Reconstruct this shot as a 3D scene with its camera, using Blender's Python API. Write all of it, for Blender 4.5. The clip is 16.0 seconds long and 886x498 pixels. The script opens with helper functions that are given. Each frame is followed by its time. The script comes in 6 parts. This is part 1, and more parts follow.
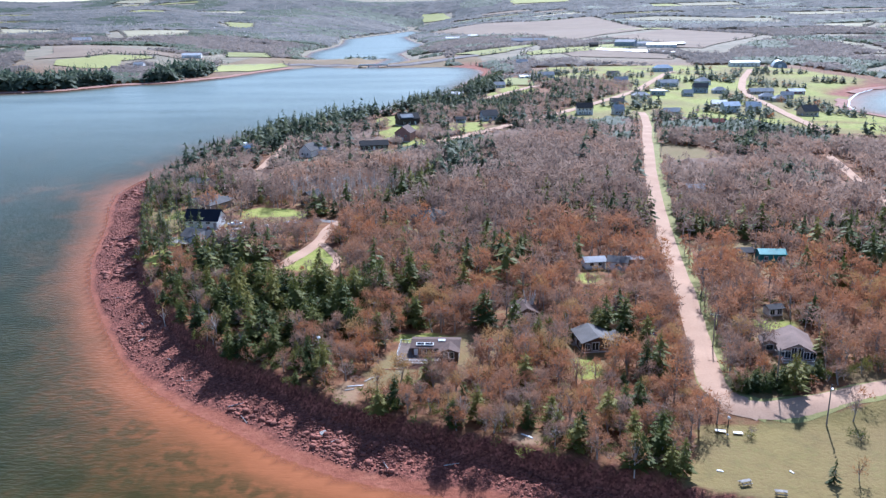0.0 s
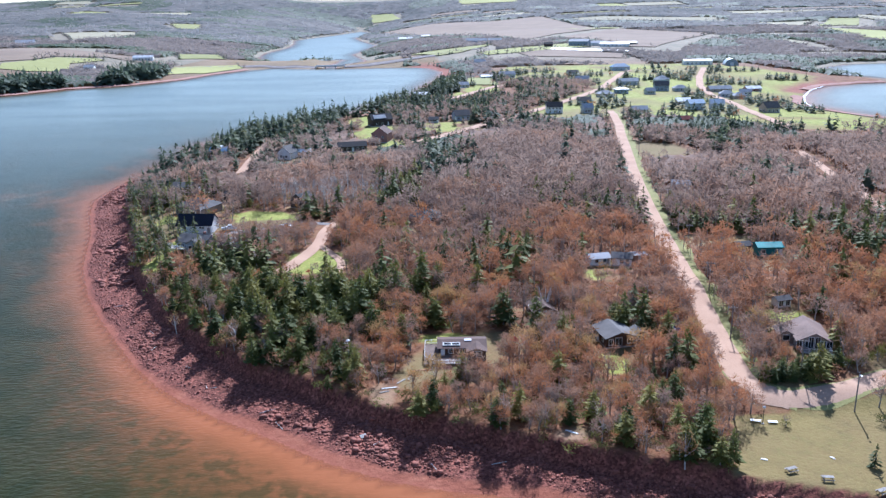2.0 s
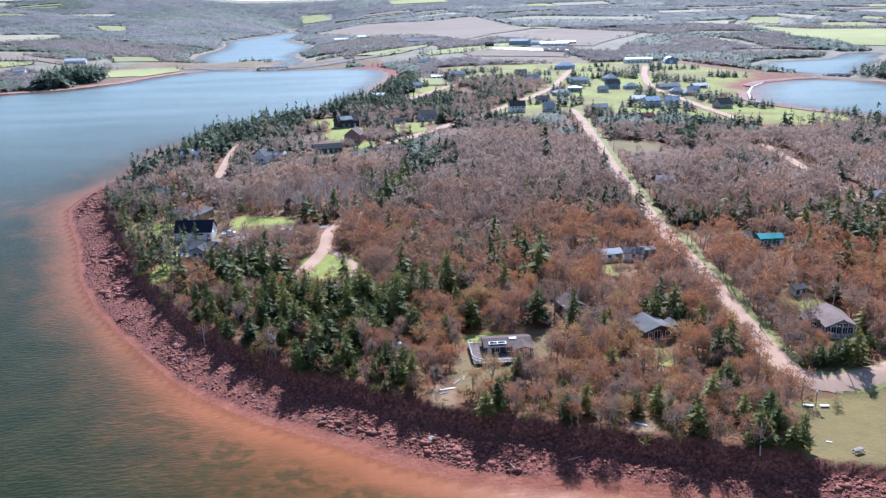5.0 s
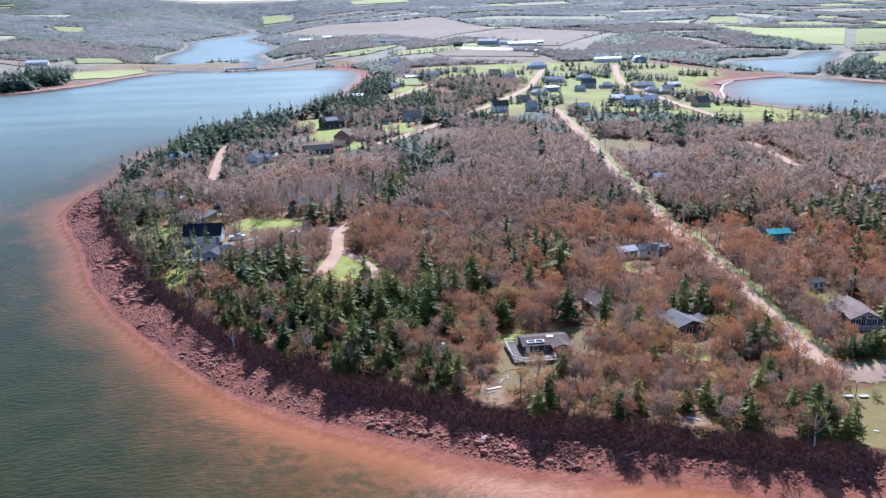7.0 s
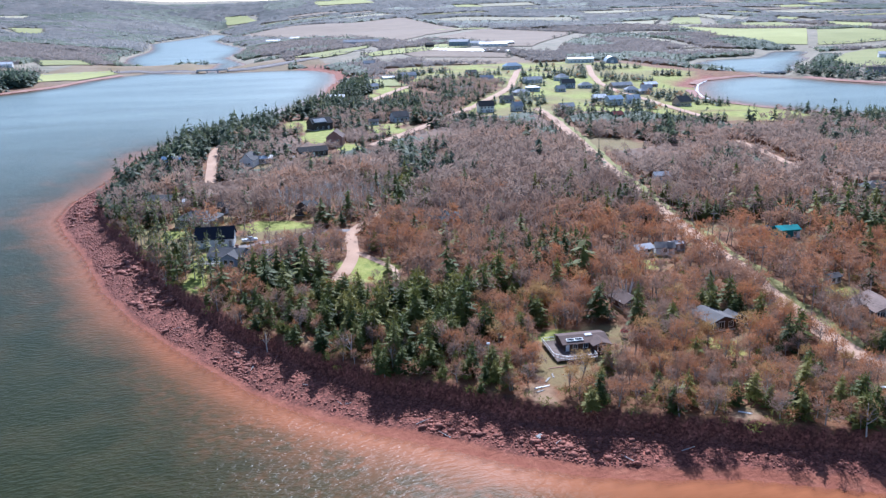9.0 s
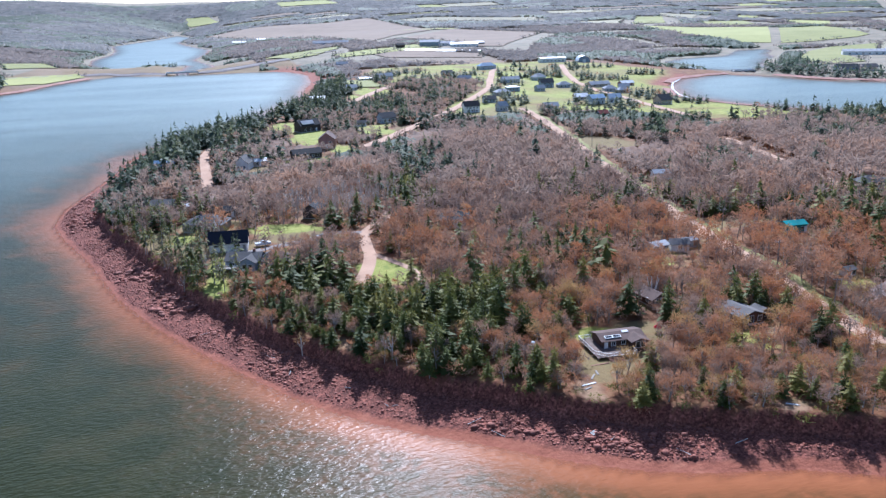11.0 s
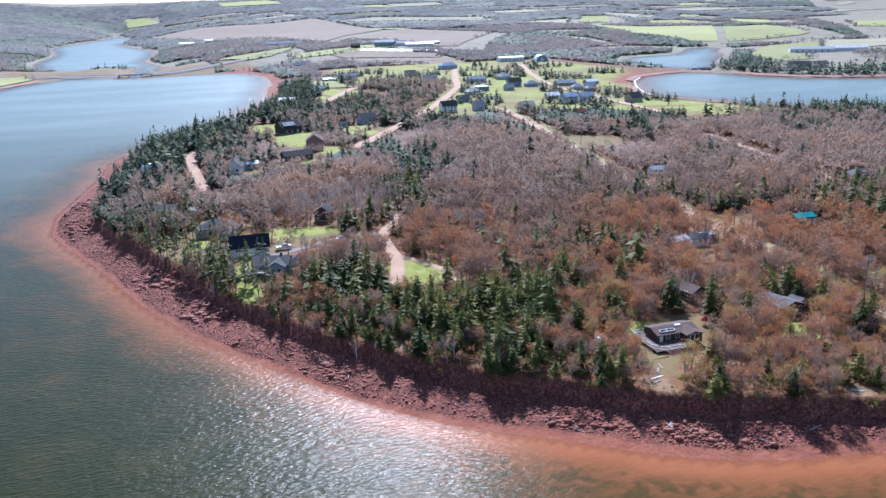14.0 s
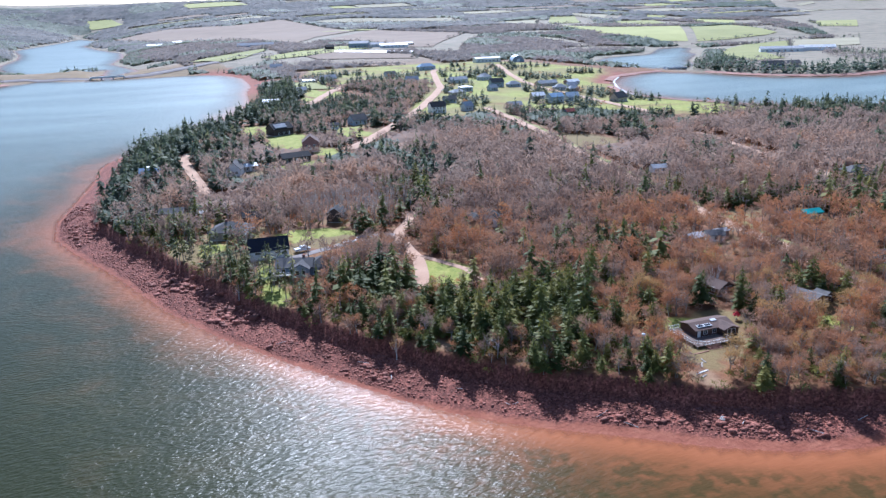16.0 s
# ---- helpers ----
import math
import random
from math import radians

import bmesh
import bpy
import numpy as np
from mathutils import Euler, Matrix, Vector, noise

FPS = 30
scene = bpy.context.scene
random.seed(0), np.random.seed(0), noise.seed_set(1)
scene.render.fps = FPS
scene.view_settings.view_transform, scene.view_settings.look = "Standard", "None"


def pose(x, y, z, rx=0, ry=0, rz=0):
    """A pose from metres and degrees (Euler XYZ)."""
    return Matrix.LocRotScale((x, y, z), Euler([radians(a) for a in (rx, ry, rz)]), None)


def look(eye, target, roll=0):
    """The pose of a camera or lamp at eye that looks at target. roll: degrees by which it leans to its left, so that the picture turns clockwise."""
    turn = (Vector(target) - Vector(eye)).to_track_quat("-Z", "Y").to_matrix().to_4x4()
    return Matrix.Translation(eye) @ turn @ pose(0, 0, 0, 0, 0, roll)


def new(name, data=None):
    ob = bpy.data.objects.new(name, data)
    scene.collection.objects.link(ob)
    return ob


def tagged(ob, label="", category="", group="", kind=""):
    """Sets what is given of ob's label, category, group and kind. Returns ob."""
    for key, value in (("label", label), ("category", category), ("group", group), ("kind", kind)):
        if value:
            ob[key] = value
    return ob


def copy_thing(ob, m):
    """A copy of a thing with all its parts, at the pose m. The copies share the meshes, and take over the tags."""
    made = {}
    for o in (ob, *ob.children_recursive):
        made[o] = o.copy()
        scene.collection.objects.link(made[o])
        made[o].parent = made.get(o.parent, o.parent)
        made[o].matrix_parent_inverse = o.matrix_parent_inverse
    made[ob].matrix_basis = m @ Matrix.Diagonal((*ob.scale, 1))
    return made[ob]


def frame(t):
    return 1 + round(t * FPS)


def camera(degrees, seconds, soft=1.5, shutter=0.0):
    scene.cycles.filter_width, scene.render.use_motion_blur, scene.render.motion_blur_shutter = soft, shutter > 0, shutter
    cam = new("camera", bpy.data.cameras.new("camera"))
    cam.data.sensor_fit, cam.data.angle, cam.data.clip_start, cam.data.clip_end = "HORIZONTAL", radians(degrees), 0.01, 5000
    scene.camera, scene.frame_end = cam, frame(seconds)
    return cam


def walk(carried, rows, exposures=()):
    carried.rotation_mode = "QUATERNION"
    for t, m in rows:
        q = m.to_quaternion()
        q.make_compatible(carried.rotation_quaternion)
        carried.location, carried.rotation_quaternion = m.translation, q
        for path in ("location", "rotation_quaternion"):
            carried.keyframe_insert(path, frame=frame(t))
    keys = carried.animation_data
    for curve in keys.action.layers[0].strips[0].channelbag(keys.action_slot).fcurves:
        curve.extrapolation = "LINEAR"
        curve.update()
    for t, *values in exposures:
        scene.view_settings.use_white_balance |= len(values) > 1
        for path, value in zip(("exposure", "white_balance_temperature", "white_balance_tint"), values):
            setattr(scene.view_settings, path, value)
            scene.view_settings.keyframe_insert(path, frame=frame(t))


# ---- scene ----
cam = camera(57.4, 16.0, 1.4)
PATH = [
    (0, (1.85, 0.05, 78.514), (1.85, 1.97, 77.953), -0.8),
    (0.5, (-2.258, 0.033, 78.53), (-2.228, 1.952, 77.97), -0.8),
    (1, (-6.391, 0.118, 78.562), (-6.331, 2.037, 78.002), -0.8),
    (1.5, (-10.542, 0.302, 78.622), (-10.451, 2.219, 78.061), -1.0),
    (2, (-14.642, 0.558, 78.688), (-14.52, 2.474, 78.126), -1.0),
    (2.5, (-18.734, 0.832, 78.757), (-18.582, 2.746, 78.195), -1.0),
    (3, (-22.769, 1.134, 78.831), (-22.588, 3.045, 78.269), -1.1),
    (3.5, (-26.829, 1.476, 78.89), (-26.619, 3.384, 78.328), -1.1),
    (4, (-30.93, 1.973, 78.948), (-30.693, 3.877, 78.385), -1.2),
    (6.5, (-51.595, 5.461, 79.371), (-51.239, 7.346, 78.806), -1.2),
    (7, (-55.729, 6.261, 79.418), (-55.35, 8.142, 78.852), -1.3),
    (7.5, (-59.882, 7.106, 79.462), (-59.482, 8.982, 78.897), -1.3),
    (8, (-64.005, 7.996, 79.525), (-63.584, 9.867, 78.959), -1.3),
    (8.5, (-68.071, 8.935, 79.621), (-67.628, 10.802, 79.055), -1.3),
    (9, (-72.12, 9.908, 79.711), (-71.655, 11.77, 79.145), -1.3),
    (11.5, (-92.354, 15.128, 80.479), (-91.783, 16.958, 79.911), -1.6),
    (12, (-96.416, 16.346, 80.598), (-95.822, 18.169, 80.029), -1.6),
    (12.5, (-100.505, 17.743, 80.733), (-99.89, 19.559, 80.164), -1.6),
    (13, (-104.546, 19.195, 80.846), (-103.909, 21.004, 80.277), -1.6),
    (13.5, (-108.536, 20.635, 80.95), (-107.88, 22.436, 80.38), -1.7),
    (14, (-112.522, 22.071, 81.049), (-111.846, 23.864, 80.478), -1.7),
    (14.5, (-116.496, 23.499, 81.141), (-115.801, 25.286, 80.57), -1.7),
    (15, (-120.471, 24.988, 81.234), (-119.759, 26.768, 80.664), -1.8),
    (15.5, (-124.437, 26.505, 81.306), (-123.707, 28.277, 80.735), -1.7),
    (16, (-128.376, 28.031, 81.367), (-127.625, 29.794, 80.796), -1.8),
]
walk(cam, [(t, look(eye, target, roll)) for t, eye, target, roll in PATH], exposures=((0, 0.89, 5160, 14.5), (16, 0.82, 5160, 14.5)))

# ---- light: low spring sun ahead of the camera, clear sky ----
SUN_AZ, SUN_EL = 17.5, 38.0          # degrees: from +y towards +x, and above the horizon
world = bpy.data.worlds.new("world")
scene.world = world
world.use_nodes = True
wn = world.node_tree.nodes
sky = wn.new("ShaderNodeTexSky")
sky.sky_type, sky.sun_disc = "NISHITA", False
sky.sun_elevation, sky.sun_rotation = radians(SUN_EL), radians(SUN_AZ)
sky.air_density, sky.dust_density, sky.ozone_density = 1.0, 0.5, 2.2
world.node_tree.links.new(sky.outputs[0], wn["Background"].inputs[0])
wn["Background"].inputs[1].default_value = 0.08
sun = new("sun", bpy.data.lights.new("sun", "SUN"))
sun.data.energy, sun.data.angle, sun.data.color = 4.8, radians(0.5), (1.0, 0.96, 0.91)
sa, se = radians(SUN_AZ), radians(SUN_EL)
sun_way = Vector((math.sin(sa) * math.cos(se), math.cos(sa) * math.cos(se), math.sin(se)))
sun.matrix_world = look(sun_way * 900, (0, 0, 0))

# ---- plan: coasts, roads, clearings, heights ----
rng = np.random.default_rng(7)
LATTICE = rng.random((256, 256))


def vnoise(x, y, size):
    """Smooth value noise from 0 to 1, with cells of that size in metres."""
    u, v = np.asarray(x, float) / size + 91.3, np.asarray(y, float) / size + 37.7
    i, j = np.floor(u).astype(int), np.floor(v).astype(int)
    fu, fv = u - i, v - j
    fu, fv = fu * fu * (3 - 2 * fu), fv * fv * (3 - 2 * fv)
    g = lambda a, b: LATTICE[a % 256, b % 256]
    return (g(i, j) * (1 - fu) + g(i + 1, j) * fu) * (1 - fv) + (g(i, j + 1) * (1 - fu) + g(i + 1, j + 1) * fu) * fv


def smooth(v):
    v = np.clip(v, 0, 1)
    return v * v * (3 - 2 * v)


def line_dist(x, y, pts):
    best = np.full(np.shape(x), 1e9)
    for (ax, ay), (bx, by) in zip(pts[:-1], pts[1:]):
        dx, dy = bx - ax, by - ay
        k = np.clip(((x - ax) * dx + (y - ay) * dy) / (dx * dx + dy * dy + 1e-9), 0, 1)
        best = np.minimum(best, np.hypot(x - ax - k * dx, y - ay - k * dy))
    return best


def inside(x, y, pts):
    res = np.zeros(np.shape(x), bool)
    for (ax, ay), (bx, by) in zip(pts, pts[1:] + pts[:1]):
        if ay != by:
            res ^= ((ay > y) != (by > y)) & (x < (bx - ax) * (y - ay) / (by - ay) + ax)
    return res


SEA = [(900, -1500), (900, -600), (700, -200), (400, 0), (200, 60), (110, 84), (60, 97), (27, 108), (8, 118), (-7, 122),
       (-17, 126), (-28, 133), (-42, 145), (-51, 152), (-60, 160), (-68, 169), (-75.5, 179.5), (-84, 194), (-93, 210),
       (-104, 231), (-116, 261), (-129, 307), (-140, 338), (-147, 364), (-146.5, 395), (-139, 435), (-131, 480), (-127, 517)]
NORTH = [(-122, 535), (-108, 560), (-85, 595), (-52, 645), (-20, 710), (10, 800), (30, 919), (50, 1000), (64, 1142),
         (45, 1235), (-20, 1250), (-94, 1244), (-187, 1290), (-225, 1258), (-261, 1170), (-281, 1089), (-330, 1008),
         (-387, 978), (-425, 912), (-478, 894), (-560, 850), (-700, 820), (-1200, 700), (-2500, 400), (-2500, -1500)]
INLET = [(-90, 1235), (-90, 1306), (-43, 1429), (-56, 1510), (-76, 1666), (-47, 1906), (-36, 2151), (-78, 2449), (-112, 2806), (-49, 3349),
         (-128, 3880), (-204, 3278), (-275, 2868), (-309, 2661), (-271, 2293), (-262, 2063), (-278, 1789), (-263, 1605), (-226, 1448),
         (-192, 1417), (-153, 1454), (-119, 1454), (-95, 1485), (-110, 1324), (-110, 1235)]
EAST_BAY = [(387, 770), (419, 806), (470, 828), (505, 833), (536, 790), (545, 722), (563, 688), (607, 655), (673, 661),
            (900, 600), (1500, 300), (1500, -300), (1200, -200), (800, 0), (600, 180), (480, 330), (400, 440), (352, 520),
            (328, 590), (322, 640), (330, 669), (354, 718)]
EAST_INLET = [(530, 828), (526, 862), (507, 956), (558, 1060), (612, 1113), (709, 1130), (821, 1249), (868, 1246), (864, 1192), (795, 1120),
              (744, 1045), (657, 956), (600, 868), (545, 862), (545, 826)]
WATERS = [SEA + NORTH, INLET, EAST_BAY, EAST_INLET]


def shore(x, y):
    """Distance to the water's edge: above zero on land, below on water."""
    best = np.full(np.shape(x), 1e9)
    for poly in WATERS:
        dist = line_dist(x, y, poly + poly[:1])
        best = np.minimum(best, np.where(inside(x, y, poly), -dist, dist))
    return best


def beach_width(x, y):
    """From the water's edge to the foot of the bank."""
    return 10.2 + 3 * smooth((8 - x) / 14) * smooth((600 - y) / 200) + 2.4 * (vnoise(x, y, 17) - 0.5) + 0.7 * (vnoise(x, y, 5.5) - 0.5) + 0.8 * smooth((y - 200) / 40) * smooth((330 - y) / 60) * smooth((-x - 60) / 20)


def height(x, y, d=None):
    x, y = np.asarray(x, float), np.asarray(y, float)
    d = shore(x, y) if d is None else d
    far = smooth((y - 800) / 250)                                    # the mainland behind the village
    park = smooth((x - 36) / 10) * smooth((146 - y) / 10)
    width = beach_width(x, y)
    east = smooth((x - 200) / 100) * (1 - far)
    top = 5.2 - 2.0 * park - 3.4 * np.maximum(far * 0.9, east)
    plain = 5.3 + 3.6 * smooth((y - 200) / 300) * np.exp(-((x - 60) / 190) ** 2) - 1.9 * park
    plain = plain - 1.8 * smooth((215 - y) / 50) * smooth((x + 30) / 40)
    hills = 14 * smooth((y - 1080) / 380) + 16 * smooth((y - 1500) / 900) + 45 * smooth((y - 2300) / 1300) + 75 * smooth((y - 3500) / 1000)
    hills = hills * (0.9 + 0.2 * vnoise(x, y, 900)) + 14 * smooth((y - 1500) / 800) * (vnoise(x, y, 330) - 0.5)
    plain = plain + hills + 12 * smooth((-x - 330) / 300) * smooth((y - 950) / 300)
    sand = np.where(d > 0, 1.6 * np.clip(d / width, 0, 1) ** 0.8, np.maximum(d * 0.045, -5))
    bank = np.maximum(top - 1.6, 0) * smooth((d - width) / (1.9 + 10 * far))
    rest = (plain - np.maximum(top, 1.6)) * (1 - np.exp(-np.clip(d - width - 1, 0, None) / (45 + 60 * far + 220 * smooth((y - 1700) / 700))))
    bumps = 0.5 * (vnoise(x, y, 9) - 0.5) * smooth((d - width - 2) / 6) * (1 - park)
    pebbles = 0.35 * (vnoise(x, y, 2.6) - 0.5) * smooth(d / 5) * (1 - smooth((d - width) / 4))
    knoll = 1.5 * smooth((d - width - 4) / 14) * np.exp(-((x + 78) / 34) ** 2 - ((y - 285) / 55) ** 2)
    return sand + bank + rest + bumps + pebbles + knoll


MAIN_ROAD = [(63, 141), (58.5, 143.2), (56.5, 148), (58, 158), (62, 178), (67, 206), (74, 248), (87, 316), (99, 372), (112, 428), (119, 460), (129, 499), (141, 556), (144, 577)]
BEND_ROAD = [(56, 144), (59.5, 141.3), (69, 141.5), (80, 146), (93, 150.5), (140, 163), (260, 190)]
VILLAGE_ROAD = [(-2, 453), (14, 472), (44, 515), (70, 553), (106, 610), (155, 699), (182, 750), (193, 778), (210, 825), (232, 880), (265, 966), (285, 1005)]
EAST_ROAD = [(230, 480), (237, 519), (248, 587), (260, 648), (266, 697), (288, 781), (326, 883), (390, 1035)]
LOOP_ROAD = [(-49, 231), (-45, 240), (-41.5, 250), (-39.5, 259), (-38.5, 272), (-37, 283), (-33.5, 290), (-26, 298), (-20, 312)]
HIDDEN_ROAD = [(-20, 312), (-10, 330), (6, 380), (12, 430), (12, 465)]
LOOP_SIDE = [(-39.5, 260), (-36.5, 253.5), (-33, 247), (-30, 239), (-32, 228)]
WEST_TRACK = [(-81, 503), (-86, 478), (-86.5, 440), (-86.5, 388)]
EAST_TRACK = [(196, 402), (184, 353), (174, 308), (160, 262)]
NORTH_ROAD = [(36, 690), (54, 724), (85, 787), (113, 837), (135, 880)]
HIGHWAY = [(-430, 1190), (-278, 1262), (-205, 1300), (-150, 1282), (-108, 1263), (-49, 1265), (60, 1335), (150, 1420)]
DRIVE = [(-78, 272), (-67, 276.5), (-56, 281), (-47, 288), (-37, 285)]
ROADS = [(MAIN_ROAD, 5.6), (BEND_ROAD, 5.2), (VILLAGE_ROAD, 7.0), (EAST_ROAD, 7.0), (LOOP_ROAD, 4.1), (LOOP_SIDE, 2.5),
         (WEST_TRACK, 5.0), (EAST_TRACK, 4.5), (NORTH_ROAD, 8.0), (DRIVE, 3.6)]
PARK = [(37, 100), (41, 117), (46, 127), (50, 138), (60, 138), (80, 142), (95, 147), (300, 190), (300, 20)]
# clearings: x, y, radius along x, radius along y, kind (1 lawn, 2 dry grass, 3 bare earth)
CLEARINGS = [(72, 775, 16, 40, 1), (50, 735, 8, 18, 1), (-17.5, 148.5, 2.9, 4.6, 3), (-12.5, 156, 2.8, 5, 2), (-9.5, 162, 3.5, 7, 2), (-2, 177, 8, 4, 1), (9, 177, 7, 4.5, 2), (16.5, 129.5, 3.4, 2.6, 3),
             (32, 161, 3.6, 5.5, 1), (90, 250, 14, 6, 2), (-86, 262, 4, 8, 1), (-100, 299, 9, 6, 1), (38, 169, 6, 3, 2), (78, 172, 4, 8, 2), (82, 184, 5, 3.5, 1), (48, 229, 9, 3.5, 2), (43, 219, 3, 5, 1),
             (96, 230, 8, 5, 2), (-83, 280, 14, 10, 2), (-63, 298, 14, 7, 1), (-60, 291, 12, 4, 1), (-76, 262, 8, 8, 2), (-88, 245, 3.5, 11, 1), (-58, 285, 15, 6, 2),
             (-96, 284, 8, 8, 2), (-88, 312, 11, 12, 2), (-103, 345, 10, 10, 2), (-106, 300, 5, 14, 2), (-38.5, 240, 8.5, 12, 1), (-60, 190, 1.4, 4, 3), (-106, 440, 6, 5, 2), (-3, 282, 7, 5, 2),
             (124, 413, 18, 22, 2), (-20, 521, 12, 19, 1), (-37, 430, 13, 12, 1), (-13, 454, 8, 14, 1), (-62, 422, 10, 6, 2), (107, 570, 16, 16, 1),
             (105, 320, 6, 5, 2), (174, 275, 7, 6, 1), (20, 533, 13, 9, 1), (60, 525, 8, 7, 1), (100, 910, 22, 16, 1), (85, 840, 14, 28, 1), (15, 718, 6, 8, 1), (150, 236, 8, 6, 2),
             (-30, 562, 14, 30, 1), (-24, 505, 13, 20, 1), (-26, 481, 8, 10, 1), (18, 508, 12, 16, 1), (38, 508, 8, 16, 2), (245, 462, 18, 8, 2)]
VILLAGE = [(74, 552), (122, 546), (147, 551), (169, 541), (205, 525), (222, 482), (330, 455), (420, 700), (460, 1000), (420, 1110), (150, 1120), (100, 960), (115, 850), (185, 800), (178, 752), (148, 702), (100, 616)]
# low young growth: x, y, radius along x, radius along y
LOW = [(52, 219, 11, 6), (75, 158, 6, 6), (108, 372, 18, 22), (132, 378, 16, 18), (180, 372, 14, 16), (170, 335, 12, 20), (92, 325, 12, 20), (104, 450, 16, 34), (112, 512, 16, 26), (104, 556, 18, 14), (96, 222, 9, 9), (-44, 226, 8, 8), (-90, 412, 9, 42), (35, 148, 8, 8), (76, 155, 9, 6), (20, 184, 5, 5), (44, 206, 10, 10), (55, 690, 50, 60), (100, 540, 22, 20), (-36, 217, 13, 10), (-55, 272, 16, 13), (-84, 246, 10, 10), (-34, 474, 22, 30), (-25, 418, 22, 22), (12, 450, 24, 30), (38, 470, 18, 26), (228, 440, 50, 24), (110, 532, 30, 16), (-66, 395, 12, 18), (-82, 360, 12, 20), (175, 500, 75, 30)]
# plots kept free of trees: x, y, radius
PLOTS = [(-2, 169, 6.5), (4, 169, 5.5), (3.5, 164.5, 3.5), (-8, 165, 4), (22, 191, 4.3), (36, 172, 6), (42.5, 171, 3), (78.4, 164.5, 6), (80.6, 172.5, 6.5), (84.5, 190.5, 4), (46.5, 229.5, 4.8), (53.5, 227, 5), (59, 229, 4.2),
         (100, 231, 7), (93.5, 236, 4), (-82, 278, 8.5), (-79, 256, 8), (-69, 262, 8), (-88, 309, 10), (-78, 326, 5), (-104, 352, 6.5), (-94.5, 346, 4), (-106, 440, 6), (-3, 282, 7.5),
         (-49.5, 312, 6), (-20, 531, 11), (-14, 465, 8), (-35, 439, 10), (-66, 421, 7), (-57, 423, 5), (105, 323, 6.5), (174, 275, 8), (34, 547, 9), (34, 537, 8),
         (15, 538, 8), (15, 526, 7), (59, 803, 10), (15, 730, 9), (59, 790, 7), (100, 918, 12), (119, 918, 12), (20, 486, 4), (71, 239, 3), (0, 160, 6), (-6, 158, 4), (34, 165, 5), (-20, 512, 10), (-37, 422, 9), (98, 560, 9), (108, 558, 9), (12.6, 171, 3.5), (-64, 412, 7), (105, 316, 6), (174, 267, 6), (-106, 432, 5), (-104, 344, 6), (-3, 274, 6), (23, 347, 4), (97, 224, 6.5), (-38, 238, 7.5), (118, 436, 7), (127, 470, 7), (66, 147, 5), (90, 154, 5), (104, 548, 9), (100, 538, 8)]


# ---- materials ----
def node_mat(name):
    m = bpy.data.materials.new(name)
    m.use_nodes = True
    return m, m.node_tree.nodes, m.node_tree.links, m.node_tree.nodes["Principled BSDF"]


def noise_tex(nodes, links, size, detail=4.0, coord=None):
    """A noise whose features are about that many metres, on world places."""
    tex = nodes.new("ShaderNodeTexNoise")
    tex.inputs["Scale"].default_value, tex.inputs["Detail"].default_value = 1.0 / size, detail
    if coord is None:
        coord = nodes.new("ShaderNodeNewGeometry").outputs["Position"]
    links.new(coord, tex.inputs["Vector"])
    return tex.outputs["Fac"]


def ramp(nodes, links, fac, stops):
    r = nodes.new("ShaderNodeValToRGB")
    while len(r.color_ramp.elements) < len(stops):
        r.color_ramp.elements.new(0.5)
    for e, (p, c) in zip(r.color_ramp.elements, stops):
        e.position, e.color = p, (*c, 1) if len(c) == 3 else c
    links.new(fac, r.inputs["Fac"])
    return r.outputs["Color"]


def mix_col(nodes, links, fac, a, b, mode="MIX"):
    n = nodes.new("ShaderNodeMix")
    n.data_type, n.blend_type = "RGBA", mode
    for sock, v in ((n.inputs[0], fac), (n.inputs[6], a), (n.inputs[7], b)):
        if isinstance(v, (int, float)):
            sock.default_value = v
        elif isinstance(v, tuple):
            sock.default_value = (*v, 1)
        else:
            links.new(v, sock)
    return n.outputs[2]


def calc(nodes, links, op, a, b=0.0, clamp=False):
    n = nodes.new("ShaderNodeMath")
    n.operation, n.use_clamp = op, clamp
    for sock, v in zip(n.inputs, (a, b)):
        if isinstance(v, (int, float)):
            sock.default_value = v
        else:
            links.new(v, sock)
    return n.outputs[0]


def bump(nodes, links, fac, bsdf, strength, dist):
    b = nodes.new("ShaderNodeBump")
    b.inputs["Strength"].default_value, b.inputs["Distance"].default_value = strength, dist
    links.new(fac, b.inputs["Height"])
    links.new(b.outputs[0], bsdf.inputs["Normal"])
    return b


def attr(nodes, name):
    a = nodes.new("ShaderNodeAttribute")
    a.attribute_name = name
    return a


def plain_mat(name, a, b, size=1.0, rough=0.8, relief=0.3, dist=0.03, metal=0.0, fine=None, vary=0.0):
    """A surface between two colours, with a broad and a fine noise; vary: how much each object differs."""
    m, n, l, p = node_mat(name)
    broad, small = noise_tex(n, l, size * 4), noise_tex(n, l, fine or size * 0.4, 6)
    fac = calc(n, l, "ADD", calc(n, l, "MULTIPLY", broad, 0.6), calc(n, l, "MULTIPLY", small, 0.5))
    col = ramp(n, l, fac, [(0.35, a), (0.75, b)])
    if vary:
        hsv = n.new("ShaderNodeHueSaturation")
        rnd = n.new("ShaderNodeObjectInfo").outputs["Random"]
        l.new(calc(n, l, "ADD", calc(n, l, "MULTIPLY", rnd, vary), 1 - vary / 2), hsv.inputs["Value"])
        l.new(col, hsv.inputs["Color"])
        col = hsv.outputs[0]
    l.new(col, p.inputs["Base Color"])
    p.inputs["Roughness"].default_value, p.inputs["Metallic"].default_value = rough, metal
    p.inputs["Specular IOR Level"].default_value = 0.3
    bump(n, l, small, p, relief, dist)
    return m


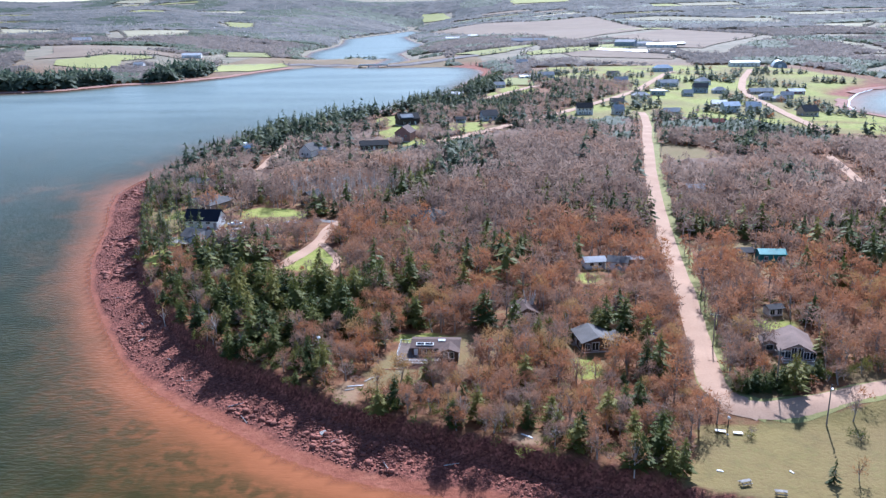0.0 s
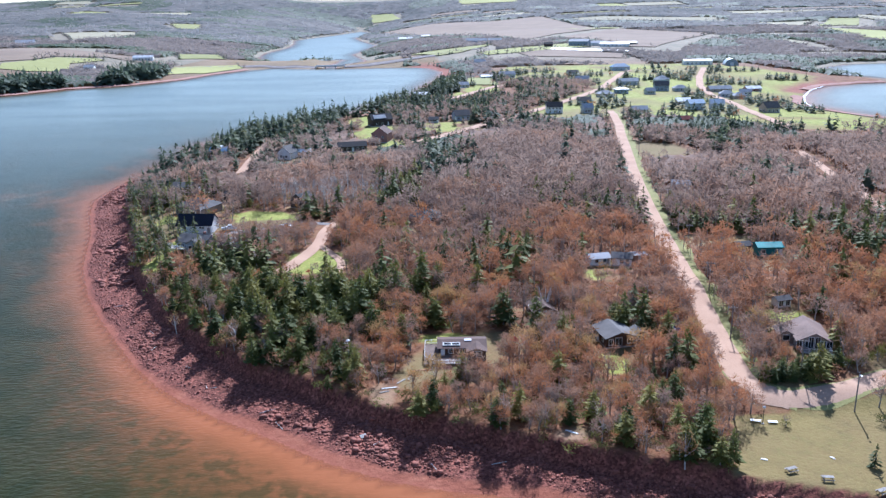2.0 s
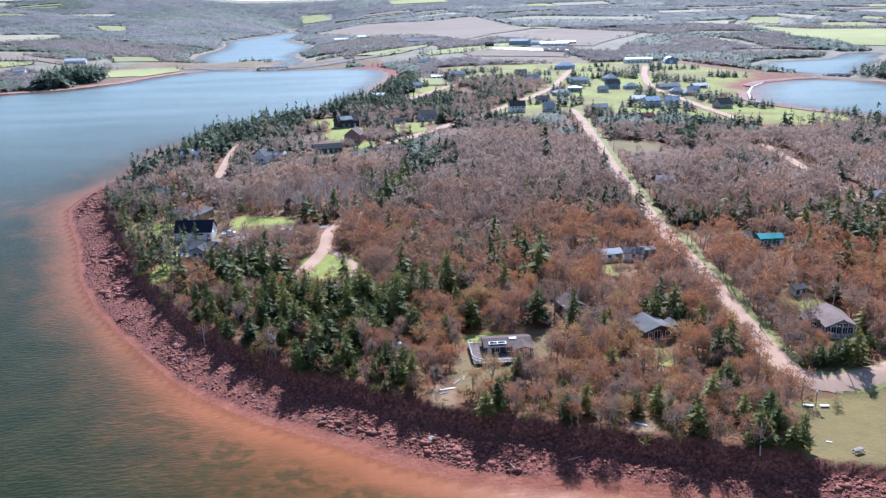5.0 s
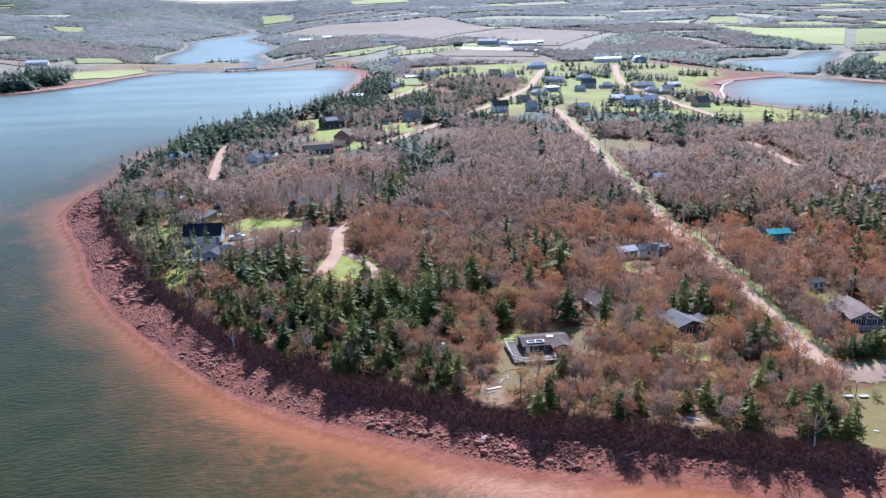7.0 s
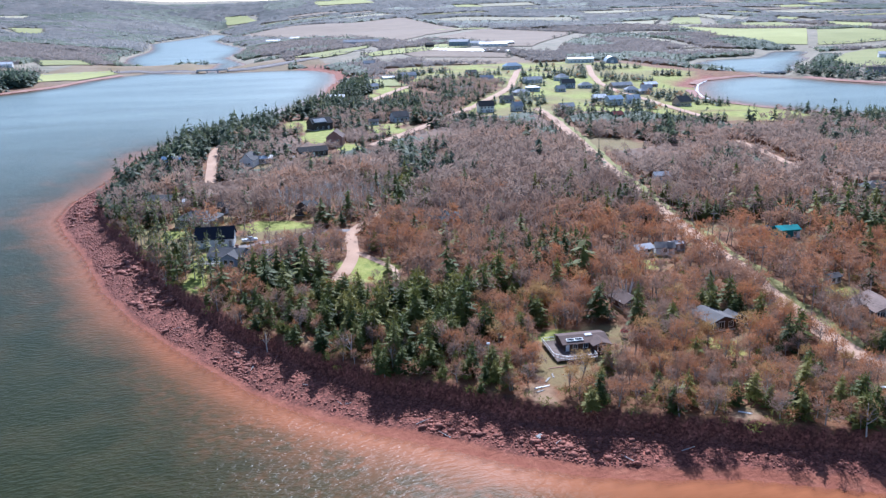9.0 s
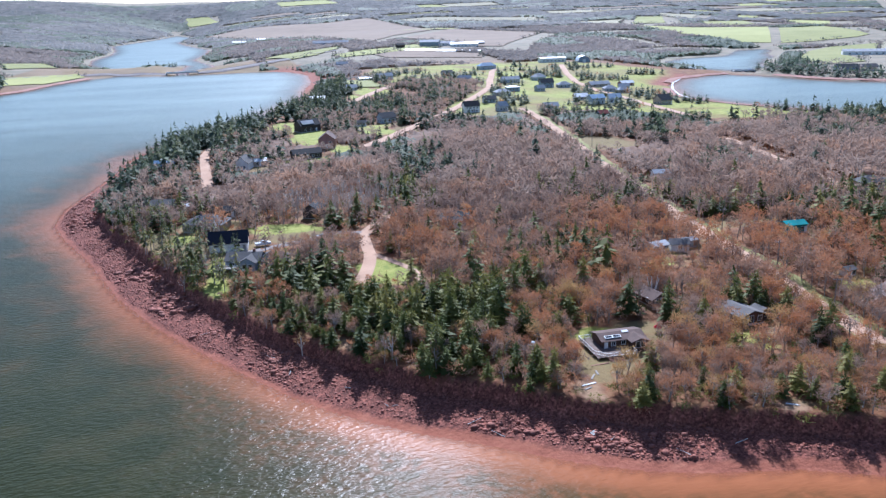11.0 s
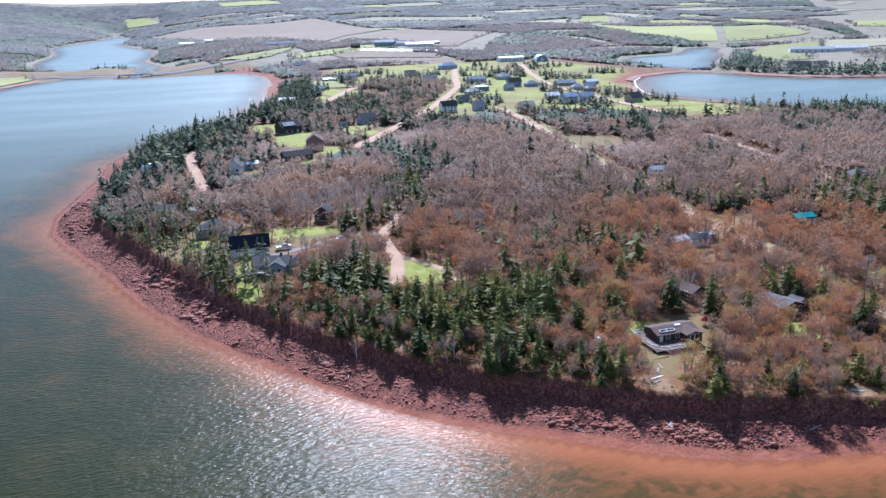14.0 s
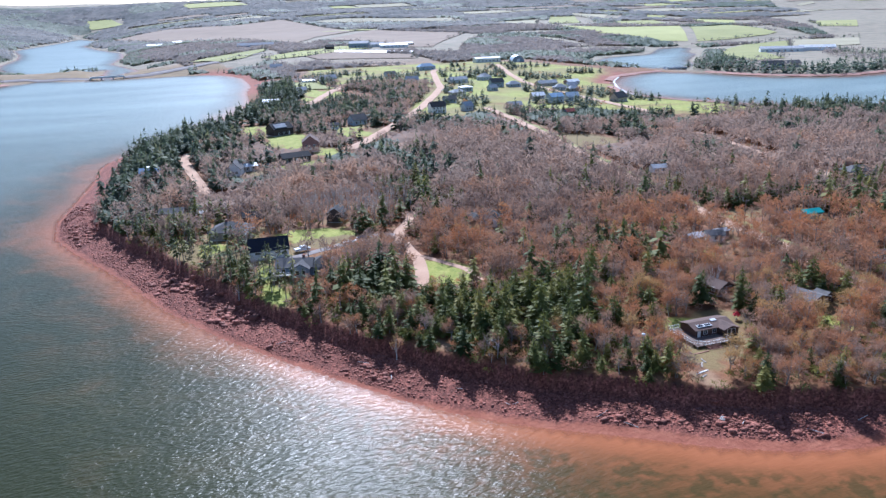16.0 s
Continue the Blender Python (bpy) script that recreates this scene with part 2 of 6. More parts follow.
def ground_material():
    m, n, l, p = node_mat("ground")
    cover = attr(n, "cover")
    sep = n.new("ShaderNodeSeparateColor")
    l.new(cover.outputs["Color"], sep.inputs[0])
    big, mid, fine, grit = noise_tex(n, l, 26), noise_tex(n, l, 4), noise_tex(n, l, 0.8, 6), noise_tex(n, l, 0.25, 4)
    litter = ramp(n, l, mid, [(0.3, (0.08, 0.042, 0.024)), (0.5, (0.20, 0.086, 0.039)), (0.64, (0.225, 0.122, 0.054)), (0.78, (0.16, 0.14, 0.05))])
    lawn = ramp(n, l, calc(n, l, "ADD", calc(n, l, "MULTIPLY", fine, 0.45), calc(n, l, "MULTIPLY", mid, 0.55)),
                [(0.3, (0.15, 0.185, 0.030)), (0.5, (0.265, 0.275, 0.052)), (0.7, (0.38, 0.35, 0.105))])
    dry = ramp(n, l, calc(n, l, "ADD", calc(n, l, "MULTIPLY", big, 0.5), calc(n, l, "MULTIPLY", fine, 0.5)),
               [(0.3, (0.13, 0.095, 0.036)), (0.48, (0.205, 0.142, 0.06)), (0.6, (0.20, 0.152, 0.058)), (0.72, (0.14, 0.134, 0.04))])
    soil = ramp(n, l, calc(n, l, "ADD", calc(n, l, "MULTIPLY", mid, 0.5), calc(n, l, "MULTIPLY", fine, 0.5)),
                [(0.3, (0.20, 0.11, 0.062)), (0.5, (0.285, 0.175, 0.10)), (0.7, (0.28, 0.20, 0.105))])
    stone = ramp(n, l, calc(n, l, "ADD", calc(n, l, "MULTIPLY", fine, 0.6), calc(n, l, "MULTIPLY", mid, 0.4)),
                 [(0.3, (0.085, 0.029, 0.021)), (0.5, (0.18, 0.062, 0.042)), (0.68, (0.30, 0.112, 0.075))])
    pebble = n.new("ShaderNodeTexVoronoi")
    pebble.inputs["Scale"].default_value = 2.6
    l.new(n.new("ShaderNodeNewGeometry").outputs["Position"], pebble.inputs["Vector"])
    tone = n.new("ShaderNodeSeparateColor")
    l.new(pebble.outputs["Color"], tone.inputs[0])
    stone = mix_col(n, l, 0.75, stone, ramp(n, l, tone.outputs[0], [(0.1, (0.45, 0.42, 0.42)), (0.6, (1, 1, 1)), (0.95, (1.75, 1.7, 1.7))]), "MULTIPLY")
    sand = ramp(n, l, calc(n, l, "ADD", calc(n, l, "MULTIPLY", fine, 0.4), calc(n, l, "MULTIPLY", mid, 0.6)),
                [(0.3, (0.20, 0.062, 0.034)), (0.5, (0.29, 0.097, 0.055)), (0.7, (0.36, 0.14, 0.08))])
    col = mix_col(n, l, sep.outputs[1], litter, lawn)
    col = mix_col(n, l, sep.outputs[2], col, dry)
    col = mix_col(n, l, cover.outputs["Alpha"], col, soil)
    wooded = ramp(n, l, big, [(0.3, (0.18, 0.165, 0.11)), (0.5, (0.24, 0.205, 0.145)), (0.7, (0.28, 0.235, 0.165))])
    col = mix_col(n, l, attr(n, "wooded").outputs["Fac"], col, wooded)
    red = mix_col(n, l, attr(n, "sandy").outputs["Fac"], stone, sand)
    col = mix_col(n, l, sep.outputs[0], col, red)
    l.new(col, p.inputs["Base Color"])
    p.inputs["Roughness"].default_value = 0.92
    p.inputs["Specular IOR Level"].default_value = 0.2
    bump(n, l, calc(n, l, "ADD", fine, calc(n, l, "MULTIPLY", grit, 0.4)), p, 0.7, 0.25)
    return m


def water_material():
    m, n, l, p = node_mat("water")
    silt, geo = attr(n, "silt").outputs["Fac"], n.new("ShaderNodeNewGeometry").outputs["Position"]
    big, mid, fine = noise_tex(n, l, 45, 3), noise_tex(n, l, 11, 5), noise_tex(n, l, 2.5, 4)
    cloud = calc(n, l, "ADD", calc(n, l, "MULTIPLY", calc(n, l, "SUBTRACT", mid, 0.5), 0.75), calc(n, l, "MULTIPLY", calc(n, l, "SUBTRACT", big, 0.5), 0.5))
    red = calc(n, l, "ADD", silt, calc(n, l, "MULTIPLY", cloud, calc(n, l, "MULTIPLY", calc(n, l, "SUBTRACT", 1.15, silt), 1.3)), True)
    body = ramp(n, l, red, [(0.04, (0.027, 0.031, 0.011)), (0.25, (0.047, 0.039, 0.015)), (0.5, (0.135, 0.065, 0.026)), (0.8, (0.272, 0.102, 0.044)), (1.0, (0.355, 0.132, 0.060))])
    weed = calc(n, l, "MULTIPLY", ramp(n, l, calc(n, l, "ADD", calc(n, l, "MULTIPLY", mid, 0.55), calc(n, l, "MULTIPLY", fine, 0.45)), [(0.46, (0, 0, 0)), (0.58, (1, 1, 1))]), attr(n, "weed").outputs["Fac"])
    body = mix_col(n, l, calc(n, l, "MULTIPLY", weed, 0.7), body, (0.040, 0.042, 0.016))
    # sky sheen and haze of the far water, painted as pale streaky body colour
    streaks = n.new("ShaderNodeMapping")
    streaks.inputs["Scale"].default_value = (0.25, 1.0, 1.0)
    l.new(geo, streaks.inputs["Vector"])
    far_sheen = ramp(n, l, noise_tex(n, l, 55, 4, streaks.outputs[0]), [(0.36, (0.155, 0.195, 0.18)), (0.64, (0.215, 0.262, 0.242))])
    body = mix_col(n, l, attr(n, "bay").outputs["Fac"], body, far_sheen)
    l.new(body, p.inputs["Base Color"])
    p.inputs["Roughness"].default_value = 0.29
    p.inputs["IOR"].default_value = 1.33
    l.new(calc(n, l, "SUBTRACT", 0.10, calc(n, l, "MULTIPLY", attr(n, "lee").outputs["Fac"], 0.088)), p.inputs["Specular IOR Level"])
    stretch = n.new("ShaderNodeMapping")
    stretch.inputs["Rotation"].default_value = (0, 0, radians(-82))
    stretch.inputs["Scale"].default_value = (0.36, 1.0, 1.0)
    l.new(geo, stretch.inputs["Vector"])
    swell, chop = noise_tex(n, l, 0.85, 3, stretch.outputs[0]), noise_tex(n, l, 0.36, 2, stretch.outputs[0])
    calm = calc(n, l, "MULTIPLY", calc(n, l, "ADD", calc(n, l, "MULTIPLY", big, 0.9), 0.35), calc(n, l, "SUBTRACT", 1.0, calc(n, l, "MULTIPLY", silt, 0.3)))
    calm = calc(n, l, "MULTIPLY", calm, calc(n, l, "SUBTRACT", 1.0, calc(n, l, "MULTIPLY", attr(n, "lee").outputs["Fac"], 0.6)))
    bump(n, l, calc(n, l, "MULTIPLY", calc(n, l, "ADD", swell, calc(n, l, "MULTIPLY", chop, 0.35)), calm), p, 1.0, 0.38)
    clear = n.new("ShaderNodeBsdfTransparent")
    blend = n.new("ShaderNodeMixShader")
    l.new(attr(n, "clear").outputs["Fac"], blend.inputs[0])
    l.new(p.outputs[0], blend.inputs[1])
    l.new(clear.outputs[0], blend.inputs[2])
    l.new(blend.outputs[0], n["Material Output"].inputs[0])
    return m


def crown_material(name, stops, rough=0.9, glow=0.45, rise=0.3, grain=1.2, mottle=0.32):
    """Twigs or needles; the tint differs tree by tree (a tint below zero stands for the object's own random number)."""
    m, n, l, p = node_mat(name)
    tint, own = attr(n, "tint").outputs["Fac"], n.new("ShaderNodeObjectInfo").outputs["Random"]
    loose = calc(n, l, "LESS_THAN", tint, 0.0)
    fac = calc(n, l, "ADD", calc(n, l, "MULTIPLY", loose, own), calc(n, l, "MULTIPLY", calc(n, l, "SUBTRACT", 1.0, loose), tint))
    fac = calc(n, l, "ADD", fac, calc(n, l, "MULTIPLY", calc(n, l, "SUBTRACT", attr(n, "up").outputs["Fac"], 0.65), rise))      # buds redden the upper twigs; needles go paler upwards
    fac = calc(n, l, "ADD", fac, calc(n, l, "MULTIPLY", calc(n, l, "SUBTRACT", noise_tex(n, l, grain, 3), 0.5), mottle), True)
    col = ramp(n, l, fac, stops)
    l.new(col, p.inputs["Base Color"])
    p.inputs["Roughness"].default_value, p.inputs["Specular IOR Level"].default_value = rough, 0.15
    thin = n.new("ShaderNodeBsdfTranslucent")
    l.new(col, thin.inputs[0])
    blend = n.new("ShaderNodeMixShader")
    blend.inputs[0].default_value = glow
    l.new(p.outputs[0], blend.inputs[1])
    l.new(thin.outputs[0], blend.inputs[2])
    l.new(blend.outputs[0], n["Material Output"].inputs[0])
    return m


GROUND, WATER = ground_material(), water_material()
TWIGS = crown_material("twigs", [(0.0, (0.31, 0.225, 0.18)), (0.25, (0.38, 0.245, 0.172)), (0.5, (0.44, 0.237, 0.136)), (0.78, (0.488, 0.221, 0.102)), (1.0, (0.48, 0.315, 0.135))], 0.9, 0.30, 0.45)
NEEDLES = crown_material("needles", [(0.0, (0.056, 0.075, 0.022)), (0.4, (0.105, 0.122, 0.032)), (0.75, (0.172, 0.172, 0.042)), (1.0, (0.26, 0.23, 0.06))], 0.7, 0.3, 0.25)
# haze is put into the colour: farther spruces are paler and bluer
HAZED_NEEDLES = crown_material("hazed_needles", [(0.0, (0.103, 0.138, 0.098)), (0.4, (0.147, 0.181, 0.122)), (0.75, (0.194, 0.222, 0.144)), (1.0, (0.250, 0.263, 0.163))], 0.7, 0.45)
# island's far side, needles then twigs: a weaker haze mixed into the colours
HALF_HAZED_NEEDLES = crown_material("half_hazed_needles", [(0.0, (0.070, 0.097, 0.062)), (0.4, (0.105, 0.132, 0.080)), (0.75, (0.150, 0.172, 0.095)), (1.0, (0.21, 0.215, 0.11))], 0.7, 0.4)
HALF_HAZED_TWIGS = crown_material("half_hazed_twigs", [(0.0, (0.335, 0.255, 0.205)), (0.3, (0.39, 0.27, 0.20)), (0.6, (0.43, 0.262, 0.172)), (1.0, (0.47, 0.262, 0.142))], 0.9, 0.45, 0.4)
# mainland and hill twigs hold the haze in their base colours, hills most
HAZED_TWIGS = crown_material("hazed_twigs", [(0.0, (0.182, 0.165, 0.150)), (0.35, (0.259, 0.226, 0.204)), (0.7, (0.325, 0.275, 0.242)), (1.0, (0.380, 0.325, 0.281))], 0.9, 0.5, 0.3, 16, 0.7)
HAZED_HILL_TWIGS = crown_material("hazed_hill_twigs", [(0.0, (0.199, 0.211, 0.199)), (0.35, (0.291, 0.282, 0.266)), (0.7, (0.359, 0.339, 0.314)), (1.0, (0.416, 0.390, 0.356))], 0.9, 0.5, 0.3, 60, 1.0)
BARK = plain_mat("bark", (0.17, 0.15, 0.135), (0.42, 0.39, 0.36), 0.3, 0.9, 0.6)
PALE_BARK = plain_mat("pale_bark", (0.33, 0.31, 0.28), (0.62, 0.60, 0.56), 0.2, 0.85, 0.4)
GRAVEL = plain_mat("red_gravel", (0.37, 0.225, 0.145), (0.52, 0.345, 0.235), 2.2, 0.95, 0.5, 0.05, fine=0.35)
ASPHALT = plain_mat("old_asphalt", (0.16, 0.14, 0.13), (0.27, 0.235, 0.215), 2.0, 0.9, 0.3, 0.03)
ROCK = plain_mat("red_sandstone", (0.105, 0.037, 0.027), (0.35, 0.128, 0.087), 0.7, 0.85, 0.6, 0.08, vary=0.5)
VERGE = plain_mat("verge_grass", (0.17, 0.165, 0.05), (0.34, 0.31, 0.115), 0.9, 0.95, 0.7, 0.1)
PLOUGH = plain_mat("ploughed_earth", (0.165, 0.118, 0.080), (0.245, 0.182, 0.124), 14, 0.95, 0.3, 0.2, fine=3, vary=0.25)
PASTURE = plain_mat("pasture", (0.235, 0.24, 0.072), (0.35, 0.338, 0.12), 22, 0.95, 0.3, 0.2, fine=4, vary=0.35)
STRAW = plain_mat("straw_field", (0.26, 0.23, 0.135), (0.37, 0.33, 0.215), 18, 0.95, 0.3, 0.2, fine=4, vary=0.3)


# ---- building helpers ----
def mesh_object(name, verts, faces, material, parent=None, smooth_shade=False):
    me = bpy.data.meshes.new(name)
    me.from_pydata([tuple(v) for v in verts], [], [tuple(f) for f in faces])
    me.materials.append(material)
    if smooth_shade:
        me.polygons.foreach_set("use_smooth", [True] * len(me.polygons))
    ob = new(name, me)
    if parent:
        ob.parent = parent
    return ob


def array_mesh(name, verts, tris, material, floats=None):
    """A mesh from number arrays; floats: attributes, a value for each vertex."""
    me = bpy.data.meshes.new(name)
    size = tris.shape[1]
    me.vertices.add(len(verts))
    me.vertices.foreach_set("co", np.ascontiguousarray(verts, np.float32).ravel())
    me.loops.add(tris.size)
    me.loops.foreach_set("vertex_index", np.ascontiguousarray(tris, np.int32).ravel())
    me.polygons.add(len(tris))
    me.polygons.foreach_set("loop_start", np.arange(0, tris.size, size, dtype=np.int32))
    me.materials.append(material)
    me.update(calc_edges=True)
    for key, values in (floats or {}).items():
        values = np.asarray(values, np.float32)
        kind = "FLOAT" if values.ndim == 1 else "FLOAT_COLOR"
        a = me.attributes.new(key, kind, "POINT")
        a.data.foreach_set("value" if values.ndim == 1 else "color", values.ravel())
    return me


def spaced(lo, hi, step, low, high, growth):
    """Places along an axis: even steps from lo to hi, then ever wider ones out to low and high."""
    core = list(np.arange(lo, hi + step / 2, step))
    for end, sign in ((low, -1), (high, 1)):
        s, at, out = step, (lo if sign < 0 else core[-1]), []
        while (at - end) * sign < 0:
            s *= growth
            at += sign * s
            out.append(at)
        core = out[::-1] + core if sign < 0 else core + out
    return np.array(core)


def sheet(xs, ys):
    X, Y = np.meshgrid(xs, ys)
    n, k = len(xs), np.arange(len(xs) * (len(ys) - 1)).reshape(len(ys) - 1, len(xs))[:, :-1].ravel()
    return X.ravel(), Y.ravel(), np.stack([k, k + 1, k + 1 + n, k + n], 1)


# ---- ground: one sheet from the beach to the hills ----
gx, gy, quads = sheet(spaced(-160, 60, 1.15, -3600, 4300, 1.045), spaced(98, 330, 1.15, -700, 4850, 1.042))
shore_d = shore(gx, gy)
gz = height(gx, gy, shore_d)
park_w = inside(gx, gy, PARK).astype(float)
lawn_w, dry_w, soil_w = np.zeros_like(gx), park_w.copy(), np.zeros_like(gx)
for cx, cy, rx, ry, kind in CLEARINGS:
    r = np.hypot((gx - cx) / rx, (gy - cy) / ry) + 0.5 * (vnoise(gx, gy, 3.5) - 0.5)
    w = smooth((1.15 - r) / 0.3)
    target = {1: lawn_w, 2: dry_w, 3: soil_w}[kind]
    np.maximum(target, w, out=target)
for cx, cy, r in PLOTS:
    np.maximum(dry_w, 0.75 * (1 - lawn_w) * smooth((1.3 - np.hypot(gx - cx, gy - cy) / r) / 0.4 - 0.5 * (vnoise(gx, gy, 3) - 0.3)), out=dry_w)
village_w = smooth(inside(gx, gy, VILLAGE) * (0.2 + 1.6 * vnoise(gx, gy, 22)))
lawn_w = np.maximum(lawn_w, village_w)
dry_w = np.maximum(dry_w, inside(gx, gy, VILLAGE) * smooth((vnoise(gx, gy, 40) - 0.42) * 4) * 0.75)
park_edge = smooth((line_dist(gx, gy, BEND_ROAD) - 3) / 9)
lawn_w = np.where(park_w > 0, 0.4 + 0.2 * vnoise(gx, gy, 6), lawn_w)
flats = inside(gx, gy, [(-340, 1200), (-225, 1262), (-100, 1240), (70, 1240), (60, 1345), (-60, 1440), (-130, 1440), (-300, 1420)])
dry_w = np.maximum(dry_w, flats * (0.5 + 0.5 * vnoise(gx, gy, 30)))
soil_w = np.maximum(soil_w, flats * smooth((vnoise(gx, gy, 45) - 0.5) * 5) * 0.5)
dry_w = np.where(park_w > 0, 0.5 + 0.25 * park_edge + 0.2 * (vnoise(gx, gy, 9) - 0.5), dry_w)
beach_w = beach_width(gx, gy)
red_w = (1 - smooth((shore_d - beach_w - 1.8) / 0.8)) * (gy < 760) * (gx < 250)
red_w = np.maximum(red_w, (1 - smooth((shore_d - 26) / 8)) * smooth((gx - 10) / 20) * smooth((gy - 880) / 30) * (gx < 120))
red_w = np.maximum(red_w, (1 - smooth((shore_d - 18) / 6)) * (np.hypot(gx - 395, gy - 800) < 62))
sandy = np.clip(1 - smooth((shore_d - 1.1 + 0.7 * smooth((-gx - 60) / 30) - 1.3 * smooth((170 - gy) / 30) - 1.6 * (vnoise(gx, gy, 7) - 0.5)) / 0.8), 0, 1)
sandy = sandy * (1 - 0.3 * smooth((gy - 190) / 60))
sandy = np.maximum(sandy, 0.55 * smooth((gy - 700) / 60))
cover = np.stack([red_w, lawn_w, dry_w, soil_w], 1)
me = array_mesh("ground", np.stack([gx, gy, gz], 1), quads, GROUND, {"cover": cover, "sandy": sandy, "wooded": np.maximum(smooth((gy - 1000) / 300), smooth((gx - 500) / 40)) * (1 - np.maximum(lawn_w, dry_w))})
me.polygons.foreach_set("use_smooth", [True] * len(me.polygons))
tagged(new("ground", me), "reddish brown peninsula ground with lawns and red sandstone beach", "ground", kind="structure")

# ---- water: silt hangs red along the banks ----
wx, wy, wq = sheet(spaced(-200, 90, 2.2, -3600, 4300, 1.055), spaced(70, 420, 2.3, -900, 4850, 1.055))
off = -shore(wx, wy)
south = smooth((wx + 118) / 55) * smooth((250 - wy) / 70)
reach = 11 + 9 * south + 15 * smooth((wy - 310) / 80) + 3 * smooth((-wx - 85) / 20) * smooth((320 - wy) / 60)
silt = np.clip(np.exp(-np.clip(off - 1.5, 0, None) / reach) * (0.98 - 0.16 * smooth((-wx - 50) / 40) - 0.15 * smooth((wy - 330) / 120)), 0, 1)
silt = np.where(wy > 800, np.exp(-np.clip(off, 0, None) / 10), silt)
weed = smooth((off - 5) / 6) * smooth((70 - off) / 30) * smooth((260 - wy) / 60)
clear = 0.85 * (1 - smooth((off - 0.2) / 2.2))
land = off < -14
keep = ~(land[wq].all(1))
# bay: grows with distance and brings in the painted pale sheen
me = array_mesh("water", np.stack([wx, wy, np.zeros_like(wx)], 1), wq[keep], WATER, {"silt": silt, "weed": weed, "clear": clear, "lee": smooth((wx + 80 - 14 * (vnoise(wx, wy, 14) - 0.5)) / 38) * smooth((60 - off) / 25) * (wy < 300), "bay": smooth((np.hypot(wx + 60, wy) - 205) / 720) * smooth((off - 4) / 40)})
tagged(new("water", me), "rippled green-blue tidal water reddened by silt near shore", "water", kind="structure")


# ---- roads and verges ----
def ribbon(name, pts, width, material, lift, label, category, wobble=0.3, end=1.6):
    verts, faces, n = [], [], 5
    path = []
    for (ax, ay), (bx, by) in zip(pts[:-1], pts[1:]):
        k = max(1, int(math.hypot(bx - ax, by - ay) / 2.0))
        path += [(ax + (bx - ax) * i / k, ay + (by - ay) * i / k) for i in range(k)]
    path = np.array(path + [pts[-1]])
    for _ in range(6):
        path[1:-1] = (path[:-2] + 2 * path[1:-1] + path[2:]) / 4
    way = np.gradient(path, axis=0)
    way /= np.linalg.norm(way, axis=1)[:, None] + 1e-9
    side = np.stack([way[:, 1], -way[:, 0]], 1)
    for j, k in enumerate(np.linspace(-0.5, 0.5, n)):
        w = width + wobble * 2 * (vnoise(path[:, 0] + 50 * j, path[:, 1], 6) - 0.5)
        p = path + side * (w * k)[:, None]
        z = height(p[:, 0], p[:, 1]) + lift * (1 - 0.6 * abs(2 * k) ** 3) + 0.3 * smooth((p[:, 1] - 330) / 120)
        verts.append(np.stack([p[:, 0], p[:, 1], z], 1))
    m = len(path)
    idx = np.arange(m * n).reshape(n, m)
    quads_r = np.stack([idx[:-1, :-1].ravel(), idx[:-1, 1:].ravel(), idx[1:, 1:].ravel(), idx[1:, :-1].ravel()], 1)
    me = array_mesh(name, np.concatenate(verts), quads_r, material)
    return tagged(new(name, me), label, category, kind="structure")


for pts, width in ROADS[:2]:
    ribbon("verge", [(x + 1.7, y + (0.4 if pts is BEND_ROAD else 0)) for x, y in pts], width + 2.2, VERGE, 0.10, "bright mown grass verge beside the gravel road", "verge", 2.6)
for pts, width in ROADS:
    far_lift = 0.3 if min(p[1] for p in pts) > 400 else 0.2
    ribbon("road", pts, width, GRAVEL if pts is not DRIVE else ASPHALT, far_lift, "pale reddish gravel road with worn wheel tracks", "road")


# ---- fields of the mainland ----
def field(pts, material, label):
    bm = bmesh.new()
    bm.faces.new([bm.verts.new((x, y, 0)) for x, y in pts])
    bmesh.ops.triangulate(bm, faces=bm.faces)
    for _ in range(2):
        bmesh.ops.subdivide_edges(bm, edges=bm.edges, cuts=2, use_grid_fill=True)
    co = np.array([v.co[:] for v in bm.verts])
    z = height(co[:, 0], co[:, 1]) + 0.8 + 0.0006 * np.maximum(co[:, 1] - 1000, 0)
    for v, h in zip(bm.verts, z):
        v.co.z = h
    bmesh.ops.recalc_face_normals(bm, faces=bm.faces)
    me = bpy.data.meshes.new("field")
    bm.to_mesh(me)
    bm.free()
    me.materials.append(material)
    return tagged(new("field", me), label, "field", kind="structure")


FIELDS = []
for material, *pts in (
        (PLOUGH, (-682, 1477), (-646, 1523), (-512, 1434), (-418, 1376), (-327, 1272), (-384, 1290), (-456, 1351), (-529, 1329), (-543, 1275), (-597, 1224), (-604, 1305)),
        (PASTURE, (-563, 1223), (-538, 1264), (-523, 1314), (-466, 1327), (-446, 1308), (-478, 1250), (-449, 1162), (-502, 1157), (-545, 1173)),
        (PASTURE, (-318, 1142), (-328, 1243), (-245, 1295), (-231, 1269), (-270, 1171)),
        (STRAW, (-1338, 2558), (-1083, 2411), (-1004, 2201), (-1148, 2192)),
        (STRAW, (-868, 2271), (-699, 2345), (-615, 2053), (-693, 1858)),
        (PASTURE, (-383, 1498), (-325, 1557), (-280, 1400), (-349, 1362)),
        (PASTURE, (-747, 2905), (-653, 2965), (-608, 2741), (-660, 2683))):
    FIELDS.append((pts, material))
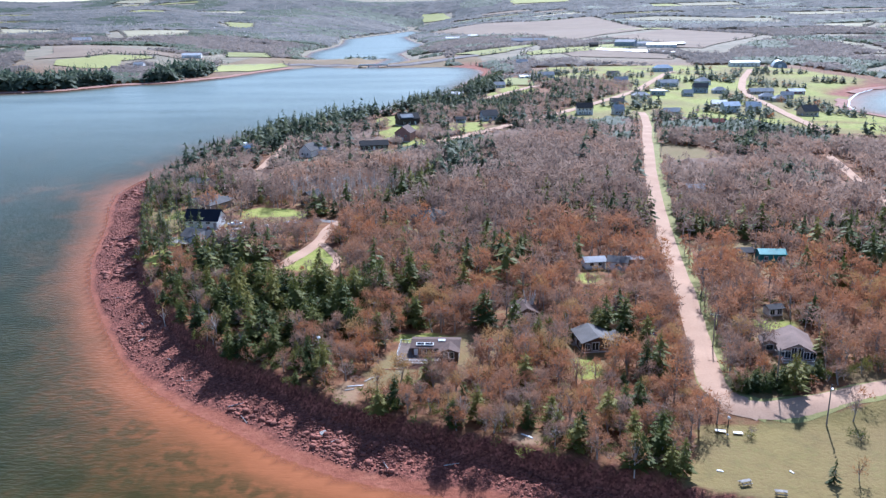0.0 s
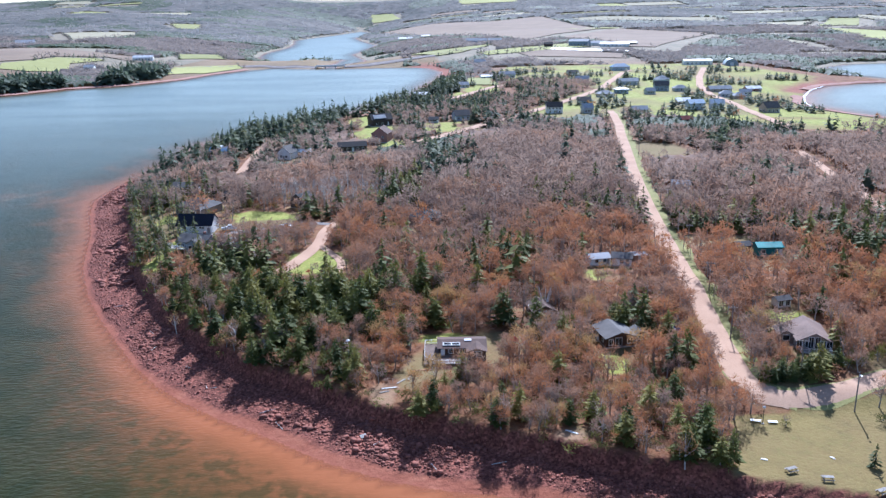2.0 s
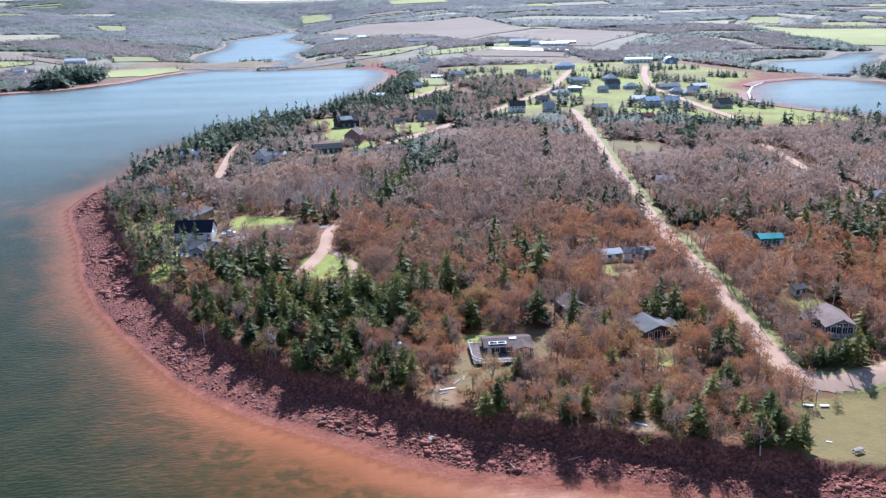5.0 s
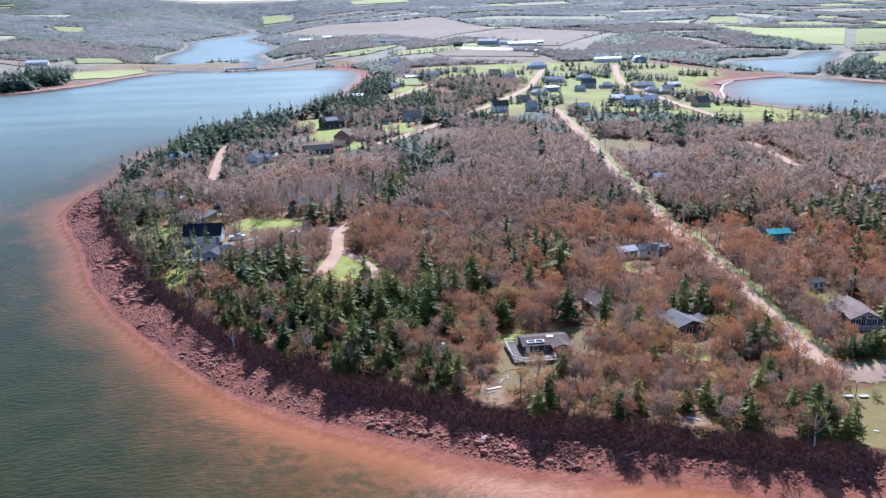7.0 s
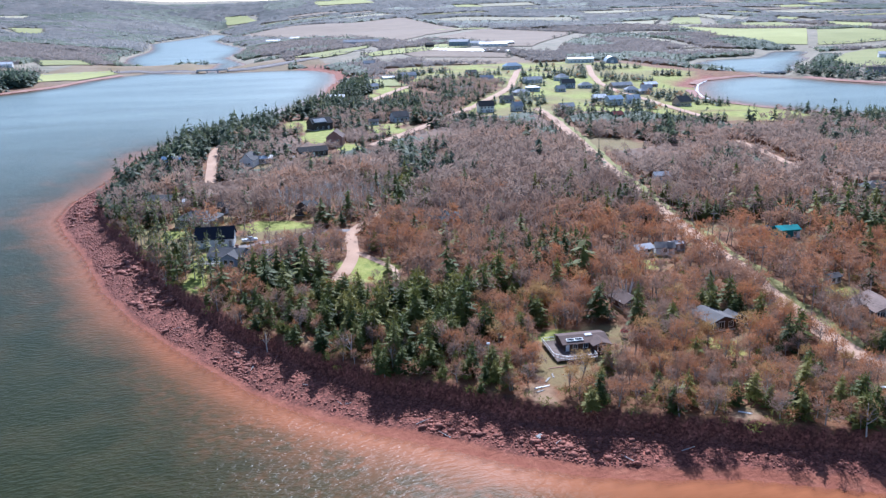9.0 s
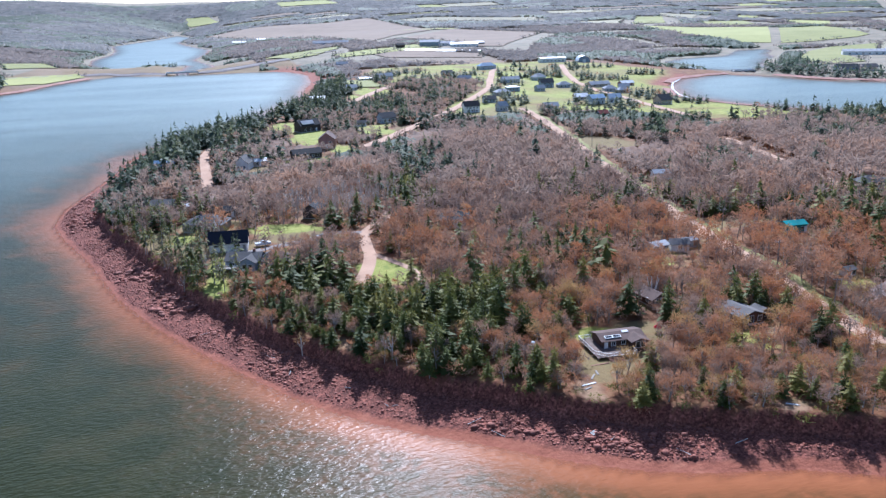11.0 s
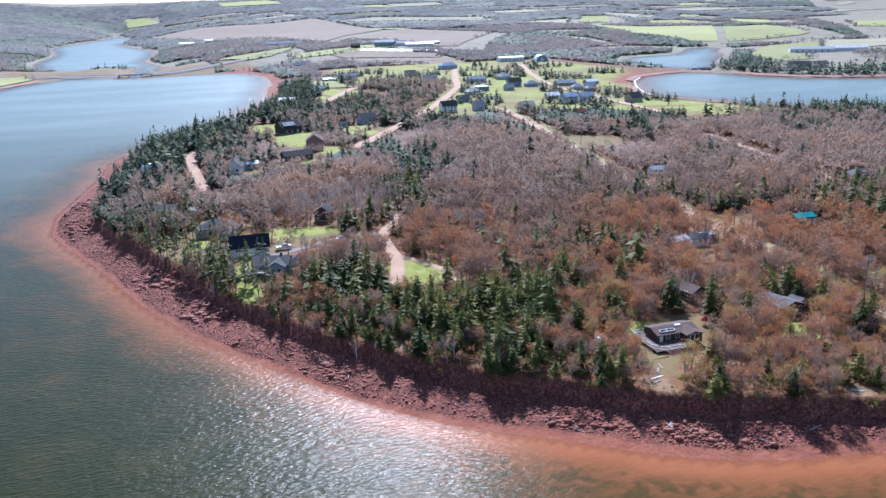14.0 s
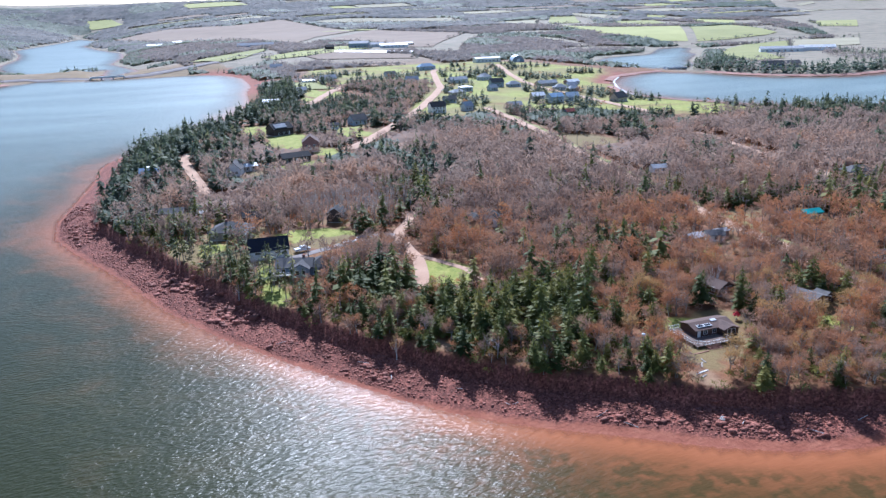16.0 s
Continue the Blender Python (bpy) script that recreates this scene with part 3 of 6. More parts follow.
for material, *pts in (
        (PASTURE, (59, 835), (94, 808), (102, 916), (80, 950)),
        (PASTURE, (16, 1375), (56, 1423), (107, 1453), (170, 1531), (186, 1569), (162, 1464), (109, 1359), (69, 1329)),
        (PASTURE, (134, 1346), (201, 1398), (247, 1424), (310, 1502), (328, 1392), (200, 1325), (144, 1308)),
        (PLOUGH, (-35, 2857), (72, 3013), (153, 3075), (332, 2844), (542, 3016), (556, 2820), (590, 2187), (497, 2040), (374, 1908), (270, 1690), (238, 1881), (165, 2063), (71, 2359)),
        (PLOUGH, (345, 1772), (552, 2046), (702, 1808), (561, 1586), (432, 1362), (383, 1385), (387, 1722)),
        (PLOUGH, (196, 1318), (249, 1361), (355, 1259), (338, 1205), (204, 1261)),
        (STRAW, (622, 2844), (741, 2902), (1081, 2730), (1027, 2561), (781, 2709), (634, 2746)),
        (STRAW, (1094, 2445), (1294, 2488), (1043, 2065), (941, 2106)),
        (STRAW, (744, 1585), (716, 1393), (675, 1394))):
    FIELDS.append((pts, material))
for material, *pts in (
        (PASTURE, (1013, 1967), (1073, 1758), (1226, 1684), (922, 1285), (879, 1325), (877, 1451), (948, 1711)),
        (PASTURE, (1196, 1610), (1316, 1602), (1156, 1300), (1100, 1271), (984, 1248), (930, 1268)),
        (PASTURE, (1367, 2538), (1425, 2470), (1204, 2089), (1070, 2049)),
        (STRAW, (1510, 2643), (1529, 2425), (1384, 2243), (1442, 2497)),
        (PASTURE, (1312, 2079), (1428, 2049), (1306, 1830), (1180, 1864)),
        (PASTURE, (1596, 2299), (1632, 2246), (1496, 2098), (1488, 2155)),
        (PASTURE, (1546, 2032), (1573, 1876), (1373, 1646), (1361, 1753)),
        (PASTURE, (829, 1080), (927, 1143), (1040, 1155), (889, 1006), (855, 1006), (777, 942), (713, 842), (632, 843), (677, 926)),
        (STRAW, (1050, 1163), (1189, 1134), (1007, 978), (925, 997), (895, 1006)),
        (PASTURE, (1588, 1625), (1686, 1564), (1416, 1331), (1356, 1375))):
    FIELDS.append((pts, material))
LABELS = {PLOUGH: "bare reddish ploughed field with faint rows", PASTURE: "pale green spring pasture with mown strips", STRAW: "straw-coloured stubble field"}
for pts, material in FIELDS:
    field(pts, material, LABELS[material])
pick = random.Random(5)
FAR_FIELDS = []
taken = [np.mean(p, axis=0) for p, _ in FIELDS]
for row in range(12):
    yy = 2150 + row * 190
    for col in range(-10, 16):
        xx = col * 250 + pick.uniform(-60, 60)
        density = 0.5 if xx > 150 else 0.13
        if pick.random() > density or min(math.hypot(xx - t[0], yy - t[1]) for t in taken) < 330 or shore(np.array([xx]), np.array([yy]))[0] < 170:
            continue
        a, b, sk = pick.uniform(60, 150), pick.uniform(28, 75), pick.uniform(-60, 60)
        FAR_FIELDS.append((xx, yy, a, b))
        field([(xx - a, yy - b), (xx + a, yy - b + sk), (xx + a + sk, yy + b), (xx - a + sk, yy + b - sk)],
              pick.choice([PASTURE, PASTURE, STRAW, PLOUGH]) if xx > 0 else pick.choice([PASTURE, STRAW]), "distant open field between woods")
FIELD_POLYS = [p for p, _ in FIELDS]

SAND_STRIP = plain_mat("far_red_sand", (0.25, 0.12, 0.09), (0.40, 0.23, 0.175), 6, 0.95, 0.2)
for pts in (NORTH[13:21], EAST_BAY[4:9], EAST_BAY[:4], EAST_BAY[17:22]):
    ribbon("beach", pts, 9, SAND_STRIP, 1.0, "narrow strip of red sand along the far shore", "beach", 3.0)

FOAM = plain_mat("foam", (0.62, 0.63, 0.63), (0.82, 0.83, 0.83), 2.0, 0.9, 0.3)
ribbon("surf", [(x + 5.5, y - 2.2) for x, y in EAST_BAY[19:] + EAST_BAY[:2]], 1.8, FOAM, 0.55, "thin white line of surf along the bay beach", "surf", 1.6)


# ---- trees ----
def frustum(a, b, ra, rb, sides=4):
    """Vertices and triangles of a tapered stick from a to b."""
    a, b = np.array(a, float), np.array(b, float)
    axis = (b - a) / (np.linalg.norm(b - a) + 1e-9)
    u = np.cross(axis, (0.31, 0.87, 0.2))
    u /= np.linalg.norm(u)
    v = np.cross(axis, u)
    ang = np.arange(sides) * 2 * math.pi / sides
    ring = np.cos(ang)[:, None] * u + np.sin(ang)[:, None] * v
    verts = np.concatenate([a + ring * ra, b + ring * rb])
    k = np.arange(sides)
    n = (k + 1) % sides
    return verts, np.concatenate([np.stack([k, n, n + sides], 1), np.stack([k, n + sides, k + sides], 1)])


def merge(pieces):
    verts, tris, at = [], [], 0
    for v, t in pieces:
        verts.append(v)
        tris.append(t + at)
        at += len(v)
    return np.concatenate(verts), np.concatenate(tris)


def sprays(g, centres, radius, count, length, width, rise=0.35, level=1.0):
    """Thin twig sprays that burst out of the given centres."""
    c = centres[g.integers(0, len(centres), count)]
    way = g.normal(size=(count, 3))
    way[:, 2] = way[:, 2] * 0.8 + rise
    way /= np.linalg.norm(way, axis=1)[:, None]
    base = c + way * (radius * g.random(count) ** 0.5)[:, None]
    tip = base + (way + g.normal(size=(count, 3)) * 0.45) * (length * g.uniform(0.5, 1.2, count))[:, None]
    tip[:, 2] = base[:, 2] + (tip[:, 2] - base[:, 2]) * level
    across = np.cross(way, g.normal(size=(count, 3)))
    across[:, 2] *= level
    across *= (width * g.uniform(0.5, 1.3, count) / (np.linalg.norm(across, axis=1) + 1e-9))[:, None]
    verts = np.stack([base - across, base + across, tip], 1).reshape(-1, 3)
    return verts, np.arange(count * 3).reshape(-1, 3)


def broadleaf(seed, high, wide, clumps, twigs, length, width, sides=4, limbs=True):
    """Trunk with limbs, and the crown of bare budding twigs: two pairs of vertices and triangles."""
    g = np.random.default_rng(seed)
    ang, up, r = g.uniform(0, 6.28, clumps), g.uniform(-0.85, 1.0, clumps), g.uniform(0.5, 0.92, clumps)
    flat = np.sqrt(np.clip(1 - up * up, 0, 1)) * r * wide * g.uniform(0.85, 1.15)
    centres = np.stack([flat * np.cos(ang), flat * np.sin(ang), high * (0.60 + 0.36 * up * r)], 1)
    stem = np.array([g.normal() * 0.25, g.normal() * 0.25, high * 0.45])
    wood = [frustum((0, 0, -0.4), stem, 0.15, 0.10, sides), frustum(stem, (stem[0] * 1.5, stem[1], high * 0.8), 0.10, 0.03, sides)]
    if limbs:
        for c in centres[: 14 if sides > 3 else 5]:
            wood.append(frustum(stem * g.uniform(0.5, 1.15), c, 0.055, 0.02, 3))
    return merge(wood), sprays(g, centres, wide * 0.30, twigs, length, width, 0.6)


def conifer(seed, high, wide, tiers, spokes, ragged=0.2, fan=1.0, feather=0):
    g = np.random.default_rng(seed)
    wood = frustum((0, 0, -0.4), (0, 0, high * 0.92), 0.14, 0.02, 4)
    verts, tris = [], []
    for i in range(tiers):
        k = i / (tiers - 1)
        r = wide * (1 - k) ** 0.72 + 0.18
        for s in range(max(4, int(spokes * (1 - 0.55 * k)))):
            a = g.uniform(0, 6.28)
            z = high * (0.10 + 0.86 * k) + g.normal() * high / tiers * 0.6
            rr, drop = r * g.uniform(1 - ragged * 1.6, 1 + ragged), high / tiers * g.uniform(0.4, 1.3)
            out = np.array([math.cos(a), math.sin(a), 0])
            side = np.array([-out[1], out[0], 0]) * rr * g.uniform(0.13, 0.27) * fan
            root = np.array([0, 0, z + drop * 0.7])
            tip = out * rr + np.array([0, 0, z - drop * 0.35])
            mid = out * rr * 0.55 + np.array([0, 0, z + drop * 0.15])
            n = len(verts)
            verts += [root, mid - side, tip, mid + side]
            tris += [(n, n + 1, n + 2), (n, n + 2, n + 3)]
    verts += [np.array([0.10, 0, high * 0.88]), np.array([-0.06, 0.09, high * 0.88]), np.array([0, 0, high * 1.03])]
    tris.append((len(verts) - 3, len(verts) - 2, len(verts) - 1))
    foliage = (np.array(verts), np.array(tris))
    if feather:
        k, a = g.random(70) ** 1.25 * 0.95, g.uniform(0, 6.28, 70)
        r = wide * (1 - k) ** 0.75 * g.uniform(0.45, 1.05, 70)
        tufts = np.stack([r * np.cos(a), r * np.sin(a), high * (0.08 + 0.86 * k)], 1)
        foliage = merge([foliage, sprays(g, tufts, 0.5, feather, 0.62, 0.115, 0.15)])
    return wood, foliage


def scatter(name, models, xs, ys, sizes, tints, material, label, seed=3, zs=None, category="trees", flat=1.0):
    """One mesh of many copies of the models (pairs of vertices and triangles), each turned and sized."""
    if not len(xs):
        return None
    g = np.random.default_rng(seed)
    zs = height(xs, ys) if zs is None else zs
    which, turn = g.integers(0, len(models), len(xs)), g.uniform(0, 6.28, len(xs))
    stretch = g.uniform(0.85, 1.2, len(xs)) * flat
    V, T, C, U, at = [], [], [], [], 0
    for k, (v, t) in enumerate(models):
        sel = np.nonzero(which == k)[0]
        if not len(sel):
            continue
        c, s = np.cos(turn[sel])[:, None], np.sin(turn[sel])[:, None]
        sz = sizes[sel][:, None]
        x = (v[None, :, 0] * c - v[None, :, 1] * s) * sz + xs[sel][:, None]
        y = (v[None, :, 0] * s + v[None, :, 1] * c) * sz + ys[sel][:, None]
        z = v[None, :, 2] * sz * stretch[sel][:, None] + zs[sel][:, None]
        V.append(np.stack([x, y, z], 2).reshape(-1, 3))
        T.append((t[None] + (np.arange(len(sel)) * len(v))[:, None, None] + at).reshape(-1, 3))
        C.append(np.repeat(tints[sel], len(v)))
        U.append(np.tile(v[:, 2] / max(v[:, 2].max(), 0.1), len(sel)))
        at += len(sel) * len(v)
    me = array_mesh(name, np.concatenate(V), np.concatenate(T), material, {"tint": np.concatenate(C), "up": np.concatenate(U)})
    return tagged(new(name, me), label, category, kind="stuff")


def jitter_grid(x0, x1, y0, y1, step, seed):
    g = np.random.default_rng(seed)
    X, Y = np.meshgrid(np.arange(x0, x1, step), np.arange(y0, y1, step))
    X, Y = X.ravel() + g.uniform(-0.48, 0.48, X.size) * step, Y.ravel() + g.uniform(-0.48, 0.48, Y.size) * step
    return X, Y


def open_ground(x, y, margin=1.0):
    """Where no tree may stand: roads, clearings, the park, fields."""
    res = inside(x, y, PARK)
    for pts, width in ROADS:
        res |= line_dist(x, y, pts) < width / 2 + margin + np.where((y > 250) & (pts is MAIN_ROAD), 0.9, 1.0 if pts is EAST_TRACK else 0.3)
    for cx, cy, r in PLOTS:
        res |= np.hypot(x - cx, y - cy) < r
    for cx, cy, rx, ry, kind in CLEARINGS:
        res |= np.hypot((x - cx) / (rx + margin), (y - cy) / (ry + margin)) < 1 + 0.35 * (vnoise(x, y, 5) - 0.5)
    return res


def conifer_share(x, y, d):
    """How likely a tree is a spruce: the coast and some groves are dark, the middle is bare maple."""
    grove = lambda cx, cy, rx, ry, s: s * np.exp(-(((x - cx) / rx) ** 2 + ((y - cy) / ry) ** 2))
    share = 0.035 + 0.5 * smooth((vnoise(x, y, 28) - 0.66) * 6)
    share = share + grove(-36, 192, 26, 22, 0.42) + 0.08 * smooth((x + 22) / 12) * smooth((150 - y) / 20) * smooth((27 - x) / 6) + grove(-60, 215, 18, 22, 0.12) + grove(-80, 235, 12, 20, 0.12) + grove(-15, 203, 18, 10, 0.3) + grove(-62, 232, 16, 14, 0.25)
    share = share + smooth((30 - d) / 14) * (0.16 + 0.22 * smooth((y - 225) / 60)) + grove(38, 116, 9, 12, 0.7)
    share = share + grove(-100, 500, 40, 60, 0.9) + grove(-60, 600, 40, 60, 1.0) + grove(0, 700, 40, 70, 0.7) + grove(50, 660, 70, 130, 0.42) + grove(60, 850, 60, 90, 0.4)
    share = share + grove(185, 495, 75, 38, 0.9) + grove(60, 520, 40, 22, 0.5) + np.exp(-(line_dist(x, y, HIDDEN_ROAD) / 9) ** 2) * 0.75
    share = share + grove(-118, 380, 16, 50, 0.55) + grove(350, 440, 45, 80, 0.95) + grove(73, 146, 7, 5, 0.9) + grove(93, 320, 8, 10, 0.5)
    share = share + 0.8 * smooth((60 - d) / 28) * smooth((y - 405) / 50) * (x < 110) + 0.06 * smooth((y - 560) / 40) * (x < 150)
    share = share + grove(-92, 262, 10, 30, 0.5) + grove(-100, 318, 12, 22, 0.4)
    share = share * np.where((y < 260) & (y > 150), smooth((line_dist(x, y, MAIN_ROAD) - 7) / 9), 1)
    return np.clip(share, 0, 0.97)


tx, ty = jitter_grid(-150, 400, 95, 460, 3.3, 11)
fx, fy = jitter_grid(-150, 400, 95, 1000, 3.9, 12)
close = np.hypot(tx + 55, ty - 10) < 345
beyond = np.hypot(fx + 55, fy - 10) >= 345
tx, ty = np.concatenate([tx[close], fx[beyond]]), np.concatenate([ty[close], fy[beyond]])
for (ax, ay), (bx, by) in zip(MAIN_ROAD[3:-1], MAIN_ROAD[4:]):       # the wood crowds the road's western edge
    run = math.hypot(bx - ax, by - ay)
    k = np.arange(0, run, 3.4) / run
    k = k[((ay + k * (by - ay)) < 320) & (np.abs(ay + k * (by - ay) - 243) > 8)]
    tx = np.concatenate([tx, ax + k * (bx - ax) - (by - ay) / run * 7.2])
    ty = np.concatenate([ty, ay + k * (by - ay) + (bx - ax) / run * 7.2])
td = shore(tx, ty)
wood = (td > beach_width(tx, ty) + 1.5) & ~open_ground(tx, ty, 0.9) & ~inside(tx, ty, VILLAGE) & (ty < 560)
north_wood = (td > 10) & (ty >= 560) & (ty < 905) & ~inside(tx, ty, VILLAGE) & (tx < 185) & ~open_ground(tx, ty, 3) & (vnoise(tx, ty, 26) > 0.33) & ~inside(tx, ty, FIELDS[7][0])
wood &= (ty < 480) | (tx < 260)
gap = (vnoise(tx, ty, 11) < 0.12) | (np.hypot((tx + 40) / 24, (ty - 326) / 17) < 1)
wood = (wood & ~gap) | north_wood
tx, ty, td = tx[wood], ty[wood], td[wood]
g = np.random.default_rng(21)
spruce = g.random(len(tx)) < conifer_share(tx, ty, td)
thin = g.random(len(tx)) < np.where(spruce, 0.97, 1 - 0.33 * smooth((td - 25) / 30))
tx, ty, td, spruce = tx[thin], ty[thin], td[thin], spruce[thin]
tone = np.clip(0.5 + 0.65 * (vnoise(tx, ty, 24) - 0.5) + g.normal(0, 0.17, len(tx)) - 0.5 * smooth((ty - 185) / 130) + 0.24 * smooth((185 - ty) / 40), 0.02, 1)
grow = g.uniform(0.7, 1.3, len(tx)) * (0.70 + 0.25 * smooth((td - beach_width(tx, ty) - 3) / 9) + 0.24 * smooth((td - 22) / 26)) * (1 + 0.16 * smooth((ty - 215) / 60)) * np.where(spruce, 1 - 0.12 * smooth((ty - 420) / 80), 1 - 0.2 * smooth((ty - 400) / 100)) * np.where(spruce, g.uniform(0.62, 1.5, len(tx)) * (0.92 - 0.2 * smooth((ty - 215) / 60) + 0.16 * smooth((ty - 330) / 120)), 1)
grow = grow * np.where(spruce, 1 + 0.45 * np.exp(-((tx - 38) / 8) ** 2 - ((ty - 117) / 10) ** 2), 1)      # tall spruces at the park's corner
for cx, cy, rx, ry in LOW:
    grow = grow * (1 - 0.5 * smooth(1.6 - 1.2 * np.hypot((tx - cx) / rx, (ty - cy) / ry)))
near = np.hypot(tx + 55, ty - 10)
grow = grow * (1 - 0.14 * smooth((near - 320) / 60)) * np.where(spruce & (tx < 100), 1 + 0.3 * smooth((62 - td) / 30) * smooth((ty - 330) / 100), 1)

SHRUB = [broadleaf(s + 70, 2.3, 1.5, 7, 72, 0.56, 0.08, 3, False) for s in range(4)]
NEAR_LEAF = [broadleaf(s, 5.0 + 0.2 * s, 1.85 + 0.14 * (s % 4), 20 + s, 560, 0.55, 0.056) for s in range(8)]
MID_LEAF = [broadleaf(s + 10, 5.2 + 0.2 * s, 2.05 + 0.12 * (s % 3), 18, 265, 0.62, 0.09, 3, True) for s in range(6)]
DIM_LEAF = [broadleaf(s + 20, 5.4 + 0.2 * s, 2.0 + 0.12 * (s % 3), 14, 115, 0.74, 0.15, 3, False) for s in range(6)]
FAR_LEAF = [broadleaf(s + 26, 5.8, 2.7, 13, 80, 0.95, 0.22, 3, False) for s in range(6)]
NEAR_SPRUCE = [conifer(s + 30, 5.6 + 0.35 * s, 1.8 + 0.22 * (s % 3), 15, 12, 0.5, 1.1, 300) for s in range(7)]
MID_SPRUCE = [conifer(s + 40, 6.8, 2.1, 12, 10, 0.42, 1.55) for s in range(5)]
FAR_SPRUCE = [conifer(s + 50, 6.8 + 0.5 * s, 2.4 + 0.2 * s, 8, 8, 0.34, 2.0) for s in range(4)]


def pieces_of(models, part_of):
    return [m[part_of] for m in models]


# the nearest trees, each a thing of its own
order = np.argsort(near)
near_leaf = [i for i in order if not spruce[i]][:300]
near_dark = [i for i in order if spruce[i]][:200]
own = np.zeros(len(tx), bool)
own[near_leaf] = own[near_dark] = True


def tree_thing(name, model, wood_mat, crown_mat, label, category):
    base = tagged(new(name), label, category, group="trees on the bank")
    for part_name, (v, t), mat in (("trunk", model[0], wood_mat), ("crown", model[1], crown_mat)):
        ob = new(part_name, array_mesh(part_name, v, t, mat, {"tint": np.full(len(v), -1.0), "up": v[:, 2] / v[:, 2].max()}))
        ob.parent = base
    return base


for name, chosen, models, mat, label in (("maple_tree", near_leaf, NEAR_LEAF, TWIGS, "budding bare maple tree with rusty brown twigs"),
                                         ("spruce_tree", near_dark, NEAR_SPRUCE, NEEDLES, "dark green spruce tree with ragged branches")):
    kinds = [tree_thing(name, m, BARK, mat, label, "tree") for m in models]
    used = set()
    zz = height(tx[chosen], ty[chosen])
    for j, i in enumerate(chosen):
        k = j % len(kinds)
        m = pose(tx[i], ty[i], zz[j], 0, 0, g.uniform(0, 360)) @ Matrix.Diagonal((grow[i], grow[i], grow[i] * g.uniform(0.85, 1.2), 1))
        if k in used:
            copy_thing(kinds[k], m)
        else:
            used.add(k)
    for k, i in zip(range(len(kinds)), chosen[: len(kinds)]):
        kinds[k].matrix_basis = pose(tx[i], ty[i], zz[k], 0, 0, 40 * k)

# pale: chance grows with distance; these trees take the haze-coloured twigs
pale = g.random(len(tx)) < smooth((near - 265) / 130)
for name, sel, leaf, dark in (("woodland", ~own & (near < 205), NEAR_LEAF, NEAR_SPRUCE), ("woodland", ~own & (near >= 205) & (near < 275), MID_LEAF, MID_SPRUCE), ("woodland", ~own & (near >= 275) & (near < 345), DIM_LEAF, MID_SPRUCE), ("woodland", ~own & (near >= 345), FAR_LEAF, FAR_SPRUCE)):
    a, b = sel & ~spruce, sel & spruce
    for c, mat, text in ((a & ~pale, TWIGS, "bare budding maples and birches in rusty brown"), (a & pale, HALF_HAZED_TWIGS, "bare greyish brown maples and birches")):
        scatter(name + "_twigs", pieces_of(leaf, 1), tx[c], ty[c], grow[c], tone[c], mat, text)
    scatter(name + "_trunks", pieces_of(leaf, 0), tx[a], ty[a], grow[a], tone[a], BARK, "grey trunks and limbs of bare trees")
    scatter(name + "_spruces", pieces_of(dark, 1), tx[b], ty[b], grow[b], g.random(b.sum()), HALF_HAZED_NEEDLES if dark is FAR_SPRUCE else NEEDLES, "dark green spruces among bare trees")

# low brush along the bank's edge and in the gaps
bx_, by_ = jitter_grid(-150, 130, 95, 330, 2.3, 71)
bd = shore(bx_, by_)
ok = (bd > beach_width(bx_, by_) + 0.6) & (bd < 110) & ~open_ground(bx_, by_, 0.2) & (g.random(len(bx_)) < 0.55 + 0.4 * smooth((22 - bd) / 5))
bx_, by_, bd = bx_[ok], by_[ok], bd[ok]
green = g.random(len(bx_)) < 0.26 + 0.42 * smooth((21 - bd) / 4)
low_bank = (bd < beach_width(bx_, by_) + 2.2) & (g.random(len(bd)) < np.where(green, 0.35, 0.85))
bx_, by_, green = bx_[~low_bank], by_[~low_bank], green[~low_bank]
scatter("brush", pieces_of(SHRUB, 1), bx_[~green], by_[~green], g.uniform(0.6, 1.5, (~green).sum()), g.random((~green).sum()), TWIGS, "low bare brush on the bank", category="brush")
scatter("green_brush", pieces_of(SHRUB, 1), bx_[green], by_[green], g.uniform(0.6, 1.45, green.sum()), 0.4 + 0.6 * g.random(green.sum()), NEEDLES, "low green juniper brush on the bank", category="brush")

# a stand of slim pale birches behind the lawn
BIRCH = [broadleaf(s + 90, 9.0, 1.9, 12, 70, 0.7, 0.04, 4, True) for s in range(5)]
ux, uy = jitter_grid(-64, -16, 309, 344, 2.7, 81)
ok = (np.hypot((ux + 40) / 25, (uy - 326) / 18) < 1) & ~open_ground(ux, uy, 0.6) & (g.random(len(ux)) < 0.8)
ux, uy = ux[ok], uy[ok]
us = g.uniform(0.7, 1.15, len(ux))
scatter("birch_twigs", pieces_of(BIRCH, 1), ux, uy, us, 0.2 + g.random(len(ux)) * 0.4, TWIGS, "thin grey twigs of leafless birches", 7)
scatter("birch_trunks", pieces_of(BIRCH, 0), ux, uy, us, g.random(len(ux)), PALE_BARK, "pale slim trunks of leafless birches", 7)


# ---- buildings ----
def box(x0, x1, y0, y1, z0, z1):
    v = [(x, y, z) for z in (z0, z1) for y in (y0, y1) for x in (x0, x1)]
    return v, [(0, 2, 3, 1), (4, 5, 7, 6), (0, 1, 5, 4), (2, 6, 7, 3), (0, 4, 6, 2), (1, 3, 7, 5)]


def joined(pieces):
    verts, faces = [], []
    for v, f in pieces:
        at = len(verts)
        verts += list(v)
        faces += [tuple(i + at for i in face) for face in f]
    return verts, faces


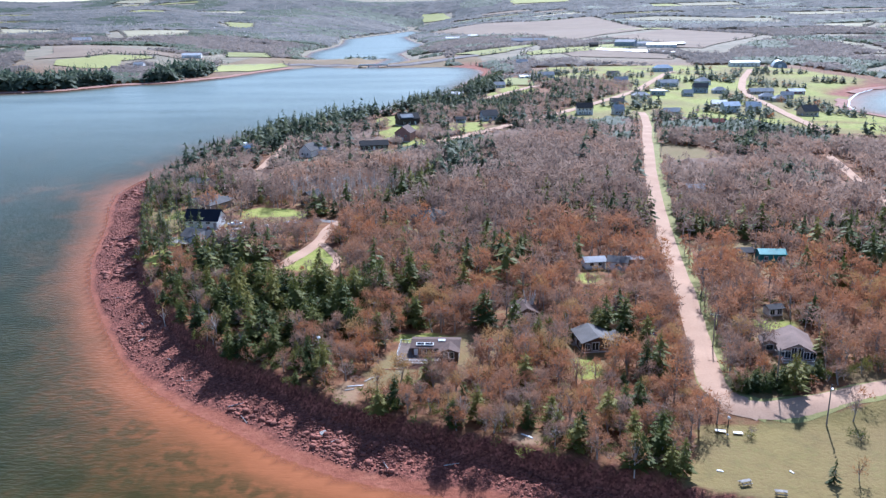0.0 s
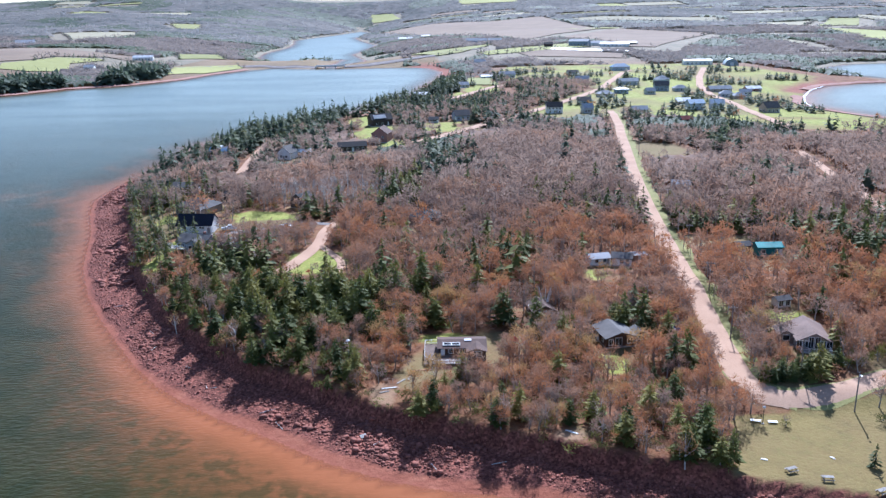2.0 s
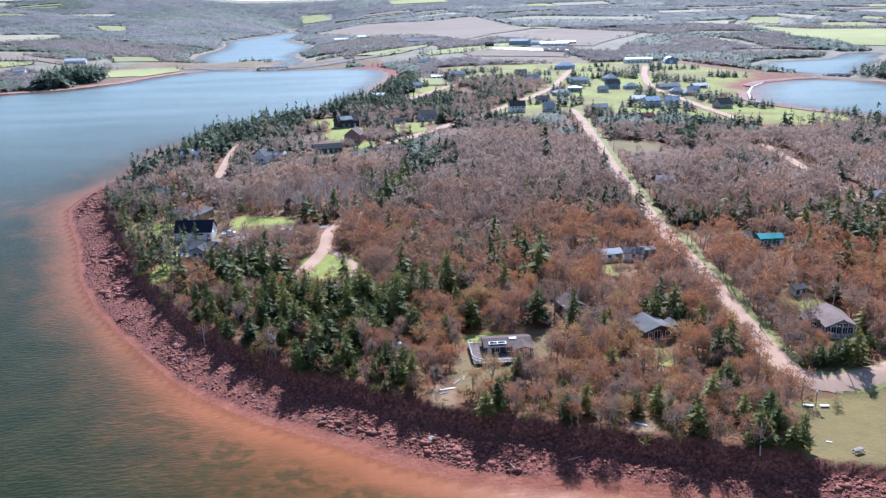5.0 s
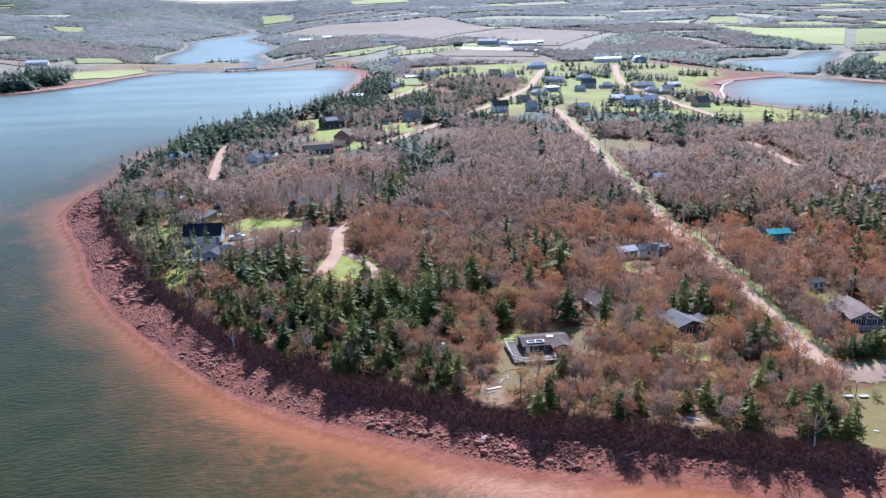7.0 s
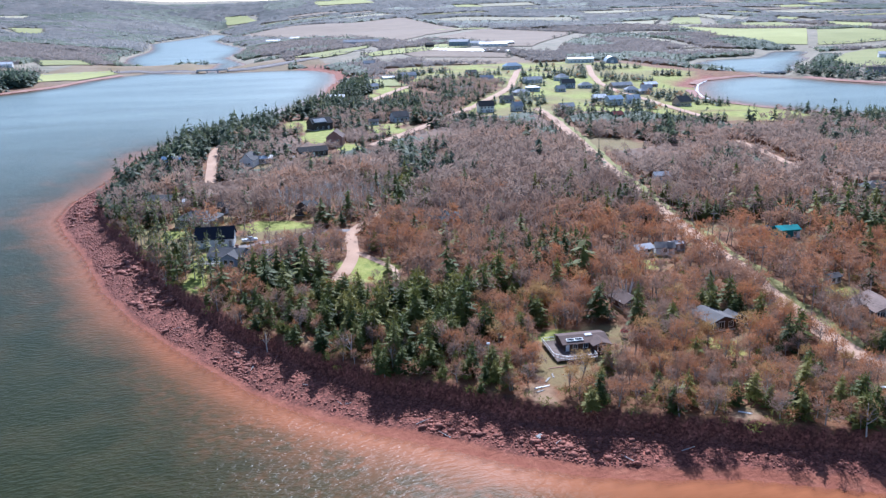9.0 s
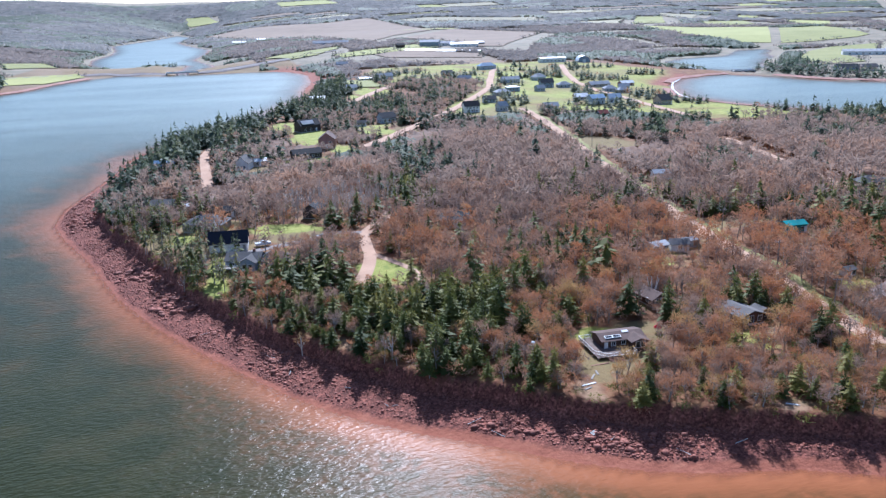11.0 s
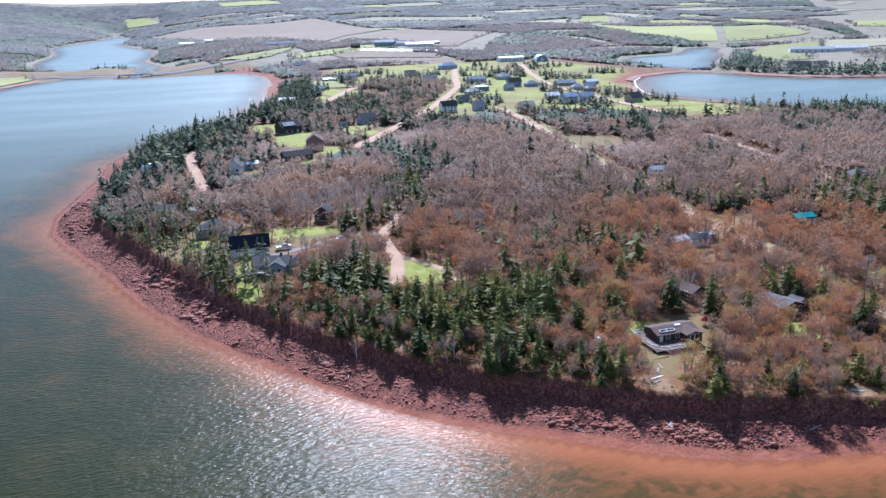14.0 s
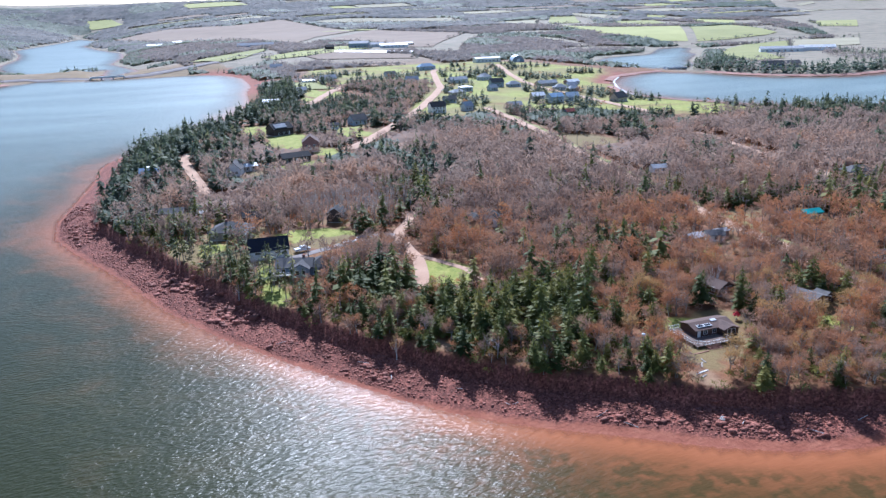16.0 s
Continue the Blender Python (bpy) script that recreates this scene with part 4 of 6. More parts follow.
def part(name, pieces, material, parent, label=""):
    """One mesh object under a thing, from (vertices, faces) pairs."""
    v, f = joined(pieces)
    ob = mesh_object(name, v, f, material, parent)
    return tagged(ob, label) if label else ob


SIDING = {}


def siding(name, colour, board=0.16, rough=0.75):
    """Painted boards: fine level shadow lines, weathered in patches."""
    if name not in SIDING:
        m, n, l, p = node_mat(name)
        dark = tuple(c * 0.72 for c in colour)
        l.new(ramp(n, l, calc(n, l, "ADD", calc(n, l, "MULTIPLY", noise_tex(n, l, 1.8), 0.6), calc(n, l, "MULTIPLY", noise_tex(n, l, 0.2), 0.4)), [(0.3, dark), (0.6, colour)]), p.inputs["Base Color"])
        p.inputs["Roughness"].default_value = rough
        wave = n.new("ShaderNodeTexWave")
        wave.wave_type, wave.bands_direction, wave.wave_profile = "BANDS", "Z", "SAW"
        wave.inputs["Scale"].default_value = 0.314 / board
        l.new(n.new("ShaderNodeNewGeometry").outputs["Position"], wave.inputs["Vector"])
        bump(n, l, wave.outputs["Fac"], p, 0.5, 0.02)
        SIDING[name] = m
    return SIDING[name]


def shingles(name, colour, rough=0.85, metal=0.0):
    if name not in SIDING:
        SIDING[name] = plain_mat(name, tuple(c * 0.6 for c in colour), tuple(min(1, c * 1.25) for c in colour), 0.9, rough, 0.4, 0.03, metal, 0.25)
        SIDING[name].node_tree.nodes["Principled BSDF"].inputs["Specular IOR Level"].default_value = 0.2
    return SIDING[name]


WHITE = siding("white_boards", (0.84, 0.83, 0.80))
BROWN = siding("brown_boards", (0.085, 0.045, 0.030))
DARK = siding("dark_boards", (0.06, 0.045, 0.04))
TAN = siding("tan_boards", (0.34, 0.25, 0.20))
BEIGE = siding("beige_boards", (0.45, 0.38, 0.30))
HAZED_GREY = siding("hazed_grey_boards", (0.46, 0.51, 0.55))
BLUEGREY = siding("blue_grey_boards", (0.27, 0.33, 0.39))
RED = siding("red_boards", (0.33, 0.17, 0.145))
TEAL = siding("teal_boards", (0.02, 0.20, 0.20))
R_DARK = shingles("dark_roof", (0.035, 0.036, 0.04))
R_NAVY = shingles("navy_roof", (0.012, 0.015, 0.028), 0.75)
R_GREY = shingles("grey_roof", (0.105, 0.10, 0.10))
R_WORN = shingles("worn_roof", (0.145, 0.135, 0.13))
R_PALE = shingles("pale_roof", (0.45, 0.45, 0.46))
R_SLATE = shingles("slate_roof", (0.36, 0.37, 0.39))
R_BROWN = shingles("brown_roof", (0.13, 0.085, 0.07))
R_TAN = shingles("tan_roof", (0.24, 0.17, 0.14))
R_BLUE = shingles("blue_roof", (0.19, 0.31, 0.45), 0.5)
R_TEAL = shingles("teal_roof", (0.02, 0.27, 0.26), 0.45)
R_WHITE = shingles("white_roof", (0.72, 0.72, 0.72), 0.5)
R_RED = shingles("red_roof", (0.28, 0.07, 0.055))
TRIM = plain_mat("white_trim", (0.68, 0.68, 0.66), (0.82, 0.82, 0.80), 0.4, 0.5, 0.1)
GREYWOOD = plain_mat("weathered_wood", (0.22, 0.20, 0.18), (0.42, 0.39, 0.35), 0.4, 0.9, 0.5)
REDWOOD = plain_mat("stained_wood", (0.20, 0.09, 0.06), (0.32, 0.17, 0.11), 0.4, 0.85, 0.4)
BRICK = plain_mat("chimney_brick", (0.16, 0.07, 0.05), (0.30, 0.15, 0.11), 0.25, 0.9, 0.5)
CONCRETE = plain_mat("concrete", (0.33, 0.32, 0.30), (0.52, 0.50, 0.47), 0.8, 0.9, 0.3)
GLASS, _n, _l, _p = node_mat("window_glass")
_l.new(ramp(_n, _l, noise_tex(_n, _l, 0.7), [(0.3, (0.012, 0.015, 0.018)), (0.7, (0.04, 0.045, 0.05))]), _p.inputs["Base Color"])
_p.inputs["Roughness"].default_value = 0.06
METAL = plain_mat("galvanised_metal", (0.42, 0.44, 0.46), (0.66, 0.68, 0.70), 0.6, 0.35, 0.15, 0.02, 0.6)
RUBBER = plain_mat("tyre_rubber", (0.015, 0.015, 0.015), (0.03, 0.03, 0.03), 0.1, 0.8)


def gable_walls(w, d, h, rise):
    a, b = w / 2, d / 2
    v = [(-a, -b, -0.5), (a, -b, -0.5), (a, b, -0.5), (-a, b, -0.5), (-a, -b, h), (a, -b, h), (a, b, h), (-a, b, h), (-a, 0, h + rise), (a, 0, h + rise)]
    return v, [(0, 1, 5, 4), (2, 3, 7, 6), (1, 2, 6, 9, 5), (3, 0, 4, 8, 7), (4, 5, 9, 8), (6, 7, 8, 9), (3, 2, 1, 0)]


def gable_roof(w, d, h, rise, over, thick=0.16):
    """Two sloped slabs that overhang the walls."""
    a, b = w / 2 + over, d / 2 + over
    low = h - over * rise / (d / 2)
    v = []
    for lift in (0.03, 0.03 + thick):
        v += [(-a, -b, low + lift), (a, -b, low + lift), (a, 0, h + rise + lift), (-a, 0, h + rise + lift), (a, b, low + lift), (-a, b, low + lift)]
    return v, [(0, 3, 2, 1), (3, 5, 4, 2), (6, 7, 8, 9), (9, 8, 10, 11), (0, 1, 7, 6), (1, 2, 8, 7), (2, 4, 10, 8), (4, 5, 11, 10), (5, 3, 9, 11), (3, 0, 6, 9)]


def hip_roof(w, d, h, rise, over, thick=0.16):
    a, b, r = w / 2 + over, d / 2 + over, max(0.2, (w - d) / 2)
    v = []
    for lift in (0.0, thick):
        v += [(-a, -b, h - 0.15 + lift), (a, -b, h - 0.15 + lift), (a, b, h - 0.15 + lift), (-a, b, h - 0.15 + lift), (-r, 0, h + rise + lift), (r, 0, h + rise + lift)]
    f = []
    for o, flip in ((0, True), (6, False)):
        for face in ((0, 1, 5, 4), (2, 3, 4, 5), (1, 2, 5), (3, 0, 4)):
            f.append(tuple(i + o for i in (face[::-1] if flip else face)))
    return v, f + [(0, 1, 7, 6), (1, 2, 8, 7), (2, 3, 9, 8), (3, 0, 6, 9)]


def on_side(side, w, d, u, z, width, tall, out, deep):
    """A box on one wall: u along it from its middle, z its lower edge; out: how far proud."""
    if side in "sn":
        s = -1 if side == "s" else 1
        y0, y1 = sorted((s * (d / 2 - deep), s * (d / 2 + out)))
        return box(u - width / 2, u + width / 2, y0, y1, z, z + tall)
    s = 1 if side == "e" else -1
    x0, x1 = sorted((s * (w / 2 - deep), s * (w / 2 + out)))
    return box(x0, x1, u - width / 2, u + width / 2, z, z + tall)


def add_window(base, side, w, d, u, z, width, tall):
    rim = 0.1
    ring = [on_side(side, w, d, u, z - rim, width + 2 * rim, rim, 0.07, 0.04), on_side(side, w, d, u, z + tall, width + 2 * rim, rim, 0.07, 0.04),
            on_side(side, w, d, u - width / 2 - rim / 2, z, rim, tall, 0.07, 0.04), on_side(side, w, d, u + width / 2 + rim / 2, z, rim, tall, 0.07, 0.04)]
    if width > 0.8:
        ring.append(on_side(side, w, d, u, z, 0.06, tall, 0.06, 0.04))
    win = part("window", ring, TRIM, base)
    part("pane", [on_side(side, w, d, u, z, width, tall, 0.025, 0.06)], GLASS, win)


def house(label, x, y, turn, w, d, h, rise, wall, roof, windows=(), doors=(), chimney=None, kind="gable", over=0.4, name="house", category="house", group="", lift=0.0, dormer=False):
    """A building at its ground, the ridge along its own x. windows: (side, along, up, width, height); doors: (side, along)."""
    base = tagged(new(name), label, category, group)
    base.matrix_basis = pose(x, y, float(height(np.array([x]), np.array([y]))[0]) + 0.05 + lift, 0, 0, turn)
    part("wall", [gable_walls(w, d, h, rise if kind == "gable" else 0.02)], wall, base)
    rf = part("roof", [gable_roof(w, d, h, rise, over) if kind == "gable" else hip_roof(w, d, h, rise, over)], roof, base)
    part("foundation", [box(-w / 2 - 0.05, w / 2 + 0.05, -d / 2 - 0.05, d / 2 + 0.05, -1.0, 0.25)], CONCRETE, base)
    for win in windows:
        add_window(base, win[0], w, d, *win[1:])
    for side, u in doors:
        door = part("door", [on_side(side, w, d, u, 0.2, 0.95, 2.05, 0.05, 0.05)], GREYWOOD if wall is WHITE else TRIM, base)
        part("door_step", [on_side(side, w, d, u, -0.3, 1.5, 0.48, 0.9, 0.0)], GREYWOOD, base)
    if chimney:
        cx, cy = chimney
        top = h + rise + 0.7
        part("chimney", [box(cx - 0.35, cx + 0.35, cy - 0.35, cy + 0.35, h, top), box(cx - 0.42, cx + 0.42, cy - 0.42, cy + 0.42, top, top + 0.12)], BRICK, rf)
    return base


def row(side, w, n, z=0.95, width=1.0, tall=1.15):
    """n windows spread along a wall of length w."""
    return [(side, -w / 2 + w * (i + 0.5) / n, z, width, tall) for i in range(n)]


def wing(base, dx, dy, turn, w, d, h, rise, wall, roof, windows=(), kind="gable", over=0.35):
    """A lower part of the same building, as parts under it."""
    m = pose(dx, dy, 0, 0, 0, turn)
    made = [part("wing_wall", [gable_walls(w, d, h, rise if kind == "gable" else 0.02)], wall, base),
            part("wing_roof", [gable_roof(w, d, h, rise, over) if kind == "gable" else hip_roof(w, d, h, rise, over)], roof, base)]
    for side, u, z, ww, tt in windows:
        frame_w = part("window", [on_side(side, w, d, u, z - 0.1, ww + 0.2, tt + 0.2, 0.05, 0.04)], TRIM, base)
        pane = part("pane", [on_side(side, w, d, u, z, ww, tt, 0.07, 0.0)], GLASS, frame_w)
        made.append(frame_w)
    for ob in made:
        ob.matrix_basis = m
    return base


def railing(base, pts, z0, tall=1.0, material=None, gap=1.6):
    """Posts and rails along a line of points, each a part."""
    material = material or TRIM
    for (ax, ay), (bx, by) in zip(pts[:-1], pts[1:]):
        run = math.hypot(bx - ax, by - ay)
        turn = math.degrees(math.atan2(by - ay, bx - ax))
        m = pose(ax, ay, z0, 0, 0, turn)
        for z in (tall - 0.1, 0.15):
            r = part("rail", [box(0, run, -0.04, 0.04, z, z + 0.09)], material, base)
            r.matrix_basis = m
        for i in range(int(run / gap) + 1):
            q = part("post", [box(-0.05, 0.05, -0.05, 0.05, 0, tall + 0.05)], material, base)
            q.matrix_basis = m @ pose(min(i * gap, run), 0, 0)
        for t in np.arange(0.2, run, 0.32):
            b = part("baluster", [box(-0.02, 0.02, -0.02, 0.02, 0.2, tall - 0.1)], GREYWOOD, base)
            b.matrix_basis = m @ pose(t, 0, 0)


# -- the cottage above the beach, with its wrap-round deck --
cot = house("low brown cottage with shallow shingled roof and white-railed deck", 0.0, 169.5, -4, 11.2, 6.4, 2.2, 0.85, BROWN, R_BROWN,
            row("s", 8, 3, 0.8, 1.0, 1.1) + [("e", 0, 0.8, 1.2, 1.1)], [("s", -4.6)], name="cottage", lift=0.45)
wing(cot, 3.4, -3.4, 90, 4.2, 4.4, 2.2, 0.75, BROWN, R_BROWN, [("w", -0.65, 0.6, 1.0, 1.6), ("w", 0.65, 0.6, 1.0, 1.6), ("s", 0, 0.9, 1.0, 1.1)])
part("skylight", [([(-4.6, -2.7, 2.795), (-0.4, -2.7, 2.795), (-0.4, -1.7, 3.056), (-4.6, -1.7, 3.056), (-4.6, -2.7, 2.675), (-0.4, -2.7, 2.675), (-0.4, -1.7, 2.936), (-4.6, -1.7, 2.936)],
                   [(0, 1, 2, 3), (0, 4, 5, 1), (1, 5, 6, 2), (2, 6, 7, 3), (3, 7, 4, 0)])], TRIM, cot, "white-framed skylight strip")
part("skylight_pane", [([(-4.4, -2.55, 2.854), (-2.7, -2.55, 2.854), (-2.7, -1.85, 3.037), (-4.4, -1.85, 3.037)], [(0, 1, 2, 3)]), ([(-2.4, -2.55, 2.854), (-0.6, -2.55, 2.854), (-0.6, -1.85, 3.037), (-2.4, -1.85, 3.037)], [(0, 1, 2, 3)])], GLASS, cot, "dark blue skylight glass")
part("roof_patch", [([(0.6, -0.9, 3.168), (2.3, -0.9, 3.168), (2.3, -0.1, 3.401), (0.6, -0.1, 3.401), (0.6, -0.9, 3.048), (2.3, -0.9, 3.048), (2.3, -0.1, 3.261), (0.6, -0.1, 3.261)],
                     [(0, 1, 2, 3), (0, 4, 5, 1), (1, 5, 6, 2), (2, 6, 7, 3), (3, 7, 4, 0)])], R_WHITE, cot, "white roof panel")
boards = []
for k in range(24):
    boards.append(box(-9.0 + k * 0.15, -8.86 + k * 0.15, -8.6, 3.6, 0.42, 0.48))
for k in range(32):
    boards.append(box(-5.3, 1.0, -8.6 + k * 0.15, -8.46 + k * 0.15, 0.42, 0.48))
DECKWOOD = plain_mat("dark_deck_wood", (0.11, 0.075, 0.06), (0.22, 0.16, 0.13), 0.4, 0.85, 0.4)
part("deck", boards, DECKWOOD, cot)
for px, py in ((-8.8, -8.4), (-8.8, -4), (-8.8, 0), (-8.8, 3.4), (-5, -8.4), (-2, -8.4), (0.9, -8.4)):
    part("deck_post", [box(px - 0.08, px + 0.08, py - 0.08, py + 0.08, -1.2, 0.42)], GREYWOOD, cot)
railing(cot, [(-5.8, 3.6), (-9.0, 3.6), (-9.0, -6.0), (-6.6, -8.6), (1.0, -8.6), (1.0, -6.4)], 0.48)
cot.matrix_basis = cot.matrix_basis @ Matrix.Diagonal((0.93, 0.93, 0.88, 1))
steps = [box(-6.5, -2.5, -9.1 - 0.35 * k, -8.75 - 0.35 * k, -0.5, 0.30 - 0.16 * k) for k in range(4)]
part("steps", steps, REDWOOD, cot, "reddish stained wooden deck steps")

house("small brown cabin with shingled gable roof among bare trees", 22.0, 191.0, 97, 7.0, 5.6, 2.0, 1.4, BROWN, R_BROWN, row("w", 6, 2) + row("n", 6, 2), [("w", 0)], name="cabin", category="cabin")
grey = house("brown timber house with worn grey gable roof and tall windows", 36.0, 173.0, 97, 8.2, 7.2, 2.4, 1.2, BROWN, R_WORN,
             [("w", -2.2, 0.8, 1.2, 1.3), ("w", 0.6, 0.5, 1.5, 1.9), ("w", 2.4, 0.8, 1.0, 1.3)] + row("n", 8, 2), [("n", 1)])
wing(grey, -1.0, -5.4, 0, 3.6, 3.6, 2.1, 0.8, DARK, R_WORN, [("w", 0, 0.9, 1.2, 1.0)])
cor = house("tan boarded house with brown gable roof and window-filled prow", 80.4, 168.6, 76, 11.0, 7.2, 2.3, 1.8, TAN, R_TAN,
            [("w", -3.2, 0.8, 1.1, 1.5), ("w", -1.9, 0.8, 1.1, 1.5), ("w", 1.9, 0.8, 1.1, 1.5), ("w", 3.2, 0.8, 1.1, 1.5), ("w", -0.7, 0.6, 1.0, 2.6), ("w", 0.7, 0.6, 1.0, 2.6)] + row("n", 12, 3) + row("s", 12, 3), [("n", -3)])
wing(cor, 0.5, 5.2, 0, 4.6, 3.4, 2.2, 0.8, TAN, R_BROWN, [("w", 0, 0.8, 1.4, 1.2)])
part("porch", [box(-7.9, -5.75, -3.2, 3.2, 0.25, 0.36)], GREYWOOD, cor)
railing(cor, [(-5.8, 3.2), (-7.9, 3.2), (-7.9, -3.2), (-5.8, -3.2)], 0.36)
house("small grey garden shed with white doors", 84.5, 190.5, 12, 3.8, 2.6, 1.9, 0.6, WHITE, R_GREY, [("s", -1.0, 0.3, 1.2, 1.6), ("s", 1.0, 0.3, 1.2, 1.6)], name="shed", category="shed")
house("white cottage with pale metal roof in a forest clearing", 46.5, 229.5, 8, 6.0, 4.6, 2.2, 0.9, WHITE, R_PALE, row("s", 5, 2), [("s", 2.2)], name="cottage")
house("white outbuilding with worn grey roof", 53.5, 228.0, -18, 5.6, 4.4, 2.5, 1.1, WHITE, R_WORN, row("s", 4, 1), [("s", 1.6)], name="outbuilding", category="shed")
house("small grey shed with pale flat roof", 59.0, 230.5, 5, 4.0, 3.2, 2.2, 0.4, TAN, R_PALE, (), [("s", 0)], name="shed", category="shed")
house("teal painted workshop with teal metal roof", 100.0, 232.0, -4, 7.4, 4.8, 2.9, 0.9, TEAL, R_TEAL, row("s", 8, 2), [("s", 3.2)], name="workshop", category="workshop")
house("dark grey shed beside the teal workshop", 93.5, 236.0, 5, 4.6, 3.6, 2.3, 0.9, DARK, R_GREY, (), [("s", 0)], name="shed", category="shed")

# -- the houses on the point --
gar = house("tall white boarded garage with dark navy metal roof", -82.3, 278.6, -7, 12.0, 7.6, 3.1, 3.0, WHITE, R_NAVY, [("s", -3.6, 1.9, 1.6, 0.6), ("s", 2.6, 1.9, 1.6, 0.6)], [("s", 5.0)], name="garage", category="garage")
part("garage_door", [on_side("e", 12.0, 7.6, -1.4, 0.1, 2.8, 2.4, 0.06, 0.04)], TRIM, gar)
blu = house("blue-grey house with grey gable roof and raised deck", -78.3, 259.0, -22, 10.5, 7.4, 3.5, 1.7, BLUEGREY, R_GREY, row("s", 9, 3, 1.8), [("e", 0)], (2.5, 1), lift=-1.0)
wing(blu, 2.2, -3.2, 90, 5, 5, 3.5, 1.4, BLUEGREY, R_GREY, [("w", -0.9, 1.7, 1.1, 1.3), ("w", 0.9, 1.7, 1.1, 1.3)])
wing(blu, 8.4, 0.9, 0, 8.6, 8.4, 3.1, 2.5, BLUEGREY, R_GREY, [("s", -2, 0.9, 1.2, 1.2), ("s", 2, 0.9, 1.2, 1.2)], "hip")
part("deck", [box(-6.6, 0.0, -7.2, -4.0, 2.0, 2.16)] + [box(-6.5 + i * 2.1, -6.35 + i * 2.1, -7.1, -6.95, -0.8, 2.0) for i in range(4)], GREYWOOD, blu)
railing(blu, [(-6.6, -4.0), (-6.6, -7.2), (0.0, -7.2)], 2.16)
bun = house("beige bungalow with broad grey hipped roof", -88.5, 309.0, -24, 14.0, 10.0, 2.8, 2.5, BEIGE, R_GREY, row("s", 12, 4) + row("w", 8, 2), [("s", 4)], (-2, 0.5), "hip", 0.6)
wing(bun, 3.5, -5.2, 90, 6.5, 6.0, 2.8, 1.8, BEIGE, R_GREY, [("w", 0, 0.8, 2.0, 1.3)], "hip")
house("small dark shed behind the bungalow", -78.5, 326.0, -10, 6.5, 5.0, 2.6, 1.4, DARK, R_DARK, (), [("s", 0)], name="shed", category="shed")
house("tan cottage with grey roof among pines", -104.5, 352.0, -18, 9.0, 6.5, 2.5, 1.5, TAN, R_GREY, row("s", 7, 3), [("s", 3.4)], name="cottage")
house("small white shed beside the tan cottage", -94.5, 346.0, 8, 3.6, 2.8, 2.1, 0.7, WHITE, R_WHITE, (), [("s", 0)], name="shed", category="shed")
bc = house("cottage with blue metal roof and white dormer on the wooded point", -106.0, 440.0, -10, 9.0, 6.0, 3.2, 1.8, BLUEGREY, R_BLUE, row("s", 8, 3), (), name="cottage", lift=0.6)
part("dormer", [box(-1.6, 1.6, -2.0, 1.2, 4.0, 5.7)], TRIM, bc)
hp = house("dark-roofed house with white front gable", -3.0, 283.0, -8, 11.0, 8.0, 2.8, 2.2, TAN, R_DARK, row("s", 9, 3), [("s", 2)], None, "hip", 0.5)
wing(hp, 0.5, -4.0, 90, 4.0, 4.4, 2.9, 1.9, WHITE, R_DARK, [("w", 0, 1.0, 1.4, 1.4)])
house("dark brown house with tall gable behind bare trees", -49.5, 313.0, 60, 7.5, 6.0, 3.4, 1.9, DARK, R_DARK, row("s", 7, 2, 2.2), ())
hill = house("dark timber house with light roof panels on a green knoll", -20.5, 538.0, 20, 14.0, 9.5, 4.2, 3.2, DARK, R_DARK, row("s", 11, 3), [("s", 4)])
part("roof_panels", [([(-5.5, -4.2, 5.1), (3, -4.2, 5.1), (3, -1.4, 7.0), (-5.5, -1.4, 7.0), (-5.5, -4.2, 4.7), (3, -4.2, 4.7), (3, -1.4, 6.6), (-5.5, -1.4, 6.6)], [(0, 1, 2, 3), (0, 4, 5, 1), (1, 5, 6, 2), (2, 6, 7, 3), (3, 7, 4, 0)])], R_PALE, hill, "glinting solar panels")
house("tall dull red gabled house", -19.0, 467.0, 75, 11.0, 9.0, 5.0, 3.4, RED, R_BROWN, row("w", 8, 2, 2.6) + row("n", 9, 3), [("w", 0)])
lng = house("long dark-roofed house with pale deck", -35.0, 439.0, 8, 15.0, 7.0, 2.8, 2.0, DARK, R_DARK, row("s", 14, 5), [("s", 0)])
part("deck", [box(-15, -8.8, -3, 3, 0.3, 0.45)], GREYWOOD, lng)
house("white gabled cottage with steep grey roof", -68.0, 424.0, 70, 9.0, 7.0, 3.6, 3.2, WHITE, R_GREY, row("w", 6, 2, 1.2), [("w", 0)], name="cottage")
house("pale outbuilding with low white roof", -60.0, 430.0, 5, 7.0, 4.5, 2.6, 1.0, BEIGE, R_WHITE, row("s", 6, 2), [("s", 0)], name="outbuilding", category="shed")
house("small cottage with pale slate roof in the woods", 105.0, 323.0, -12, 7.0, 5.0, 2.4, 1.2, WHITE, R_SLATE, row("s", 6, 2), [("s", 0)], name="cottage")
house("grey bungalow with hipped roof in the woods", 174.0, 275.0, -15, 12.0, 8.0, 2.8, 2.2, BEIGE, R_GREY, row("s", 10, 3), [("s", 1)], None, "hip")
house("white two-storey house with dark roof beside the gravel road", 102.5, 573.0, -3, 11.0, 8.5, 4.6, 3.2, WHITE, R_DARK, row("s", 10, 4, 2.9) + row("s", 10, 3, 0.6), [("s", 1.5)])

